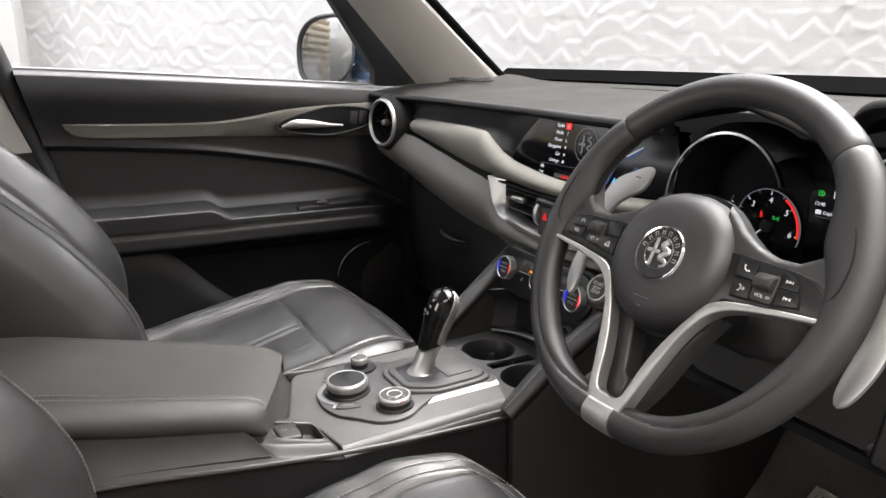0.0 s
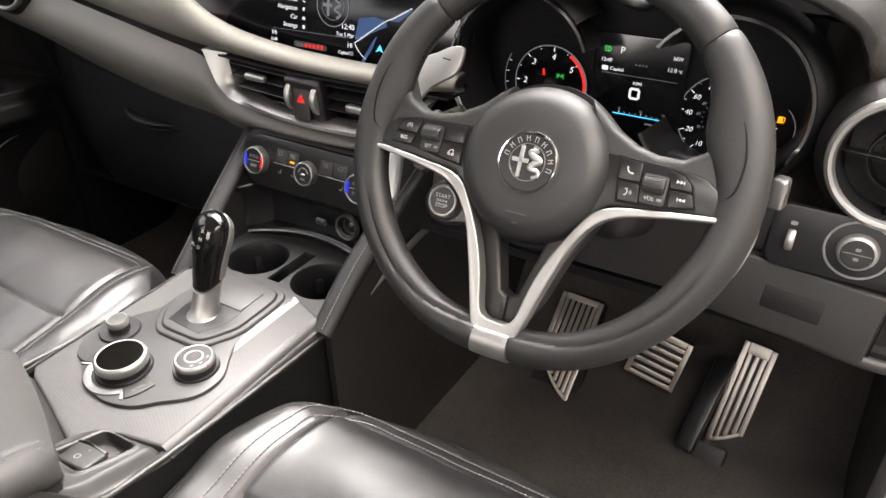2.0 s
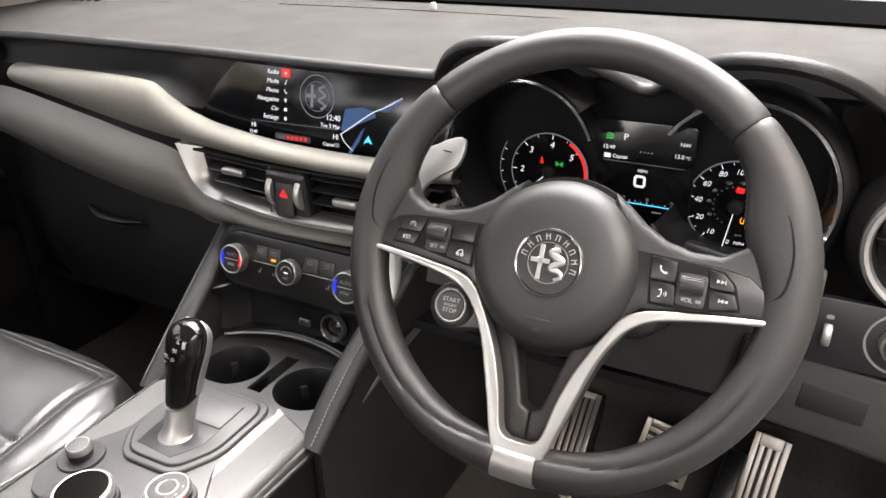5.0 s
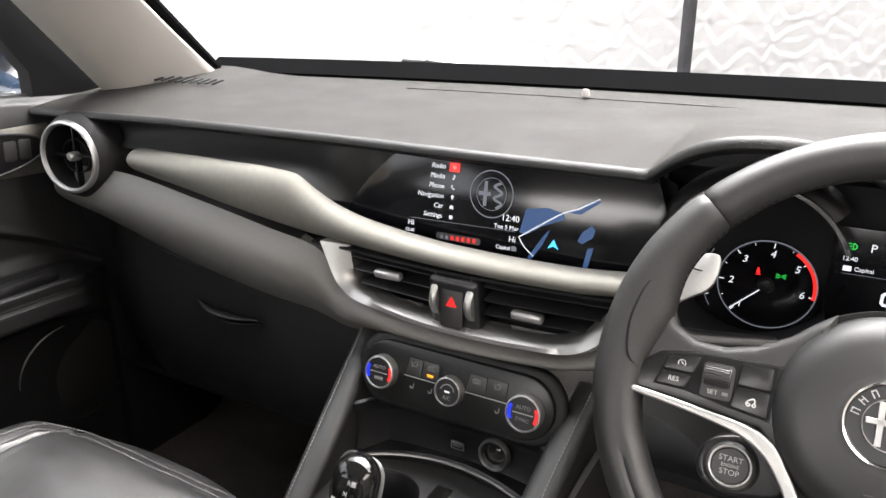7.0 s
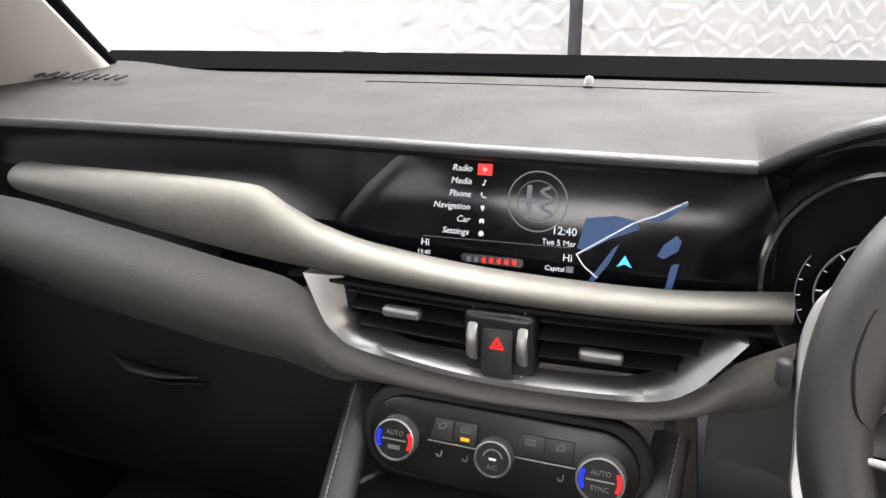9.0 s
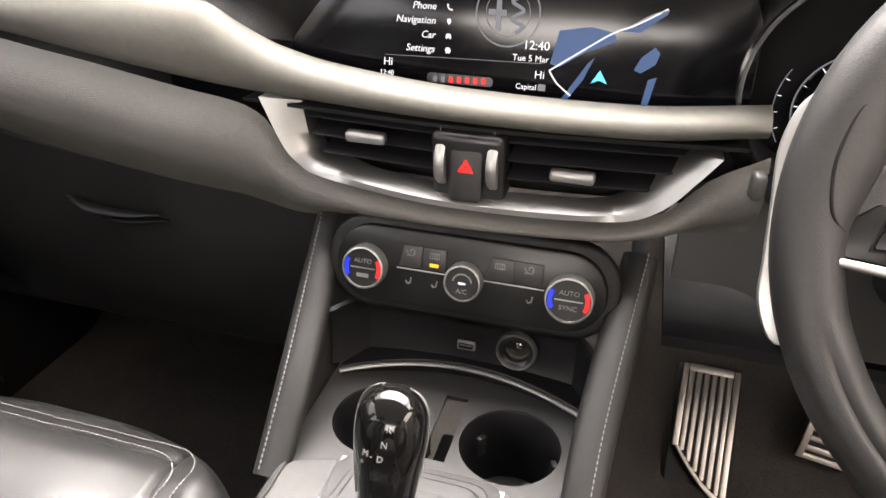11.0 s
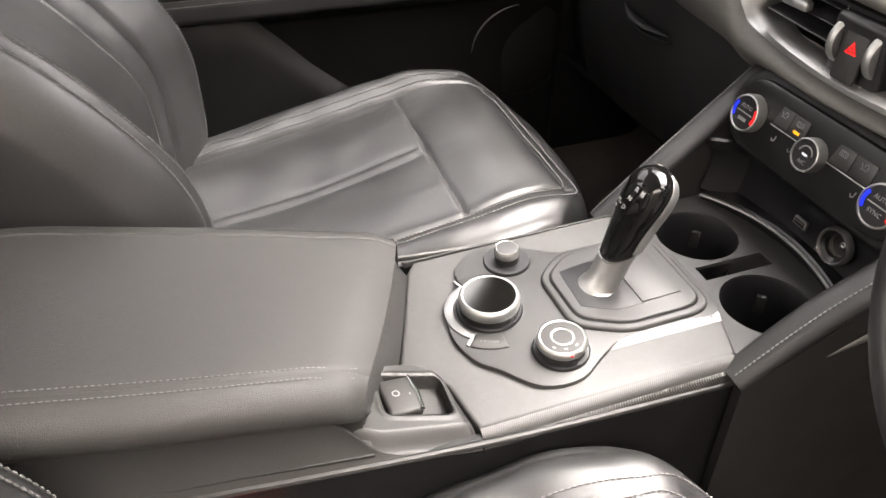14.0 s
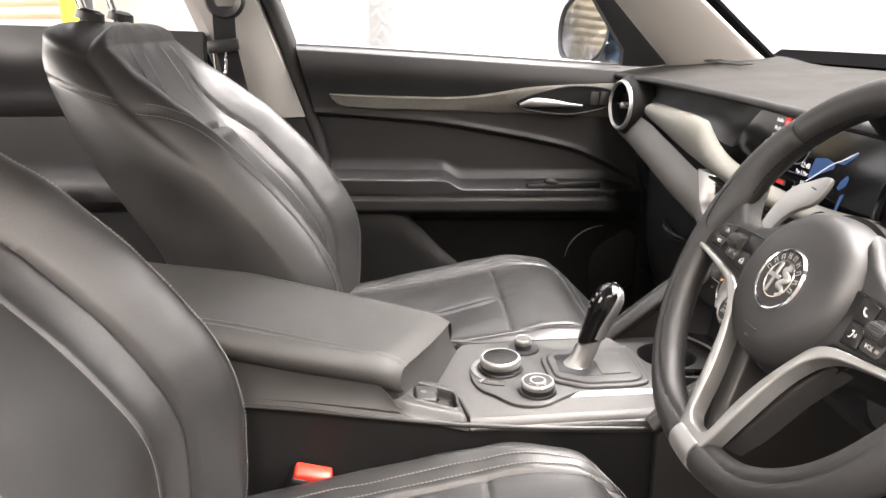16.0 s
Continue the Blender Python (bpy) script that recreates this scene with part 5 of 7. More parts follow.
for text, x, h in (("R", 0.005, 0.108), ("N", 0.003, 0.098), ("D", 0.001, 0.088), ("M", -0.009, 0.090), ("+", -0.0115, 0.083), ("-", -0.0050, 0.089)):
    lp = knob_loop((h - 0.050) / 0.079)
    q = min((p for p in lp if p.y < 0.004), key=lambda p: abs(p.x - x) - 0.0001 * p.y)
    wx = max(p.x for p in lp)
    yaw = math.degrees(math.asin(max(-1, min(1, x / wx)))) * 0.8
    word(text, 0.0058, pose(x, q.y - 0.0002, h, 82 - 20 * max(0, (h - 0.1) / 0.02), 0, yaw), PRINT, gear, depth=0.0010)

# parking brake switch in its own dark frame
WELL = (0.0680, -0.4000, 0.0205, 0.0270)


def well_depth(x, y):
    cx, cy, hx, hy = WELL
    qx, qy = abs(x - cx - 0.10 * (y - cy)) - hx + 0.006, abs(y - cy) - hy + 0.006
    d = math.hypot(max(qx, 0), max(qy, 0)) + min(max(qx, qy), 0) - 0.006
    return d


def switch_frame(u, v):
    """Frame beside the lid: rises rearward and inward, with a round-cornered well."""
    front = interp(u, [(0.034, -0.388), (0.044, -0.372), (0.075, -0.367), (0.113, -0.360)])
    y = front + (-0.560 - front) * v
    z = 0.0012 + 0.014 * smooth01(0.085, 0.030, u) * smooth01(-0.43, -0.47, y)
    z -= 0.012 * smooth01(0.100, 0.116, u) + 0.004 * (1 - min(1, v * 25)) ** 2
    d = well_depth(u, y)
    z += 0.0012 * math.exp(-((d - 0.003) / 0.0022) ** 2)
    z -= 0.0135 * smooth01(0.0005, -0.0022, d)
    x = 0.034 + (u - 0.034) * (1 - 0.17 * smooth01(-0.43, -0.47, y))
    return Vector((x, y, frame_z(y) + z))


part("switch_frame", grid(switch_frame, np.linspace(0.034, 0.1175, 130), np.linspace(0, 1, 230)), PLASTIC, con, "dark frame of the brake switch")
eb = thing("parking_brake_switch", Vector((0.066, -0.40, frame_z(-0.40) - 0.012)), "dark parking brake switch with a bright chrome edge", "switch")
ES = pose(0.0675, -0.4115, frame_z(-0.4115) - 0.0030, -9, 0, 5)
part("paddle", box((0.0375, 0.028, 0.010), ES, 0.003, 3), PLASTIC, eb)
lip_line = [ES @ Vector((x, 0.0142 - 0.0018 * (x / 0.018) ** 2, 0.0045)) for x in np.linspace(-0.018, 0.018, 7)]
part("bright_lip", tube(lip_line, 0.0019, n=8, steps=20), CHROME, eb, "bright chrome lip")
part("mark", lathe([(0.0022, 0.0), (0.0030, 0.0002), (0.0034, 0)], 16, ES @ pose(-0.002, -0.003, 0.0051)), PRINT, eb)
part("tick", box((0.0016, 0.0010, 0.0002), ES @ pose(0.001, 0.008, 0.0052)), PRINT, eb)

# ---- armrest ----
def arm(u, v):
    """Padded lid: flat on top, its sides rolled under, its front edge cut aslant; rises rearward."""
    au, sgn = abs(u), (1 if u >= 0 else -1)
    nose = (1 - max(0.0, 1 - v / 0.05) ** 2) ** 0.5
    if au <= 0.8:
        x, dz = 0.104 * au, 0.0
    else:
        a = (au - 0.8) / 0.2 * 3.0
        x, dz = 0.0832 + 0.025 * math.sin(a) * (0.55 + 0.45 * nose), 0.0215 * (1 - math.cos(a)) * (0.8 + 0.2 * nose)
    w = sgn * x / 0.104
    y0 = -0.400 - 0.040 * w - 0.006 * w * w
    y = y0 + (-1.0 - y0) * v
    z = arm_z(y) - dz - 0.010 * (1 - min(1, v * 18)) ** 2 - 0.003 * w * w
    z -= 0.0018 * math.exp(-(((au - 0.79) / 0.010) ** 2))
    return (sgn * x * (1 + 0.05 * smooth01(0, 0.3, v)), y, z)


us = np.r_[np.linspace(-1, -0.8, 14), np.linspace(-0.79, 0.79, 60), np.linspace(0.8, 1, 14)]
bm = grid(arm, us, np.r_[np.linspace(0, 0.08, 16), np.linspace(0.1, 1, 30)])
lid = part("armrest", bm, ARMREST, con, "stitched dark leather armrest lid")
for u in (0.765, 0.815):
    stitches("stitching", [Vector(arm(u, v)) + Vector((0, 0, 0.0006)) for v in np.linspace(0.015, 0.75, 14)], lid, 0.0040, 0.00045)
bm = loft([[(-0.096, y, z - 0.02), (-0.098, y, zb), (0.098, y, zb), (0.096, y, z - 0.02)] for y, z, zb in ((-0.447, 0.842, 0.778), (-0.60, 0.895, 0.80), (-1.0, 0.955, 0.83))])
part("armrest_box", bm, PLASTIC, con)


def arm_front(u, v):
    """The dark face under the lid's aslant front edge."""
    y0 = -0.404 - 0.040 * u - 0.006 * u * u
    zt, zb = arm_z(y0) - 0.012, 0.774
    w = 1 - v
    return (0.101 * u, y0 + 0.012 * v * v - 0.003 * math.sin(3.14 * v) - 0.05 * smooth01(0.93, 1.0, abs(u)), zt + (zb - zt) * v)


part("armrest_front", thicken(grid(arm_front, np.r_[np.linspace(-1, -0.9, 8), np.linspace(-0.85, 0.85, 18), np.linspace(0.9, 1, 8)], np.linspace(0, 1, 8)), 0.006), PLASTIC, con)

# ---- knee bars and cheeks ----
for sgn in (-1, 1):
    pts = [(sgn * 0.121, -0.134, 0.770), (sgn * 0.124, -0.07, 0.822), (sgn * 0.132, 0.0, 0.872), (sgn * 0.139, 0.055, 0.910)]
    kb = part("knee_bar", tube(pts, [0.0095, 0.0105, 0.0105, 0.0095], n=20, steps=30, up=(sgn, 0, 0), flat=1.55), LEATHER_FLAT, con, "leather-wrapped knee bar")
    up = [Vector(p) + Vector((sgn * 0.006, -0.005, 0.011)) for p in pts]
    stitches("stitching", up, kb, 0.0045, 0.0007)
    bm = loft([[(sgn * x, -0.128, 0.760), (sgn * (x + 0.012), 0.06, 0.900), (sgn * (x + 0.012), 0.45, 0.90), (sgn * (x + 0.01), 0.45, 0.45), (sgn * (x + 0.004), -0.128, 0.45)] for x in (0.130, 0.120)])
    part("cheek_panel", bm, PLASTIC, con)
    pts = [(sgn * 0.1335, -0.050, 0.780), (sgn * 0.138, -0.010, 0.800), (sgn * 0.143, 0.035, 0.816), (sgn * 0.150, 0.09, 0.830)]
    part("accent_strip", tube(pts, [0.001, 0.0065, 0.0075, 0.006], n=8, steps=20, flat=0.3, up=(sgn, 0, 0)), SATIN, con, "thin silver accent")

# ---- cup holders ----
cup = thing("cup_holder", (0, -0.06, 0.70), "dark twin cup holder with a centre slot", "cup holder")
bm = bmesh.new()


def ring_edges(bm, pts):
    vs = [bm.verts.new(p) for p in pts]
    return [bm.edges.new((vs[i], vs[(i + 1) % len(vs)])) for i in range(len(vs))]


CZ = 0.772
edges = ring_edges(bm, [(-0.120, -0.118, CZ), (0.120, -0.118, CZ), (0.122, 0.035, CZ), (-0.122, 0.035, CZ)])
for cx in (-0.057, 0.057):
    edges += ring_edges(bm, [(cx + 0.0425 * math.cos(a), -0.052 + 0.0425 * math.sin(a), CZ) for a in np.linspace(0, 2 * math.pi, 40, endpoint=False)])
edges += ring_edges(bm, [(-0.010, -0.085, CZ), (0.010, -0.085, CZ), (0.010, -0.008, CZ), (-0.010, -0.008, CZ)])
bmesh.ops.triangle_fill(bm, edges=edges, use_beauty=True, use_dissolve=False)
part("tray", thicken(bm, 0.004), GRAPHITE, cup, smooth=False)
for cx in (-0.057, 0.057):
    w = part("well", lathe([(0.0445, CZ + 0.001), (0.0432, CZ + 0.0025), (0.0420, CZ + 0.0005), (0.0405, CZ - 0.04), (0.0385, CZ - 0.075), (0.0, CZ - 0.078)], 48, pose(cx, -0.052, 0)), BLACK, cup)
    for a in (20, 140, 260):
        part("grip_tab", box((0.006, 0.010, 0.022), pose(cx + 0.0395 * math.cos(radians(a)), -0.052 + 0.0395 * math.sin(radians(a)), CZ - 0.030, 0, 0, a), 0.002), RUBBER, w)
part("slot", box((0.030, 0.08, 0.03), pose(0, -0.046, CZ - 0.06), 0.003), DARK, cup)


def lid_edge(x):
    w = 1 - (x / 0.114) ** 2
    return Vector((x, -0.010 + 0.024 * w, 0.780 + 0.010 * w))


loops = []
for x in np.linspace(-0.114, 0.114, 30):
    q = lid_edge(x)
    loops.append([q, q + Vector((0, 0.004, 0.004)), q + Vector((0, 0.035, 0.006)), q + Vector((0, 0.035, -0.012)), q + Vector((0, 0.006, -0.012))])
part("sliding_cover", loft(loops), BLACK, cup, "black sliding cover")
part("cover_edge", tube([lid_edge(x) + Vector((0, -0.0005, 0.0015)) for x in np.linspace(-0.114, 0.114, 16)], 0.0022, n=8, steps=40), SATIN, cup, "thin silver edge")

# ---- climate controls ----
cli = thing("climate_panel", (0, 0.01, 0.86), "black climate panel with three silver-ringed knobs", "climate controls")
CN = (0, -0.968, 0.25)
CM = facing((0.002, 0.012, 0.895), CN)
stadium = [(-0.082 - 0.034 * math.sin(a), 0.034 * math.cos(a)) for a in np.linspace(0, math.pi, 16)] + [(0.082 + 0.034 * math.sin(a), -0.034 * math.cos(a)) for a in np.linspace(0, math.pi, 16)]
part("bezel", plate(stadium, 0.012, CM @ pose(0, 0, -0.004), 0.003), WING, cli)
part("surround", plate([(x * 1.09, y * 1.22) for x, y in stadium], 0.010, CM @ pose(0, 0, -0.008), 0.005, seg=3), DASH_DARK, cli)
FM = CM @ pose(0, 0, 0.008)


def climate_sign(x, m):
    """Screen and air signs on the four keys."""
    if x > -0.03 and x < 0.035:
        bm = strokes(m, [[(-0.0042, -0.0020), (-0.0036, 0.0024), (0.0036, 0.0024), (0.0042, -0.0020), (-0.0042, -0.0020)]], 0.0006)
        return strokes(m, [[(d, -0.0028), (d + 0.0004, -0.0010), (d - 0.0004, 0.0004), (d, 0.0018)] for d in (-0.0020, 0.0, 0.0020)], 0.0005, bm)
    bm = strokes(m, [[(-0.0040, 0.0024), (-0.0012, -0.0020), (0.0030, -0.0022)], arc_pts(0.0016, 0.0014, 0.0020, -60, 200, 9)], 0.0007)
    return strokes(m, [[(-0.0036, -0.0016), (-0.0022, -0.0030)], [(0.0024, -0.0004), (0.0042, -0.0004)]], 0.0006, bm)


for x0, x1 in ((-0.058, -0.017), (0.017, 0.064)):
    for a, b in ((x0, (x0 + x1) / 2 - 0.0004), ((x0 + x1) / 2 + 0.0004, x1)):
        k = part("key", plate([(a, 0.002), (b, 0.002), (b, 0.021), (a + (0.004 if a == x0 else 0), 0.021)], 0.0015, FM, 0.0006), KEY, cli, "grey key")
        part("icon", climate_sign(round((a + b) / 2, 3), FM @ pose((a + b) / 2, 0.0145, 0.0016)), PRINT, k)
    part("bright_line", box((x1 - x0 + 0.004, 0.0012, 0.0012), FM @ pose((x0 + x1) / 2, 0.0, 0.0008), 0.0003, 1), SATIN, cli)
    for x in (x0 + 0.010, x1 - 0.008):
        if x < 0.02 or x > 0.05:
            part("icon", strokes(FM @ pose(x, -0.011, 0.0002), [[(0.0010, 0.0035), (0.0004, -0.0012), (-0.0022, -0.0020), (-0.0034, 0.0002)]], 0.0012), PRINT, cli)
part("amber_lamp", box((0.0075, 0.0028, 0.0006), FM @ pose(-0.027, 0.0065, 0.0017)), AMBER_LIT, cli, "lit amber bar")


def round_key(x, r, words, bars):
    m = FM @ pose(x, -0.002, 0.0)
    k = part("knob", lathe([(0.0, 0.0105), (r * 0.86, 0.0105), (r * 0.88, 0.0100)], 48, m), BLACK, cli)
    part("ring", lathe([(r * 0.87, 0.0100), (r * 0.90, 0.0120), (r * 0.97, 0.0115), (r, 0.0085), (r * 1.0, 0.0)], 48, m), SATIN, k, "silver ring")
    for text, y in words:
        word(text, 0.0058, m @ pose(0, y, 0.0107), PRINT, k)
    if bars:
        part("bright_line", box((r * 1.15, 0.001, 0.0006), m @ pose(0, 0, 0.0108)), SATIN, k)
        for a0, a1, mat, lab in ((150, 210, BLUE, "blue cooling arc"), (-30, 30, RED, "red heating arc")):
            bm = bmesh.new()
            aa = [radians(a) for a in np.linspace(a0, a1, 12)]
            for a, b in zip(aa, aa[1:]):
                bm.faces.new([bm.verts.new(m @ Vector((q * math.cos(t), q * math.sin(t), 0.0108))) for t, q in ((a, r * 0.85), (b, r * 0.85), (b, r * 0.68), (a, r * 0.68))])
            part("arc", bm, mat, k, lab)
    return k


k = round_key(-0.087, 0.0190, (("AUTO", 0.006),), True)
part("letter_bar", box((0.0110, 0.0036, 0.0004), FM @ pose(-0.087, -0.0085, 0.0106)), PRINT, k)
round_key(0.087, 0.0195, (("AUTO", 0.006), ("SYNC", -0.0065)), True)
k = round_key(0.0, 0.0160, (("A/C", -0.007),), False)
part("white_lamp", box((0.006, 0.0018, 0.0004), FM @ pose(0, -0.002, 0.0108)), WHITE_LIT, k)
bm = tube([FM @ Vector((0.008 * math.cos(a), -0.002 + 0.008 * math.sin(a), 0.0106)) for a in np.linspace(0.2, 2.94, 12)], 0.0008, n=6, steps=16)
part("icon", bm, PRINT, k)

# storage wall with USB port and power socket
tray = thing("storage_tray", (0, 0.03, 0.79), "black storage nook with a USB port and power socket", "tray")
bm = grid(lambda u, v: (u, 0.023 + 0.006 * math.sin(v * 3.1) - 0.012 * smooth01(0.7, 1, v) - 0.03 * smooth01(0.095, 0.12, abs(u)), 0.786 + 0.066 * v), np.linspace(-0.122, 0.122, 30), np.linspace(0, 1, 12))
part("wall", thicken(bm, 0.004), BLACK, tray)
UM = facing((-0.0005, 0.0225, 0.8130), (0, -1, 0.1))
usb = part("usb_port", plate(rounded(0.017, 0.009, 0.001, 2), 0.003, UM, 0.0008), SATIN, tray, "small silver USB port")
part("socket_mouth", box((0.013, 0.0052, 0.001), UM @ pose(0, 0, 0.0029)), DARK, usb)
part("tongue", box((0.011, 0.0016, 0.001), UM @ pose(0, 0.001, 0.0033)), PRINT, usb)
LM = facing((0.0458, 0.0215, 0.8175), (0, -1, 0.12))
so = part("power_socket", lathe([(0.0150, 0.0), (0.0155, 0.0045), (0.0168, 0.0062), (0.0185, 0.004), (0.0185, -0.002)], 40, LM), SATIN, tray, "silver-ringed power socket")
part("collar", lathe([(0.0108, -0.003), (0.0118, 0.0015), (0.0152, 0.0038)], 40, LM), BLACK, so, "black inner ring")
part("barrel", lathe([(0.0110, -0.002), (0.0104, -0.02), (0.0, -0.02)], 32, LM), PEDAL, so, "coppery metal barrel")
part("contact", box((0.006, 0.006, 0.012), LM @ pose(0.001, 0.001, -0.012), 0.001), CHROME, so)


# ---- steering wheel ----
WHEEL = facing((0.3775, -0.1182, 1.0486), (0.0268, -0.8809, 0.4726))
wheel = thing("steering_wheel", WHEEL, "black leather flat-bottomed steering wheel with silver spokes", "steering wheel", local=True)
RIM_R, RIM_A, RIM_Z = 0.1645, 0.0153, 0.0148


def rim_path(a, r=RIM_R):
    """The rim's centre line: round, eased flatter at the foot."""
    x, y = r * math.cos(a), r * math.sin(a)
    low, ease = -0.147, 0.0397
    if y < low:
        y = low - ease * (1 - math.exp(-(low - y) / ease))
    return Vector((x, y, 0))


def near(deg, at, width):
    return math.exp(-(((deg - at + 180) % 360 - 180) / width) ** 2)


def rim_loop(a, grow=0.0):
    """One section of the rim: thicker at the thumbs, with a sewn groove along the lower half."""
    c = rim_path(a)
    t = (rim_path(a + 0.01) - rim_path(a - 0.01)).normalized()
    out = t.cross(Vector((0, 0, 1)))
    deg = math.degrees(a) % 360
    grip = near(deg, 30, 16) + near(deg, 150, 16)
    thumb = 1.45 * near(deg, 17, 13) + near(deg, 167, 11)
    groove = smooth01(196, 206, deg) * smooth01(344, 334, deg)
    seam = 96 + 44 * near(deg, 270, 26)
    side = near(deg, 180, 34) + near(deg, 0, 34)
    rr, rz = RIM_A + 0.0012 * grip + 0.0022 * side + grow, RIM_Z + 0.0016 * grip + grow
    lp = []
    for k in range(44):
        f = k * math.pi / 22
        cut = 0.0021 * groove * near(math.degrees(f), seam, 6.5)
        pad = 0.0011 * groove * smooth01(seam, seam + 22, math.degrees(f)) * smooth01(250, 190, math.degrees(f))
        inward = 0.009 * thumb * max(0, -math.cos(f))
        lp.append(c + out * ((rr - cut + pad) * math.cos(f) - inward) + Vector((0, 0, (rz - cut + pad) * math.sin(f))))
    return lp


def rim_piece(a0, a1, mat, label=""):
    n = max(8, int(abs(a1 - a0) / 2))
    loops = [rim_loop(radians(a), -0.0014 if i in (0, n) else (-0.0004 if i in (1, n - 1) else 0)) for i, a in enumerate([a0 + 0.10, *np.linspace(a0 + 0.7, a1 - 0.7, n - 1), a1 - 0.10])]
    return part("rim", loft(loops), mat, wheel, label)


rim_piece(43.5, 136.2, LEATHER_FLAT)
rim_piece(136.2, 264.2, LEATHER_FLAT)
rim_piece(275.8, 403.5, LEATHER_FLAT)
for a in (44, 136):
    pts = [rim_loop(radians(q))[21] + Vector((0.0, 0, 0.0004)) for q in np.linspace(a - 27, a + 27, 14)]
    stitches("stitching", pts, wheel, 0.005, 0.0007, mat=DARK)


def rim_skin(x, y, lift=0.0003):
    """A spot on the front of the rim's leather over a place in the wheel's plane."""
    rho = max(-0.97, min(0.97, (math.hypot(x, y) - RIM_R) / (RIM_A + 0.002)))
    return Vector((x, y, RIM_Z * (1 - rho * rho) ** 0.5 + lift))


for s in (-1, 1):
    pts = [rim_skin(s * x, y) for x, y in ((0.1405, 0.0575), (0.1475, 0.0605), (0.1545, 0.0510), (0.1600, 0.0320), (0.1605, 0.0160), (0.1580, 0.0030), (0.1515, -0.0040))]
    part("thumb_seam", tube(pts, 0.0009, n=6, steps=30), DARK, wheel)

HC = pose(-0.0005, -0.0062, 0.0)
hub = part("hub", lathe([(0.0, 0.0215), (0.03, 0.0213), (0.048, 0.0197), (0.0575, 0.0160), (0.0635, 0.0085), (0.0662, -0.003), (0.0668, -0.02), (0.058, -0.035), (0.0, -0.035)], 72, HC), SOFT, wheel, "round black airbag cover")
part("hub_gap", lathe([(0.0664, -0.0100), (0.0705, -0.0105), (0.0715, -0.018), (0.066, -0.022)], 64, HC), DARK, wheel)
part("badge_rim", lathe([(0.0235, 0.0205), (0.0242, 0.0228), (0.0254, 0.0232), (0.0268, 0.0205)], 64, HC), CHROME, hub, "chrome emblem rim")
em = part("badge", lathe([(0.0, 0.0222), (0.0232, 0.0222), (0.0240, 0.0214)], 56, HC), BLACK, hub, "round black and silver emblem")
part("inner_ring", lathe([(0.0146, 0.0223), (0.0149, 0.0231), (0.0157, 0.0231), (0.0160, 0.0223)], 56, HC), CHROME, em)
bm = box((0.0036, 0.0262, 0.0010), HC @ pose(-0.0058, 0, 0.0227), 0.0003, 1)
box((0.0100, 0.0036, 0.0010), HC @ pose(-0.0086, 0.001, 0.0227), 0.0003, 1, bm=bm)
box((0.0050, 0.0036, 0.0010), HC @ pose(-0.0014, 0.001, 0.0227), 0.0003, 1, bm=bm)
part("cross", bm, SATIN, em)
bm = tube([HC @ Vector((0.0046 + dx * 0.84, dy * 0.84, 0.0226)) for dx, dy in ((0.004, 0.013), (-0.003, 0.010), (0.001, 0.006), (0.007, 0.003), (0.001, -0.001), (-0.002, -0.005), (0.006, -0.007), (0.008, -0.011), (0.002, -0.014))], [0.0020, 0.0030, 0.0030, 0.0027, 0.0025, 0.0022, 0.0017, 0.0010], n=8, steps=50, flat=0.5)
part("curl", bm, SATIN, em)
for k in range(3):
    part("crown_point", box((0.0010, 0.0022, 0.0008), HC @ pose(0.0035 + 0.0016 * k, 0.0128, 0.0226, 0, 0, -10)), SATIN, em)
for k in range(9):
    a = radians(166 - k * 22)
    mk = HC @ pose(0.0197 * math.cos(a), 0.0197 * math.sin(a), 0.0224, 0, 0, math.degrees(a) - 90)
    bm = box((0.0007, 0.0046, 0.0006), mk @ pose(-0.0013, 0, 0))
    box((0.0007, 0.0046, 0.0006), mk @ pose(0.0013, 0, 0), bm=bm)
    box((0.0026, 0.0007, 0.0006), mk @ pose(0, 0.0006 if k % 2 else 0.0020, 0), bm=bm)
    part("mark", bm, SATIN, em)
for w, y in ((0.019, -0.043), (0.005, -0.051)):
    part("embossed_mark", box((w, 0.0022, 0.0010), HC @ pose(0, y, 0.0205 if y > -0.045 else 0.0190, 8), 0.0004, 1), SOFT, hub)


def mirror(pts, s):
    return [(s * x, y) for x, y in pts]


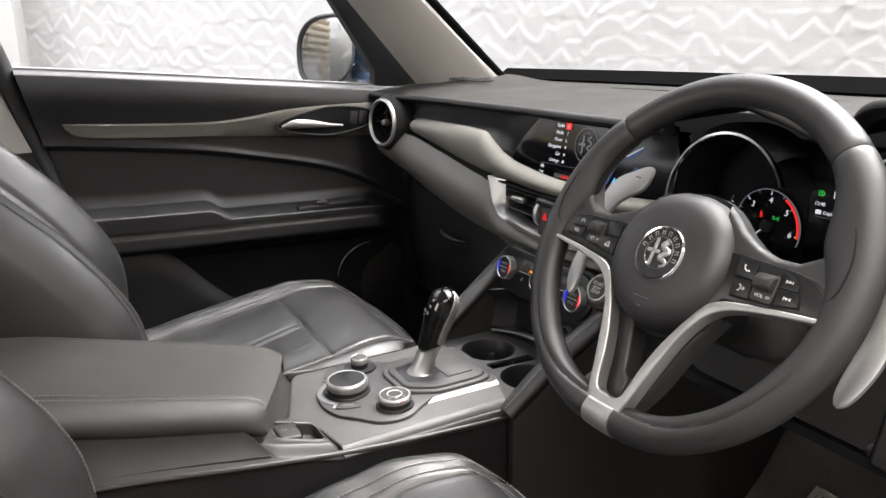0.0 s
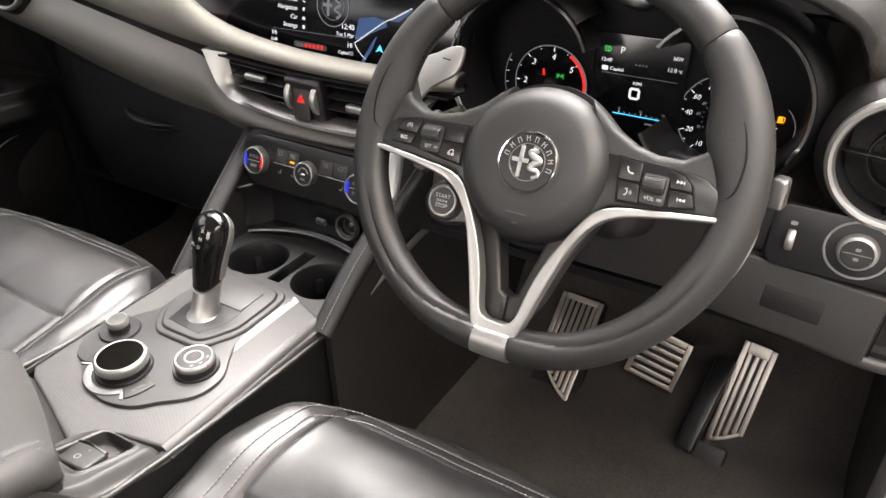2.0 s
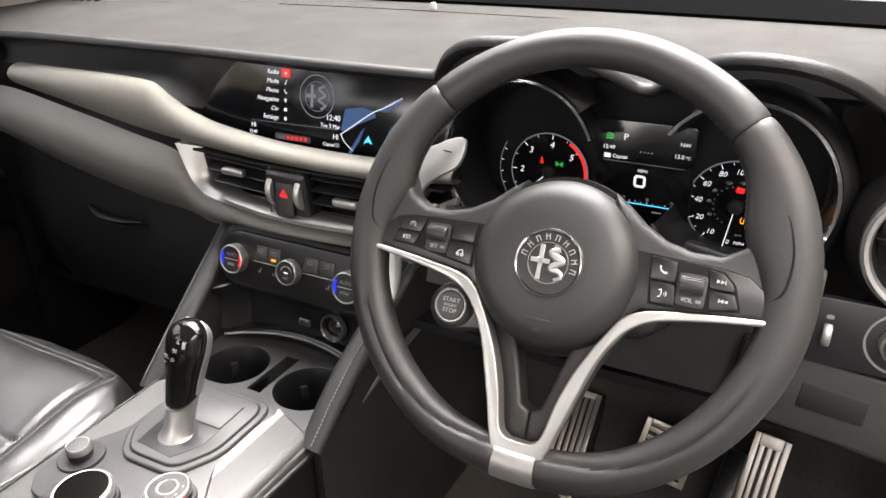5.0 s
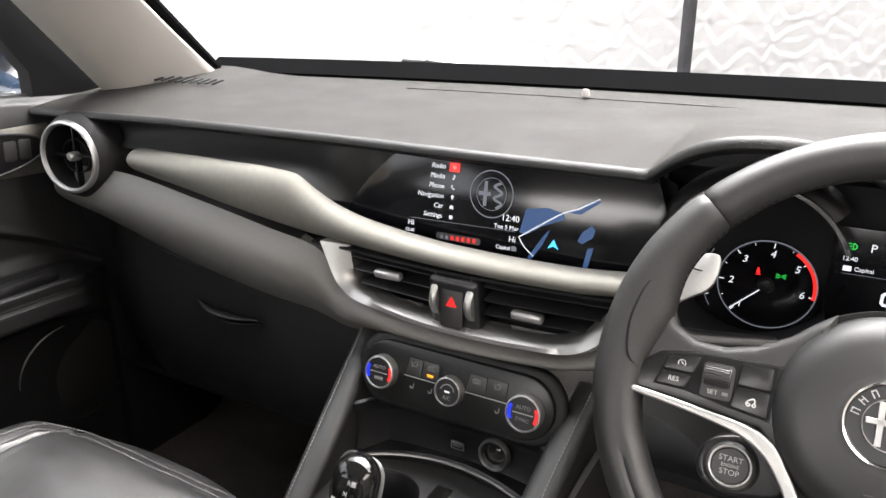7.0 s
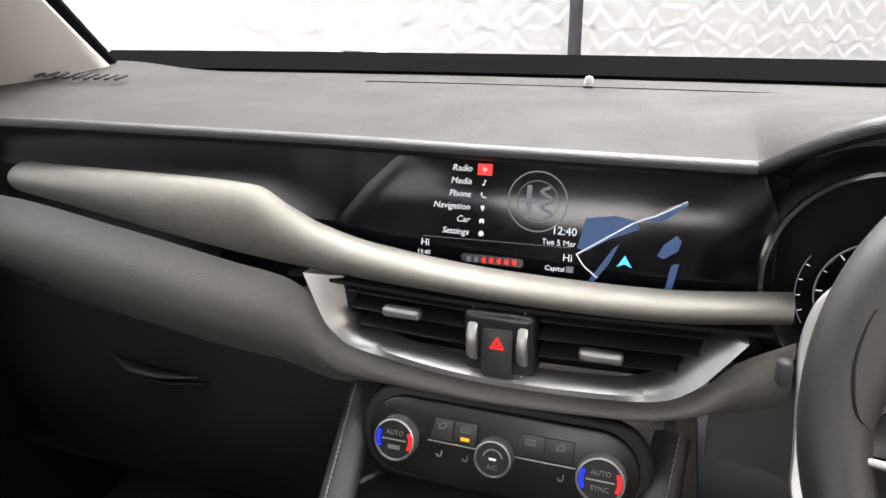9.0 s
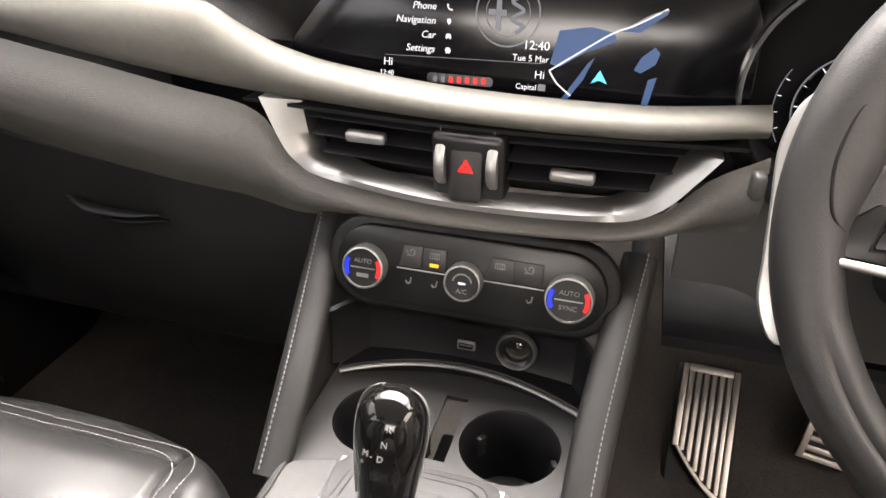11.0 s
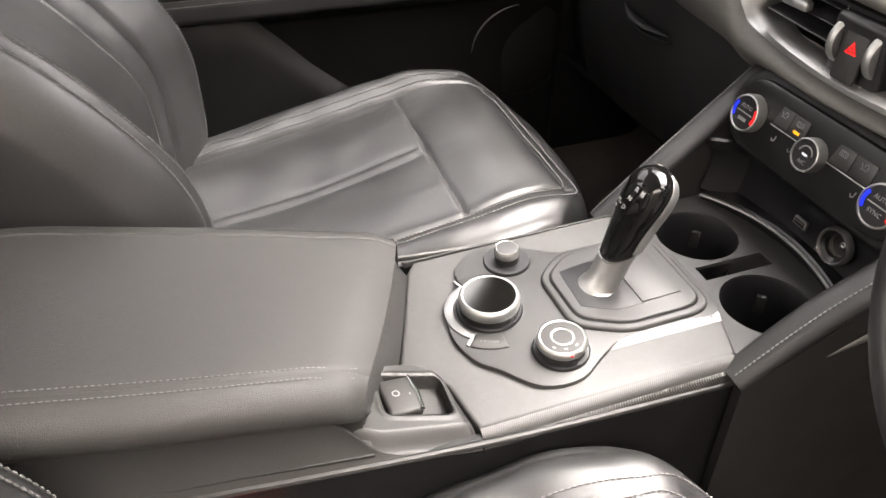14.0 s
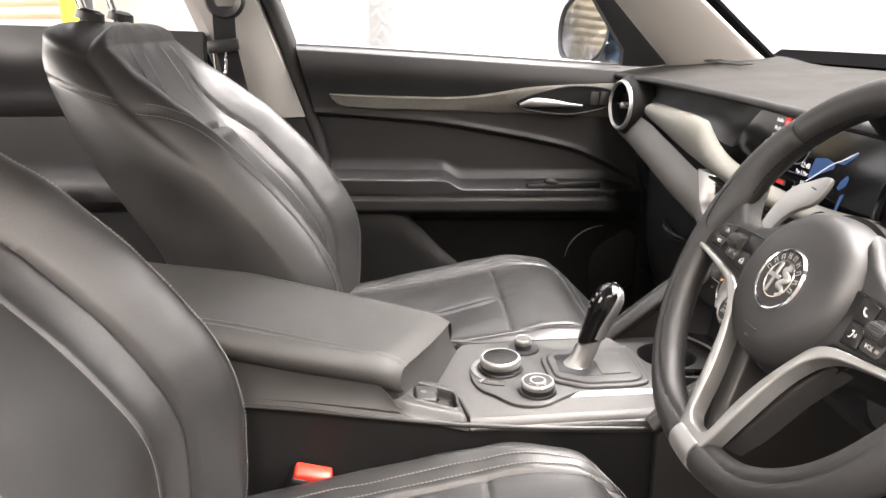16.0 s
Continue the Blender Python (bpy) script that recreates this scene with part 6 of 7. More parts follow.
def key_icon(kind, m, parent):
    """Small pale signs printed on the keys."""
    bm = bmesh.new()
    if kind == "phone":
        tube([m @ Vector(q) for q in ((-0.0022, 0.0026, 0), (-0.0024, 0.0008, 0), (-0.0008, -0.0014, 0), (0.0016, -0.0024, 0), (0.0026, -0.0016, 0))], [0.0009, 0.0005, 0.0005, 0.0005, 0.0009], n=6, steps=16, bm=bm)
    elif kind == "voice":
        tube([m @ Vector(q) for q in ((-0.0026, 0.0020, 0), (-0.0010, 0.0026, 0), (-0.0006, 0.0, 0), (-0.0014, -0.0024, 0), (-0.0028, -0.0026, 0))], 0.0004, n=6, steps=16, bm=bm)
        for k in (1, 2):
            tube([m @ Vector((0.0006 * k + 0.0011 * k * math.cos(a) * 0.8, 0.0011 * k * math.sin(a), 0)) for a in (-0.9, 0.0, 0.9)], 0.0003, n=6, steps=8, bm=bm)
    elif kind in ("next", "last"):
        d = 1 if kind == "next" else -1
        for x in (-0.0022, 0.0006):
            plate([(d * (x - 0.0012), 0.0014), (d * (x - 0.0012), -0.0014), (d * (x + 0.0012), 0.0)], 0.0003, m, bm=bm)
        box((0.0006, 0.0028, 0.0003), m @ pose(d * 0.0024, 0, 0.0001), bm=bm)
    elif kind == "cruise":
        tube([m @ Vector((0.0024 * math.cos(a), 0.0024 * math.sin(a), 0)) for a in np.linspace(-0.6, 3.7, 10)], 0.0003, n=6, steps=24, bm=bm)
        box((0.0030, 0.0005, 0.0003), m @ pose(0.0002, 0.0004, 0, 0, 0, -50), bm=bm)
    else:
        tube([m @ Vector(q) for q in ((-0.0028, -0.0022, 0), (-0.0016, 0.0002, 0), (0.0018, 0.0018, 0), (0.0026, -0.0008, 0))], 0.00045, n=6, steps=16, bm=bm)
        lathe([(0.0005, 0.0), (0.0010, 0.0002), (0.0014, 0.0)], 12, m @ pose(-0.0012, -0.0022, 0), bm=bm)
        lathe([(0.0005, 0.0), (0.0010, 0.0002), (0.0014, 0.0)], 12, m @ pose(0.0022, -0.0022, 0), bm=bm)
    part("icon", bm, PALE_PRINT, parent)


WHEEL_KEYS = {
    1: (((0.0704, 0.0137), (0.0890, 0.0122), (0.0892, -0.0028), (0.0722, -0.0028), "phone"), ((0.0722, -0.0042), (0.0893, -0.0042), (0.0915, -0.0193), (0.0749, -0.0196), "voice"), ((0.1102, 0.0110), (0.1200, 0.0094), (0.1278, 0.0025), (0.1290, -0.0022), (0.1125, -0.0022), "next"), ((0.1128, -0.0036), (0.1293, -0.0036), (0.1332, -0.0136), (0.1142, -0.0172), "last")),
    -1: (((0.1308, 0.0079), (0.1100, 0.0118), (0.1140, -0.0006), (0.1338, -0.0006), "cruise"), ((0.1342, -0.0020), (0.1145, -0.0020), (0.1180, -0.0113), (0.1372, -0.0110), "RES"), ((0.0850, 0.0124), (0.0660, 0.0130), (0.0660, -0.0016), (0.0862, -0.0016), ""), ((0.0864, -0.0030), (0.0660, -0.0030), (0.0660, -0.0195), (0.0885, -0.0163), "slope")),
}
for s in (-1, 1):
    # switch wing
    wing = mirror([(0.045, 0.0190), (0.060, 0.0158), (0.0908, 0.0150), (0.1195, 0.0137), (0.1370, 0.0106), (0.1465, 0.0035), (0.1545, -0.0095), (0.158, -0.0155), (0.130, -0.0185), (0.105, -0.0215), (0.070, -0.0260), (0.040, -0.050)], s)
    wp = part("wing", plate(wing, 0.016, pose(0, 0, -0.008), 0.0025), WING, wheel, "gloss black switch wing")
    # leather arm that carries the rim above the wing
    shape = mirror([(0.035, 0.056), (0.0465, 0.0480), (0.0600, 0.0365), (0.0780, 0.0265), (0.0970, 0.0215), (0.1160, 0.0218), (0.1300, 0.0300), (0.1375, 0.0440), (0.1440, 0.0590), (0.158, 0.040), (0.160, 0.0), (0.156, -0.012), (0.10, -0.010), (0.04, -0.010)], s)
    part("upper_arm", plate(shape, 0.022, pose(0, 0, -0.0165), 0.007, seg=5), LEATHER_FLAT, wheel)
    # silver spoke: a thin line under the wing that broadens into the lower leg
    outer = crom([(0.1600, -0.0200, 0), (0.130, -0.0238, 0), (0.105, -0.0278, 0), (0.080, -0.0335, 0), (0.0640, -0.0430, 0), (0.0530, -0.0575, 0), (0.0450, -0.0740, 0), (0.0370, -0.0985, 0), (0.0300, -0.1220, 0), (0.0250, -0.1400, 0), (0.0205, -0.1530, 0), (0.0180, -0.1645, 0)], 48)
    inner_edge = crom([(0.1600, -0.0158, 0), (0.130, -0.0186, 0), (0.105, -0.0216, 0), (0.075, -0.0262, 0), (0.0590, -0.0340, 0), (0.0490, -0.0480, 0), (0.0400, -0.0640, 0), (0.0310, -0.0830, 0), (0.0230, -0.1065, 0), (0.0180, -0.1290, 0), (0.0145, -0.1390, 0), (0.0080, -0.1432, 0)], 48)
    part("leg_back", plate(mirror([(0.062, -0.040), (0.043, -0.078), (0.028, -0.122), (0.015, -0.146), (0.0, -0.148), (0.0, -0.122), (0.008, -0.118), (0.019, -0.078), (0.03, -0.040)], s), 0.022, pose(0, 0, -0.030), 0.004, seg=3), PLASTIC, wheel, "dark inner face of the spoke")
    well = mirror([(0.0688, 0.0152), (0.0892, 0.0136), (0.1100, 0.0124), (0.1210, 0.0106), (0.1293, 0.0030), (0.1350, -0.0148), (0.1140, -0.0188), (0.092, -0.0208), (0.0730, -0.0212)] if s > 0 else [(0.1390, -0.0124), (0.1316, 0.0093), (0.1090, 0.0133), (0.0855, 0.0140), (0.064, 0.0142), (0.064, -0.0212), (0.0890, -0.0178), (0.118, -0.0128)], s)
    part("key_well", plate(well, 0.0003, pose(0, 0, 0.0079)), DARK, wp)
    for *corners, sign in WHEEL_KEYS[s]:
        kk = part("key", plate(eased(mirror(corners, s), 0.0022), 0.0020, pose(0, 0, 0.0078), 0.0006), WING, wp)
        c = sum((Vector(q) for q in mirror(corners, s)), Vector((0, 0))) / len(corners)
        if sign.isupper():
            word(sign, 0.0046, pose(c.x, c.y, 0.0099), PALE_PRINT, kk)
        elif sign:
            key_icon(sign, pose(c.x, c.y, 0.0099), kk)
    rx, ry = (0.1010, -0.0025) if s > 0 else (-0.0985, 0.0010)
    part("roller_bed", plate(rounded(0.0200, 0.0235, 0.003, 4), 0.0012, pose(rx, ry - 0.0035, 0.0079), 0.0006), PLASTIC, wp)
    rl = part("roller", lathe([(0.0, 0.0086), (0.0058, 0.0082), (0.0066, 0.0064), (0.0066, -0.0064), (0.0058, -0.0082), (0.0, -0.0086)], 24, pose(rx, ry, 0.0095, 0, 90)), PLASTIC, wp, "ribbed roller")
    for i in range(11):
        a = radians(15 + i * 15)
        part("rib", box((0.0150, 0.0006, 0.0010), pose(rx, ry + 0.0066 * math.cos(a), 0.0095 + 0.0066 * math.sin(a), math.degrees(a) - 90)), KEY, rl)
    word("VOL" if s > 0 else "SET", 0.0044, pose(rx - 0.002, ry - 0.0108, 0.0092), PALE_PRINT, wp)
    part("letter_bar", box((0.0036, 0.0022, 0.0003), pose(rx + 0.0058, ry - 0.0106, 0.0093)), PRINT, wp)
    # shift paddle behind the wheel
    pad = mirror([(0.1425, 0.0826), (0.133, 0.0880), (0.1235, 0.0913), (0.1170, 0.0908), (0.1150, 0.0865), (0.1154, 0.0750), (0.1185, 0.0660), (0.1235, 0.0606), (0.1310, 0.0560), (0.1437, 0.0459), (0.1522, 0.0309), (0.1565, 0.0100), (0.1570, -0.0200), (0.1540, -0.0480), (0.1545, -0.0640), (0.1595, -0.0710), (0.1675, -0.0640), (0.1750, -0.0450), (0.1790, -0.0234), (0.1785, 0.0100), (0.1755, 0.0400), (0.1670, 0.0640), (0.1560, 0.0760)], s)
    pad = [(max(x, 0.1250), y) if s > 0 else (max(x, -0.1740), y) for x, y in pad]
    pd = part("shift_paddle", plate(smooth_outline(pad, 92), 0.0045, pose(0, 0, -0.0515), 0.0016), SATIN, wheel, "silver shift paddle")
    part("mark", box((0.0085, 0.0011, 0.0004), pose(s * 0.1310, 0.0770, -0.0469, 0, 0, s * 6)), DARK, pd)
# start button on its own lobe below the wing
SB = pose(-0.0830, -0.0552, -0.0190)
part("start_lobe", plate(smooth_outline([(-0.050, -0.030), (-0.078, -0.0335), (-0.097, -0.0400), (-0.1055, -0.0545), (-0.101, -0.0690), (-0.087, -0.0765), (-0.068, -0.0740), (-0.048, -0.0660)], 48), 0.020, pose(0, 0, -0.036), 0.004, seg=3), BLACK, wheel, "black lobe that carries the start button")
sb = part("start_button", lathe([(0.0, 0.0105), (0.0112, 0.0105), (0.0116, 0.0100)], 40, SB), BLACK, wheel, "start button")
part("ring", lathe([(0.0116, 0.0095), (0.0124, 0.0108), (0.0136, 0.0106), (0.0156, 0.0080), (0.0160, -0.01)], 56, SB), SATIN, sb, "silver ring")
part("collar", lathe([(0.0156, 0.006), (0.0180, 0.0045), (0.0190, -0.010)], 48, SB), PLASTIC, sb)
for text, y, z in (("START", 0.0044, 0.0042), ("ENGINE", 0.0, 0.0026), ("STOP", -0.0044, 0.0042)):
    word(text, z * 1.25, SB @ pose(0, y, 0.0107), PALE_PRINT, sb)
rows = [[(x * p[0], p[1]) for p in edge] for x, edge in ((1, outer), (-1, outer), (-1, inner_edge), (1, inner_edge))]
part("silver_spoke", plate(rows[0] + rows[1][::-1] + rows[2] + rows[3][::-1], 0.014, pose(0, 0, -0.003), 0.0018, seg=3), SATIN, wheel, "satin silver lower spoke")
part("foot_cap", loft([rim_loop(radians(a), 0.0003) for a in np.linspace(264.2, 275.8, 12)]), SATIN, wheel, "silver foot of the rim")
part("column", lathe([(0.045, -0.03), (0.042, -0.06), (0.034, -0.09), (0.034, -0.16)], 32, pose(0, -0.025, 0)), BLACK, wheel)


# ---- pedals ----
def slotted(name, label, m, w, h, n, along, side=0, cut=0.0):
    """A pedal: steel frame with rubber between its bars, in its own axes (x across, y up); side: which flank is cut short below."""
    t = thing(name, m, label, "pedal", local=True)
    f = 0.0085

    def foot(x):
        return -h / 2 + cut * ((x * side + w / 2) / w) ** 1.6

    xs = np.linspace(-w / 2, w / 2, 12)
    back = [(x, foot(x)) for x in xs] + [(w / 2, h / 2), (-w / 2, h / 2)]
    part("rubber", plate(back, 0.010, pose(0, 0, -0.010), 0.002), RUBBER, t)
    for x in (-w / 2 + f / 2, w / 2 - f / 2):
        y = foot(x)
        part("frame_bar", box((f, h / 2 - y - 0.002, 0.004), pose(x, (h / 2 + y) / 2, 0.0012), 0.0012), PEDAL, t)
    part("frame_bar", box((w - 2 * f - 0.001, f * (2.2 if w < 0.06 else 1.3), 0.004), pose(0, h / 2 - f * (1.1 if w < 0.06 else 0.65), 0.001), 0.0012), PEDAL, t)
    low = [(x, foot(x) + 0.001) for x in xs] + [(x, foot(x) + f) for x in xs[::-1]]
    part("frame_bar", plate(low, 0.0042, pose(0, 0, -0.0011), 0.001), PEDAL, t)
    for k in range(n):
        q = (k + 1) / (n + 1) - 0.5
        if along:
            x = q * (w - 0.006)
            y = foot(x) + f
            part("bar", box((0.0066, h / 2 - y - f - 0.001, 0.0036), pose(x, (h / 2 + y - f) / 2, 0.0008), 0.001), PEDAL, t)
        else:
            part("bar", box((w - 2 * f - 0.001, 0.0072, 0.0036), pose(0, q * (h - 0.006), 0.0008), 0.001), PEDAL, t)
    return t


slotted("foot_rest", "steel foot rest with long slots over rubber", facing((0.264, 0.325, 0.4895), (0.0, -0.67, 0.74), (0.028, 0.74, 0.67)), 0.078, 0.186, 6, True, -1, 0.072)
fr = thing("rubber_wedge", (0.27, 0.28, 0.42), "black rubber wedge under the driver's foot rest", "wedge")
bm = loft([[(x, 0.236, 0.400), (x, 0.252, 0.404), (x, 0.402, 0.540), (x, 0.46, 0.560), (x, 0.46, 0.40)] for x in (0.221, 0.309)])
part("wedge", bm, RUBBER, fr)
slotted("brake_pedal", "steel-framed brake pedal with black rubber ribs", facing((0.426, 0.318, 0.535), (0.05, -0.93, 0.30), (0.17, 0.3, 0.95)), 0.084, 0.090, 5, False)
slotted("accelerator_pedal", "long slotted steel accelerator pedal", facing((0.560, 0.318, 0.513), (-0.05, -0.89, 0.45), (0.10, 0.45, 0.886)), 0.050, 0.176, 3, True, 1, 0.034)
gp = thing("rubber_pad", (0.54, 0.20, 0.42), "black rubber pad under the accelerator pedal", "pad")
part("pad", box((0.062, 0.050, 0.022), pose(0.534, 0.252, 0.428, 60, 0, -6), 0.006), RUBBER, gp)
part("pivot", box((0.030, 0.16, 0.02), pose(0.515, 0.29, 0.50, 45, 0, -12), 0.006), BLACK, gp)
kp = thing("kick_panel", (0.71, 0.3, 0.45), "dark plastic kick panel with a bonnet release", "panel")
part("panel", box((0.02, 0.55, 0.42), pose(0.735, 0.38, 0.64), 0.006), PLASTIC, kp)
part("release_lever", box((0.012, 0.03, 0.085), pose(0.690, 0.40, 0.475, 0, 0, 10), 0.005), BLACK, kp)
part("icon", box((0.001, 0.014, 0.01), pose(0.683, 0.398, 0.48)), PRINT, kp)


# crumbs of grit on the carpet by the foot rest
rng = random.Random(5)
bm = bmesh.new()
for k in range(70):
    x, y = 0.275 + rng.gauss(0, 0.050), 0.214 + rng.gauss(0, 0.016)
    r = rng.uniform(0.0008, 0.0022)
    bmesh.ops.create_icosphere(bm, subdivisions=1, radius=r, matrix=Matrix.Translation((x, y, 0.402 + r * 0.5)))
grit = part("grit", bm, SHUTTER)
tagged(grit, "pale crumbs of grit strewn on the carpet", "grit", kind="stuff")


# ---- front seats ----
SX = -0.365
seat = thing("front_seat", (SX, -0.45, 0.42), "black leather front seat with stitched bolsters, reclined", "seat", group="front seats")


def cushion_at(u, y, roll=0.0):
    """Seat base top: u across (-1..1 on top, beyond that down the sides), y along; roll 0..1 over the front edge."""
    au = min(1.0, abs(u))
    sgn = 1 if u >= 0 else -1
    half = interp(y, [(-0.70, 0.205), (-0.45, 0.240), (-0.25, 0.246), (-0.10, 0.222)])
    x = half * sgn * au
    z = interp(y, [(-0.70, 0.690), (-0.45, 0.715), (-0.27, 0.748), (-0.19, 0.764), (-0.09, 0.756)])
    z += 0.020 * smooth01(0.56, 0.86, au) * (1 - 0.75 * smooth01(-0.30, -0.13, y)) * (1 - 0.4 * smooth01(-0.42, -0.58, y))
    z -= 0.040 * max(0, (au - 0.78) / 0.22) ** 2.3
    z -= 0.008 * (1 - smooth01(0.0, 0.6, au)) * smooth01(-0.25, -0.45, y)
    if au < 0.66:
        k = smooth01(-0.262, -0.250, y)
        puff = math.sin(math.pi * au / 0.66) ** 0.7 * (1 - k) * smooth01(-0.70, -0.6, y) + k * math.cos(1.57 * au / 0.66) ** 0.6 * math.sin(math.pi * min(1, max(0, (y + 0.258) / 0.14))) ** 0.6
        z += 0.0055 * puff
        z -= 0.0045 * math.exp(-(((y + 0.258) / 0.0035) ** 2))
    if y < -0.118:
        z -= 0.0045 * math.exp(-(((au - 0.66) / 0.012) ** 2))
    if au < 0.66:
        z -= 0.0035 * math.exp(-(((y + 0.124) / 0.0035) ** 2))
    z -= 0.0022 * math.exp(-(((au - 0.90) / 0.012) ** 2)) * smooth01(-0.15, -0.20, y)
    if y < -0.262:
        k = smooth01(-0.262, -0.280, y)
        z += k * (0.0030 * math.exp(-((x / 0.006) ** 2)) - 0.0025 * math.exp(-(((x - 0.011) / 0.004) ** 2)) - 0.0025 * math.exp(-(((x + 0.011) / 0.004) ** 2)))
    z -= 0.022 * smooth01(-0.165, -0.095, y) ** 1.5
    z += 0.0004 * noise.noise(Vector((x * 70, y * 14, 8.0))) * (math.exp(-(((y + 0.238) / 0.022) ** 2)) + math.exp(-(((y + 0.285) / 0.03) ** 2))) * (au < 0.66)
    z += 0.0022 * noise.noise(Vector((x * 16 + SX, y * 16, 2.0)))
    z += 0.0016 * noise.noise(Vector((x * 50, y * 24, 5.0))) * smooth01(0.5, 0.8, au)
    if roll:
        y += 0.055 * math.sin(roll * 1.57) * max(0.0, 1 - min(1, abs(u)) ** 5)
        z -= 0.17 * (1 - math.cos(roll * 1.57))
    if abs(u) > 1:
        k = (abs(u) - 1) / 0.25
        z -= 0.17 * k
        x += sgn * (0.012 * math.sin(k * 3.0) - 0.012 * k)
    return Vector((SX + x, y, z))


def cushion(u, v):
    front = -0.098 - 0.085 * min(1, abs(u)) ** 2.8
    if v <= 0.88:
        return cushion_at(u, -0.70 + (front + 0.70) * v / 0.88)
    return cushion_at(u, front, (v - 0.88) / 0.12)


us = np.r_[np.linspace(-1.25, -1.02, 6), np.linspace(-1, 1, 161), np.linspace(1.02, 1.25, 6)]
cush = part("cushion", grid(cushion, us, np.r_[np.linspace(0, 0.88, 210), np.linspace(0.89, 1, 14)]), LEATHER, seat, "creased black leather cushion")
for off in (0.0, 0.014):
    k = 0.70 + off / 0.24
    f = -0.116 + off
    run = [cushion_at(-k, y) for y in np.linspace(-0.62, f - 0.035, 16)] + [cushion_at(-k + 0.10, f - 0.006)] + [cushion_at(u, f) for u in np.linspace(-k + 0.2, k - 0.2, 9)] + [cushion_at(k - 0.10, f - 0.006)] + [cushion_at(k, y) for y in np.linspace(f - 0.035, -0.62, 16)]
    stitches("stitching", run, cush, 0.0050, 0.0009, off=(0, 0, 0.0012))
for s in (-1, 1):
    part("piping", tube([cushion_at(s * 1.02, y) for y in np.linspace(-0.66, -0.17, 14)], 0.0028, n=8, steps=40), LEATHER_FLAT, cush)
bm = box((0.40, 0.52, 0.12), pose(SX, -0.42, 0.555), 0.03)
part("seat_base", bm, BLACK, seat)
for s in (-1, 1):
    part("slide_rail", box((0.035, 0.50, 0.04), pose(SX + s * 0.19, -0.42, 0.465), 0.006), STEEL, seat)

FRONT = [(0.64, -0.565), (0.72, -0.548), (0.86, -0.548), (0.96, -0.598), (1.06, -0.682), (1.12, -0.745), (1.18, -0.812), (1.222, -0.858)]
BACK = [(0.60, -0.72), (0.75, -0.765), (0.90, -0.800), (0.97, -0.838), (1.06, -0.890), (1.14, -0.925), (1.19, -0.943), (1.222, -0.948)]
FC, BC = crom([(0, y, z) for z, y in FRONT], 90), crom([(0, y, z) for z, y in BACK], 90)


def spine(curve, s):
    i = s * 89
    k = min(88, int(i))
    return curve[k] + (curve[k + 1] - curve[k]) * (i - k)


def front_seam(s):
    """Where the bolster's sewn seam runs: along the crest, out to the edge at the shoulder."""
    return interp(s, [(0.0, 0.90), (0.2, 0.86), (0.5, 0.86), (0.70, 0.88), (0.78, 0.925), (0.84, 0.99)])


def back_half(s):
    return interp(s, [(0, 0.215), (0.25, 0.243), (0.6, 0.240), (0.85, 0.222), (1.0, 0.188)])


def back_at(u, s):
    """Backrest front: u across (-1..1), s from the cushion (0) to the top (1)."""
    f = spine(FC, s)
    k = min(88, int(s * 89))
    t = FC[min(89, k + 2)] - FC[max(0, k - 1)]
    n = np.array([0, t[2], -t[1]]) / np.linalg.norm(t)
    au = abs(u)
    fade = 1 - smooth01(0.74, 1.0, s)
    ins = 0.050 * (1 - smooth01(0.42, 0.84, au)) * fade * smooth01(-0.1, 0.12, s)
    ins += 0.046 * max(0, (au - 0.80) / 0.20) ** 2.4 * (1 - 0.35 * smooth01(0.72, 1.0, s))
    ins -= 0.012 * smooth01(0.50, 0.82, au) * smooth01(0.0, 0.16, s) * smooth01(0.92, 0.62, s)
    ins += 0.0052 * math.exp(-(((au - front_seam(s)) / 0.012) ** 2)) * smooth01(0.85, 0.81, s)
    ins += 0.0075 * math.exp(-(((au - 0.585 + 0.10 * smooth01(0.6, 1.0, s)) / 0.010) ** 2)) * (1 - smooth01(0.90, 1.0, s))
    ins += 0.0038 * math.exp(-(((au - 0.37 + 0.12 * smooth01(0.6, 1.0, s)) / 0.009) ** 2)) * (1 - smooth01(0.92, 1.0, s))
    if au < 0.37:
        ins -= 0.0045 * math.cos(math.pi * au / 0.74) * fade
    edge = smooth01(0.42, 0.36, au)
    ins += edge * (0.0100 * math.exp(-(((s - 0.728) / 0.007) ** 2)) - 0.0070 * math.exp(-(((s - 0.694) / 0.024) ** 2)))
    ins -= 0.0020 * noise.noise(Vector((u * 4, s * 9, 1.0))) + 0.0011 * noise.noise(Vector((u * 11, s * 22, 4.0))) * smooth01(0.45, 0.7, au)
    q = f - n * ins
    return Vector((SX + back_half(s) * u, q[1], q[2])), Vector(n)


SHOULDER = 0.866


def flank_at(sgn, s, w):
    """Backrest flank, from the front edge (0) to the rear one (1)."""
    e, n = back_at(sgn, s)
    b = spine(BC, s)
    half = back_half(s)
    p = e.lerp(Vector((SX + sgn * half * 0.93, b[1], b[2])) + n * 0.012, w)
    swell = 0.013 * math.sin(math.pi * min(1.0, w * 1.02)) ** 0.7
    cut = 0.0030 * math.exp(-(((s - SHOULDER) / 0.008) ** 2))
    p.x += sgn * (swell - cut)
    return p


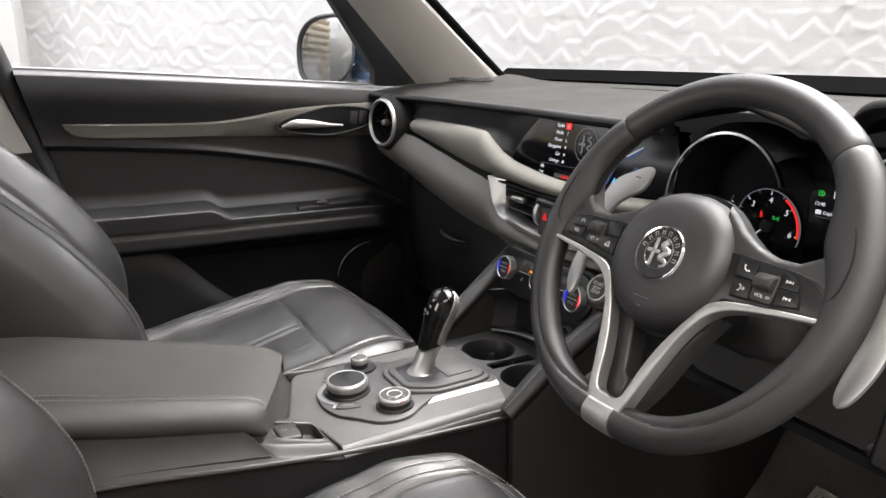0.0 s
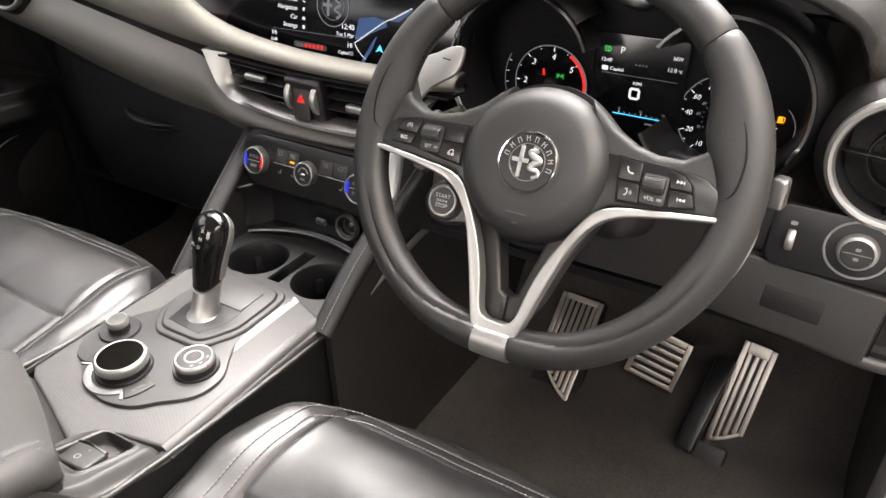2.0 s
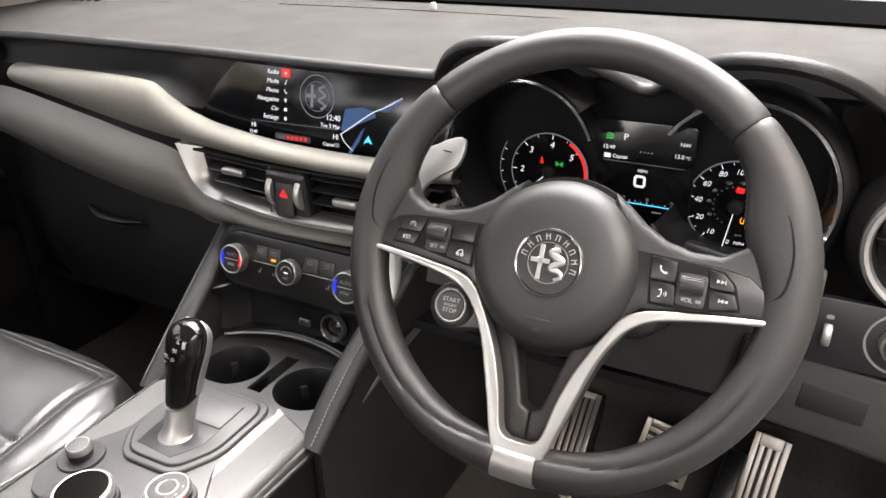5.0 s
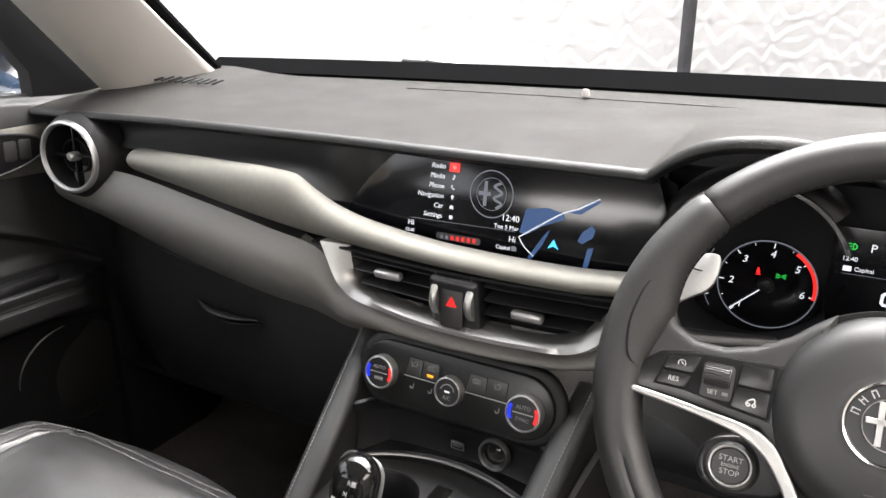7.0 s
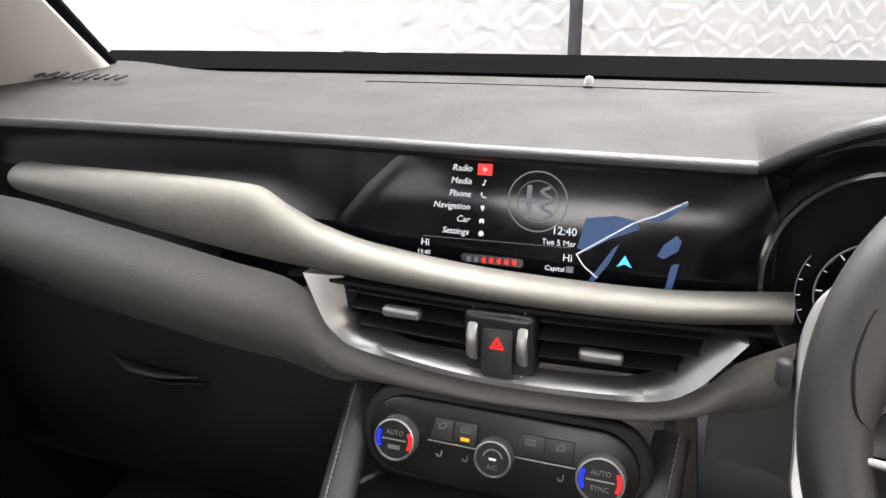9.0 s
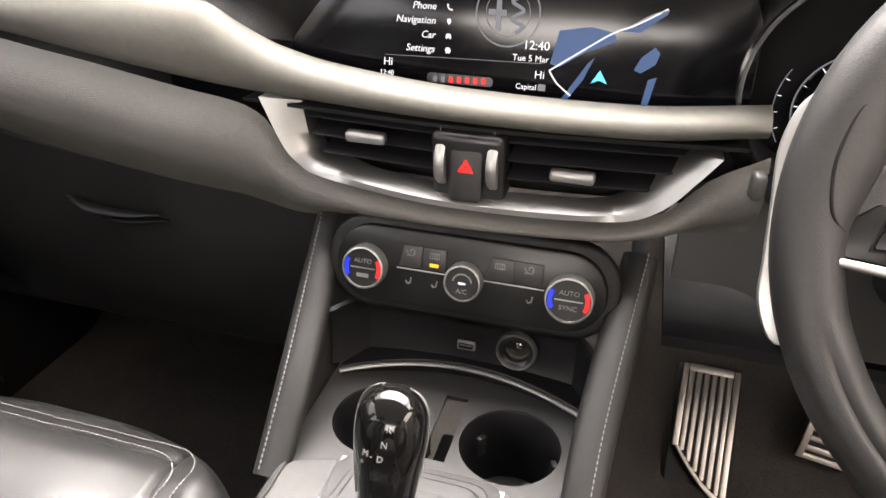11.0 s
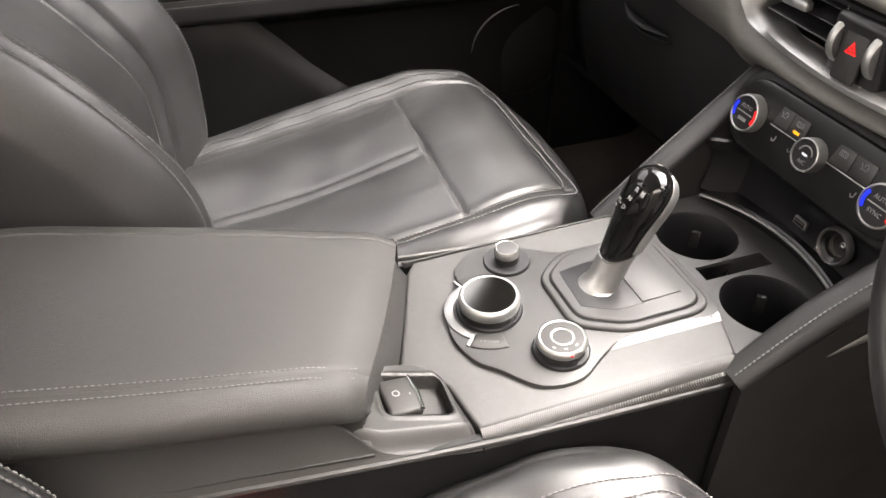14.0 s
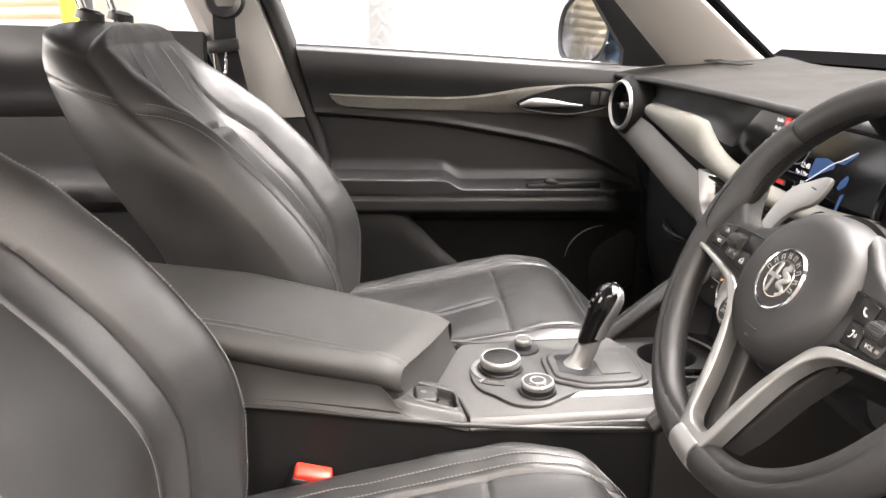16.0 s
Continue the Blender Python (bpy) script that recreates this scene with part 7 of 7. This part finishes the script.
def back_loops():
    loops = []
    ws = np.linspace(0.03, 1, 40)
    for s in np.linspace(0, 1, 90):
        lp = [back_at(u, s)[0] for u in np.linspace(-1, 1, 141)]
        lp += [flank_at(1, s, w) for w in ws]
        n = back_at(0, s)[1]
        b = spine(BC, s)
        for u in np.linspace(0.8, -0.8, 9):
            q = Vector(b) + n * 0.008 * abs(u) ** 3
            lp.append(Vector((SX + back_half(s) * 0.93 * u, q.y, q.z)))
        lp += [flank_at(-1, s, w) for w in ws[::-1]]
        loops.append(lp)
    last = loops[-1]
    c = sum(last, Vector()) / len(last)
    for g in (0.08, 0.16, 0.26, 0.38, 0.5, 0.62, 0.75, 0.88, 0.97):
        loops.append([c + (p - c) * math.cos(g * 1.57) ** 0.7 + Vector((0, -0.004, 0.032)) * math.sin(g * 1.57) for p in last])
    return loops


back = part("backrest", loft(back_loops()), LEATHER, seat, "black leather backrest", angle=80)
for sgn in (-1, 1):
    for off in (-0.024, 0.024):
        run = [back_at(sgn * min(0.995, front_seam(s) + off), s) for s in np.linspace(0.06, 0.83, 40)]
        stitches("stitching", [p + n * 0.0012 for p, n in run], back, 0.005, 0.0008)
        run = [flank_at(sgn, SHOULDER + off * 0.45, w) + Vector((sgn * 0.0008, 0, 0)) for w in np.linspace(0.05, 0.85, 14)]
        stitches("stitching", run, back, 0.005, 0.0007)
    run = [back_at(sgn * 0.345, s)[0] + back_at(sgn * 0.345, s)[1] * 0.0012 for s in np.linspace(0.10, 0.70, 24)]
    stitches("stitching", run, back, 0.005, 0.0007)
for x in (-0.062, 0.062):
    hp = part("headrest_post", tube([(SX + x, -0.918, 1.245), (SX + x, -0.940, 1.33), (SX + x, -0.945, 1.40)], 0.0065, n=14), CHROME, seat, "chrome headrest post")
    part("post_collar", lathe([(0.0, 0.010), (0.012, 0.010), (0.020, 0.006), (0.022, -0.006), (0.0, -0.006)], 24, pose(SX + x, -0.916, 1.262, -14)), BLACK, hp)
bm = box((0.26, 0.10, 0.17), pose(SX, -0.935, 1.435, -8), 0.045, 6)
part("headrest", bm, LEATHER, seat)


# ---- passenger door ----
door = thing("front_door", (-0.76, -0.3, 0.45), "closed passenger door lined in black leather with silver trim", "door")


def belt(y):
    return interp(y, [(-1.6, 1.245), (-0.70, 1.207), (0.10, 1.152)])


def crease(y):
    """The curved seam that drops towards the dash."""
    return interp(y, [(-0.70, 1.062), (-0.40, 1.040), (-0.20, 1.006), (-0.05, 0.972), (0.03, 0.938), (0.10, 0.895), (0.14, 0.86)])


def arm_base(y):
    return 0.894 - 0.018 * (y + 0.3) - 0.03 * smooth01(0.0, 0.2, y)


def arm_top(y):
    """The armrest's upper edge: higher behind the hand's dip."""
    return arm_base(y) + 0.021 * smooth01(-0.305, -0.350, y)


def door_x(u, z):
    zt, c, a, low = belt(u), crease(u), arm_top(u), arm_base(u)
    x = -0.757
    x += 0.016 * math.exp(-(((z - (zt - 0.045)) / 0.045) ** 2)) + 0.008 * smooth01(zt, zt - 0.012, z)
    x += 0.0045 * math.exp(-(((z - c) / 0.007) ** 2)) - 0.016 * smooth01(c, c - 0.012, z) * smooth01(a - 0.005, a + 0.03, z)
    arm = smooth01(a + 0.008, a - 0.004, z) * smooth01(low - 0.085, low - 0.050, z)
    x += 0.068 * arm * smooth01(0.14, 0.02, u)
    x -= 0.004 * math.exp(-(((z - (low - 0.022)) / 0.004) ** 2)) * arm
    x -= 0.022 * smooth01(low - 0.070, low - 0.100, z)
    return x


def door_z(u, v):
    """Rows that follow the door's own lines, from the beltline (0) to the sill (1)."""
    zt, c, a, low = belt(u), crease(u), arm_top(u), arm_base(u)
    mid = max(a + 0.012, c - 0.016)
    stops = [(0, zt), (0.06, zt - 0.012), (0.30, max(c + 0.016, mid + 0.001)), (0.36, c + 0.004), (0.44, mid - 0.0005), (0.54, a + 0.010), (0.62, a - 0.006), (0.72, low - 0.048), (0.80, low - 0.088), (0.86, low - 0.105), (1, 0.46)]
    zs = [s[1] for s in stops]
    for k in range(1, len(zs)):
        zs[k] = min(zs[k], zs[k - 1] - 0.0005)
    return float(np.interp(v, [s[0] for s in stops], zs))


def door_face(u, v):
    z = door_z(u, v)
    y = u + (0.014 + 0.22 * max(0.0, 1.22 - max(z, 0.85))) * smooth01(-0.42, -0.685, u)
    return (door_x(u, z), y, z)


vs = np.linspace(0, 0.81, 116)
bm = thicken(grid(door_face, np.linspace(-0.685, 0.30, 110), vs), -0.03)
card = part("door_card", bm, DOOR_SKIN, door, "black leather door lining")
# lining below the armrest: the deep recess's shade is put into its material
bm = thicken(grid(door_face, np.linspace(-0.685, 0.30, 60), np.r_[np.linspace(0.81, 0.86, 10), np.linspace(0.87, 1, 10)]), -0.03)
part("lower_card", bm, DARK, door, "lower door lining, the recess's shade put into its black")
for dz in (-0.018, -0.027):
    run = [Vector((door_x(y, arm_base(y) + dz) + 0.0008, y, arm_base(y) + dz)) for y in np.linspace(-0.60, 0.05, 20)]
    stitches("stitching", run, card, 0.005, 0.0005)


def inlay(name, tops, lows, n, lift, mat, parent, label):
    """A strip on the door between an upper and a lower line of (y, z) points."""
    t, b = crom([(0, y, z) for y, z in tops], n), crom([(0, y, z) for y, z in lows], n)
    loops = []
    for p, q in zip(t, b):
        rows = [p + (q - p) * w for w in (0, 0.12, 0.5, 0.88, 1)]
        lp = [Vector((door_x(r[1], r[2]) + lift * (0.35 if k in (0, 4) else 1), r[1], r[2])) for k, r in enumerate(rows)]
        lp += [Vector((door_x(q[1], q[2]) - 0.006, q[1], q[2])), Vector((door_x(p[1], p[2]) - 0.006, p[1], p[2]))]
        loops.append(lp)
    return part(name, loft(loops), mat, parent, label)


strip = inlay("trim_strip", [(-0.600, 1.101), (-0.45, 1.094), (-0.32, 1.091), (-0.24, 1.098), (-0.16, 1.110), (-0.06, 1.116), (0.06, 1.118)], [(-0.594, 1.088), (-0.565, 1.070), (-0.42, 1.061), (-0.28, 1.056), (-0.16, 1.052), (-0.06, 1.046), (0.06, 1.040)], 60, 0.007, BRUSHED, door, "brushed silver trim strip")


def eye_shape(cy, cz, w, h, tilt=0.05, n=40):
    """A long leaf outline in (y, z)."""
    out = []
    for i in range(n):
        a = 2 * math.pi * i / n
        y = w * math.cos(a)
        z = h * math.sin(a) * (1 - 0.35 * (math.cos(a) < 0) * abs(math.cos(a)))
        out.append((cy + y, cz + z + tilt * y))
    return out


def leaf(name, outline, out, depth, mat, parent, label=""):
    m = Matrix(((0, 0, 1, 0), (1, 0, 0, 0), (0, 1, 0, 0), (0, 0, 0, 1)))
    return part(name, plate(outline, depth, Matrix.Translation((out, 0, 0)) @ m, 0.0015), mat, parent, label)


hb = leaf("handle_bowl", eye_shape(-0.070, 1.082, 0.116, 0.030), -0.738, 0.0165, DARK, strip, "black handle bowl")
part("bright_rim", tube([Vector((-0.7215, y, z)) for y, z in eye_shape(-0.070, 1.082, 0.117, 0.031)], 0.0018, n=8, closed=True, up=(1, 0, 0)), GRAPHITE, strip)
part("pull_lever", tube([(-0.720, -0.176, 1.073), (-0.712, -0.150, 1.079), (-0.712, -0.115, 1.078), (-0.716, -0.07, 1.073), (-0.720, -0.035, 1.070)], [0.004, 0.010, 0.009, 0.0045, 0.003], n=12, steps=30, flat=0.7, up=(1, 0, 0)), SATIN, hb, "satin chrome pull lever")
for k in range(2):
    part("lock_key", box((0.006, 0.019, 0.030), pose(-0.7225, -0.008 + 0.022 * k, 1.086, -6), 0.003), PLASTIC, hb)
wsw = part("switch_pod", box((0.022, 0.17, 0.020), pose(-0.700, -0.075, 0.893, 2), 0.006), BLACK, card)
part("window_switch", box((0.018, 0.030, 0.008), pose(-0.690, -0.105, 0.905, -8), 0.003), PLASTIC, wsw)
part("bright_mark", box((0.010, 0.016, 0.002), pose(-0.688, -0.103, 0.9095, -8), 0.0006), SATIN, wsw)

# lower pocket and loudspeaker
def pocket(u, v):
    z = interp(u, [(-0.64, 0.845), (-0.47, 0.842), (-0.42, 0.80), (-0.36, 0.735), (-0.28, 0.66), (-0.20, 0.56), (-0.12, 0.48), (0.0, 0.475)])
    return (-0.735 + 0.015 * smooth01(0, 0.1, v) - 0.002 * v, u, z + (0.47 - z) * v)


part("map_pocket", thicken(grid(pocket, np.linspace(-0.64, -0.05, 50), np.linspace(0, 1, 14)), 0.012), DASH_DARK, door, "black plastic map pocket")
SPK = facing((-0.768, 0.05, 0.690), (1, -0.1, 0.05))
spk = part("loudspeaker", lathe([(0.0, 0.004), (0.06, -0.002), (0.09, -0.004), (0.095, -0.008), (0.10, -0.02)], 48, SPK), DASH_DARK, door, "round black loudspeaker cover")
arc = [SPK @ Vector((0.098 * math.cos(radians(a)), 0.088 * math.sin(radians(a)), 0.010)) for a in np.linspace(95, 175, 14)]
part("bright_arc", tube(arc, [0.0006, 0.0018, 0.0016, 0.0006], n=8, steps=24), DULL_SILVER, spk, "thin silver arc")

# window and its frame
bm = grid(lambda u, v: (-0.795 + 0.17 * v, u, belt(u) - 0.02 + v * (1.58 - belt(u))), np.linspace(-0.72, 0.10, 8), np.linspace(0, 1, 6))
g = part("window", bm, GLAZE, door, "clear side window")
g.visible_shadow = False
part("window_seal", tube([(-0.768, y, belt(y) - 0.002) for y in np.linspace(-0.68, 0.10, 8)], 0.006, n=8, steps=20), RUBBER, door)
part("outer_seal", tube([(-0.812, y, belt(y) - 0.004) for y in np.linspace(-0.70, 0.10, 8)], 0.008, n=8, steps=20), CHROME, door, "bright outer belt moulding")
part("rear_frame", tube([(-0.768, -0.612, 0.5), (-0.768, -0.622, 0.9), (-0.768, -0.662, 1.10), (-0.768, -0.692, 1.22), (-0.755, -0.727, 1.33), (-0.69, -0.80, 1.58)], 0.021, n=10, steps=30), RUBBER, door)
bm = loft([[(x, 0.060, 1.150), (x, 0.20, 1.150), (x, 0.170, 1.20), (x + 0.02, 0.075, 1.32), (x + 0.04, 0.0, 1.40), (x + 0.035, -0.08, 1.385), (x, 0.060, 1.19)] for x in (-0.782, -0.752)])
part("mirror_sail", bm, DARK, door, "black corner panel")
bm = thicken(grid(lambda u, v: (-0.82 - 0.02 * math.sin(v * 3.1), u, belt(u) - 0.02 - v * 0.75), np.linspace(-0.66, 0.35, 20), np.linspace(0, 1, 10)), 0.02)
part("outer_skin", bm, PAINT, door, "blue painted outer panel")

# door mirror
MM = facing((-0.972, 0.020, 1.234), (0.29, -1.0, 0.03)) @ Matrix.Scale(1.20, 4)
mir = thing("door_mirror", MM, "dark blue door mirror with a bright glass", "mirror", local=True)


def mirror_outline(k):
    return [(0.110 * k * math.copysign(abs(math.cos(a)) ** 0.75, math.cos(a)), 0.076 * k * math.copysign(abs(math.sin(a)) ** 0.8, math.sin(a)) + 0.010 * math.cos(a)) for a in np.linspace(0, 2 * math.pi, 48, endpoint=False)]


loops = []
for k, z in ((0.90, 0.000), (0.97, 0.004), (1.0, -0.006), (0.99, -0.03), (0.90, -0.07), (0.70, -0.10), (0.35, -0.115)):
    loops.append([Vector((x, y, z)) for x, y in mirror_outline(k)])
part("housing", loft(loops), PAINT, mir, "dark blue painted shell")
part("bezel", loft([[Vector((x, y, z)) for x, y in mirror_outline(k)] for k, z in ((0.97, 0.004), (0.92, 0.006), (0.86, 0.002), (0.85, -0.01))], caps=False), BLACK, mir)
part("glass", plate(mirror_outline(0.865), 0.002, pose(0, 0, -0.002)), MIRROR, mir, "reflecting mirror glass")
part("foot", tube([(0.08, -0.055, -0.03), (0.12, -0.070, -0.025), (0.155, -0.075, -0.02)], [0.020, 0.022, 0.024], n=14, steps=14), PAINT, mir)

# ---- rear door, behind the pillar ----
rd = thing("rear_door", (-0.77, -1.2, 0.45), "closed rear passenger door lined in black with silver trim", "door")


def rear_face(u, v):
    zt = belt(u) + 0.01
    z = zt + (0.46 - zt) * v
    x = -0.765 + 0.022 * math.exp(-(((z - (zt - 0.05)) / 0.05) ** 2)) - 0.02 * smooth01(1.09, 1.07, z) + 0.055 * math.exp(-abs((z - 0.895) / 0.03) ** 3)
    return (x, u, z)


part("door_card", thicken(grid(rear_face, np.linspace(-1.75, -0.86, 30), np.linspace(0, 1, 70)), 0.03), DOOR_SKIN, rd)
part("trim_strip", box((0.010, 0.78, 0.036), pose(-0.752, -1.32, 1.128, -2), 0.004), BRUSHED, rd, "silver trim strip")
bm = grid(lambda u, v: (-0.80 + 0.16 * v, u, belt(u) - 0.02 + v * (1.58 - belt(u))), np.linspace(-1.7, -0.84, 8), np.linspace(0, 1, 4))
g = part("window", bm, GLAZE, rd, "clear rear side window")
g.visible_shadow = False
part("outer_skin", thicken(grid(lambda u, v: (-0.82, u, 1.2 - v * 0.75), np.linspace(-1.8, -0.85, 8), np.linspace(0, 1, 4)), 0.02), PAINT, rd)

# ---- seat belt on the door pillar ----
sbelt = thing("seat_belt", (-0.74, -0.81, 1.1), "black seat belt with a chrome tongue on the pillar", "seat belt")
part("height_guide", box((0.022, 0.075, 0.10), pose(-0.705, -0.795, 1.355, 0, 0, 0), 0.02, 4), CLOTH, sbelt)
part("loop", lathe([(0.022, -0.006), (0.034, -0.010), (0.042, 0.0), (0.036, 0.010), (0.022, 0.006), (0.022, -0.006)], 36, pose(-0.695, -0.800, 1.300, 0, 90)), BLACK, sbelt, "black guide loop")
bm = loft([[(x, y - 0.023, z), (x, y + 0.023, z), (x - 0.0015, y + 0.023, z), (x - 0.0015, y - 0.023, z)] for x, y, z in ((-0.690, -0.803, 1.285), (-0.695, -0.806, 1.24), (-0.704, -0.808, 1.205), (-0.722, -0.80, 1.13), (-0.722, -0.785, 1.05), (-0.722, -0.765, 0.9), (-0.722, -0.75, 0.55))])
part("webbing", bm, material("belt_webbing", (0.015, 0.015, 0.016), 0.75, grain=0.3, scale=900, kind="weave"), sbelt)
part("tongue_grip", box((0.016, 0.066, 0.026), pose(-0.698, -0.812, 1.206, 6, 0, 0), 0.005), BLACK, sbelt)
tg = [(-0.012, 0.0), (0.012, 0.0), (0.011, -0.040), (0.007, -0.046), (-0.007, -0.046), (-0.011, -0.040)]
tm = Matrix(((0, 0, 1, -0.695), (1, 0, 0, -0.822), (0, 1, 0, 1.196), (0, 0, 0, 1)))
part("tongue", tube([tm @ Vector((x, y, 0)) for x, y in (tg + [tg[0]])], 0.0035, n=8, steps=36), CHROME, sbelt, "chrome buckle tongue")


# ---- driver's seat: as the passenger's, further back ----
copy_thing(seat, pose(0.359, -0.538, 0.419))

# ---- belt buckle beside the driver's seat ----
bk = thing("belt_buckle", (0.135, -0.56, 0.60), "black belt buckle with a red release button", "buckle")
BK = facing((0.138, -0.550, 0.729), (0.35, 0.35, 1.0), (0, 1, 0))
part("body", box((0.026, 0.052, 0.11), BK @ pose(0, 0, -0.058), 0.006, 3), BLACK, bk)
part("release_button", box((0.020, 0.046, 0.014), BK @ pose(0, 0, -0.002), 0.004, 3), RED_PLASTIC, bk, "red release button")

# ---- wipers parked outside the foot of the windscreen ----
for pts, lab in (([(-0.52, 0.515, 1.166), (-0.44, 0.52, 1.175), (-0.36, 0.522, 1.1785), (-0.30, 0.524, 1.175), (-0.22, 0.53, 1.166)], "black wiper blade parked before the passenger"), ([(0.10, 0.52, 1.158), (0.18, 0.52, 1.166), (0.24, 0.52, 1.167), (0.32, 0.52, 1.162), (0.46, 0.515, 1.152)], "black wiper blade parked before the driver")):
    wp2 = thing("windscreen_wiper", pts[0], lab, "wiper", group="windscreen wipers")
    part("blade", tube(pts, [0.003, 0.006, 0.007, 0.006, 0.003], n=8, steps=24, flat=0.6), RUBBER, wp2)
    mid = Vector(pts[2])
    part("bracket", box((0.05, 0.016, 0.008), Matrix.Translation(mid + Vector((0, 0, 0.004))), 0.003), BLACK, wp2)
    part("arm", tube([mid + Vector((0.02, 0.01, 0.002)), mid + Vector((0.12, 0.05, -0.012)), mid + Vector((0.26, 0.09, -0.05))], 0.006, n=8, steps=12), BLACK, wp2)
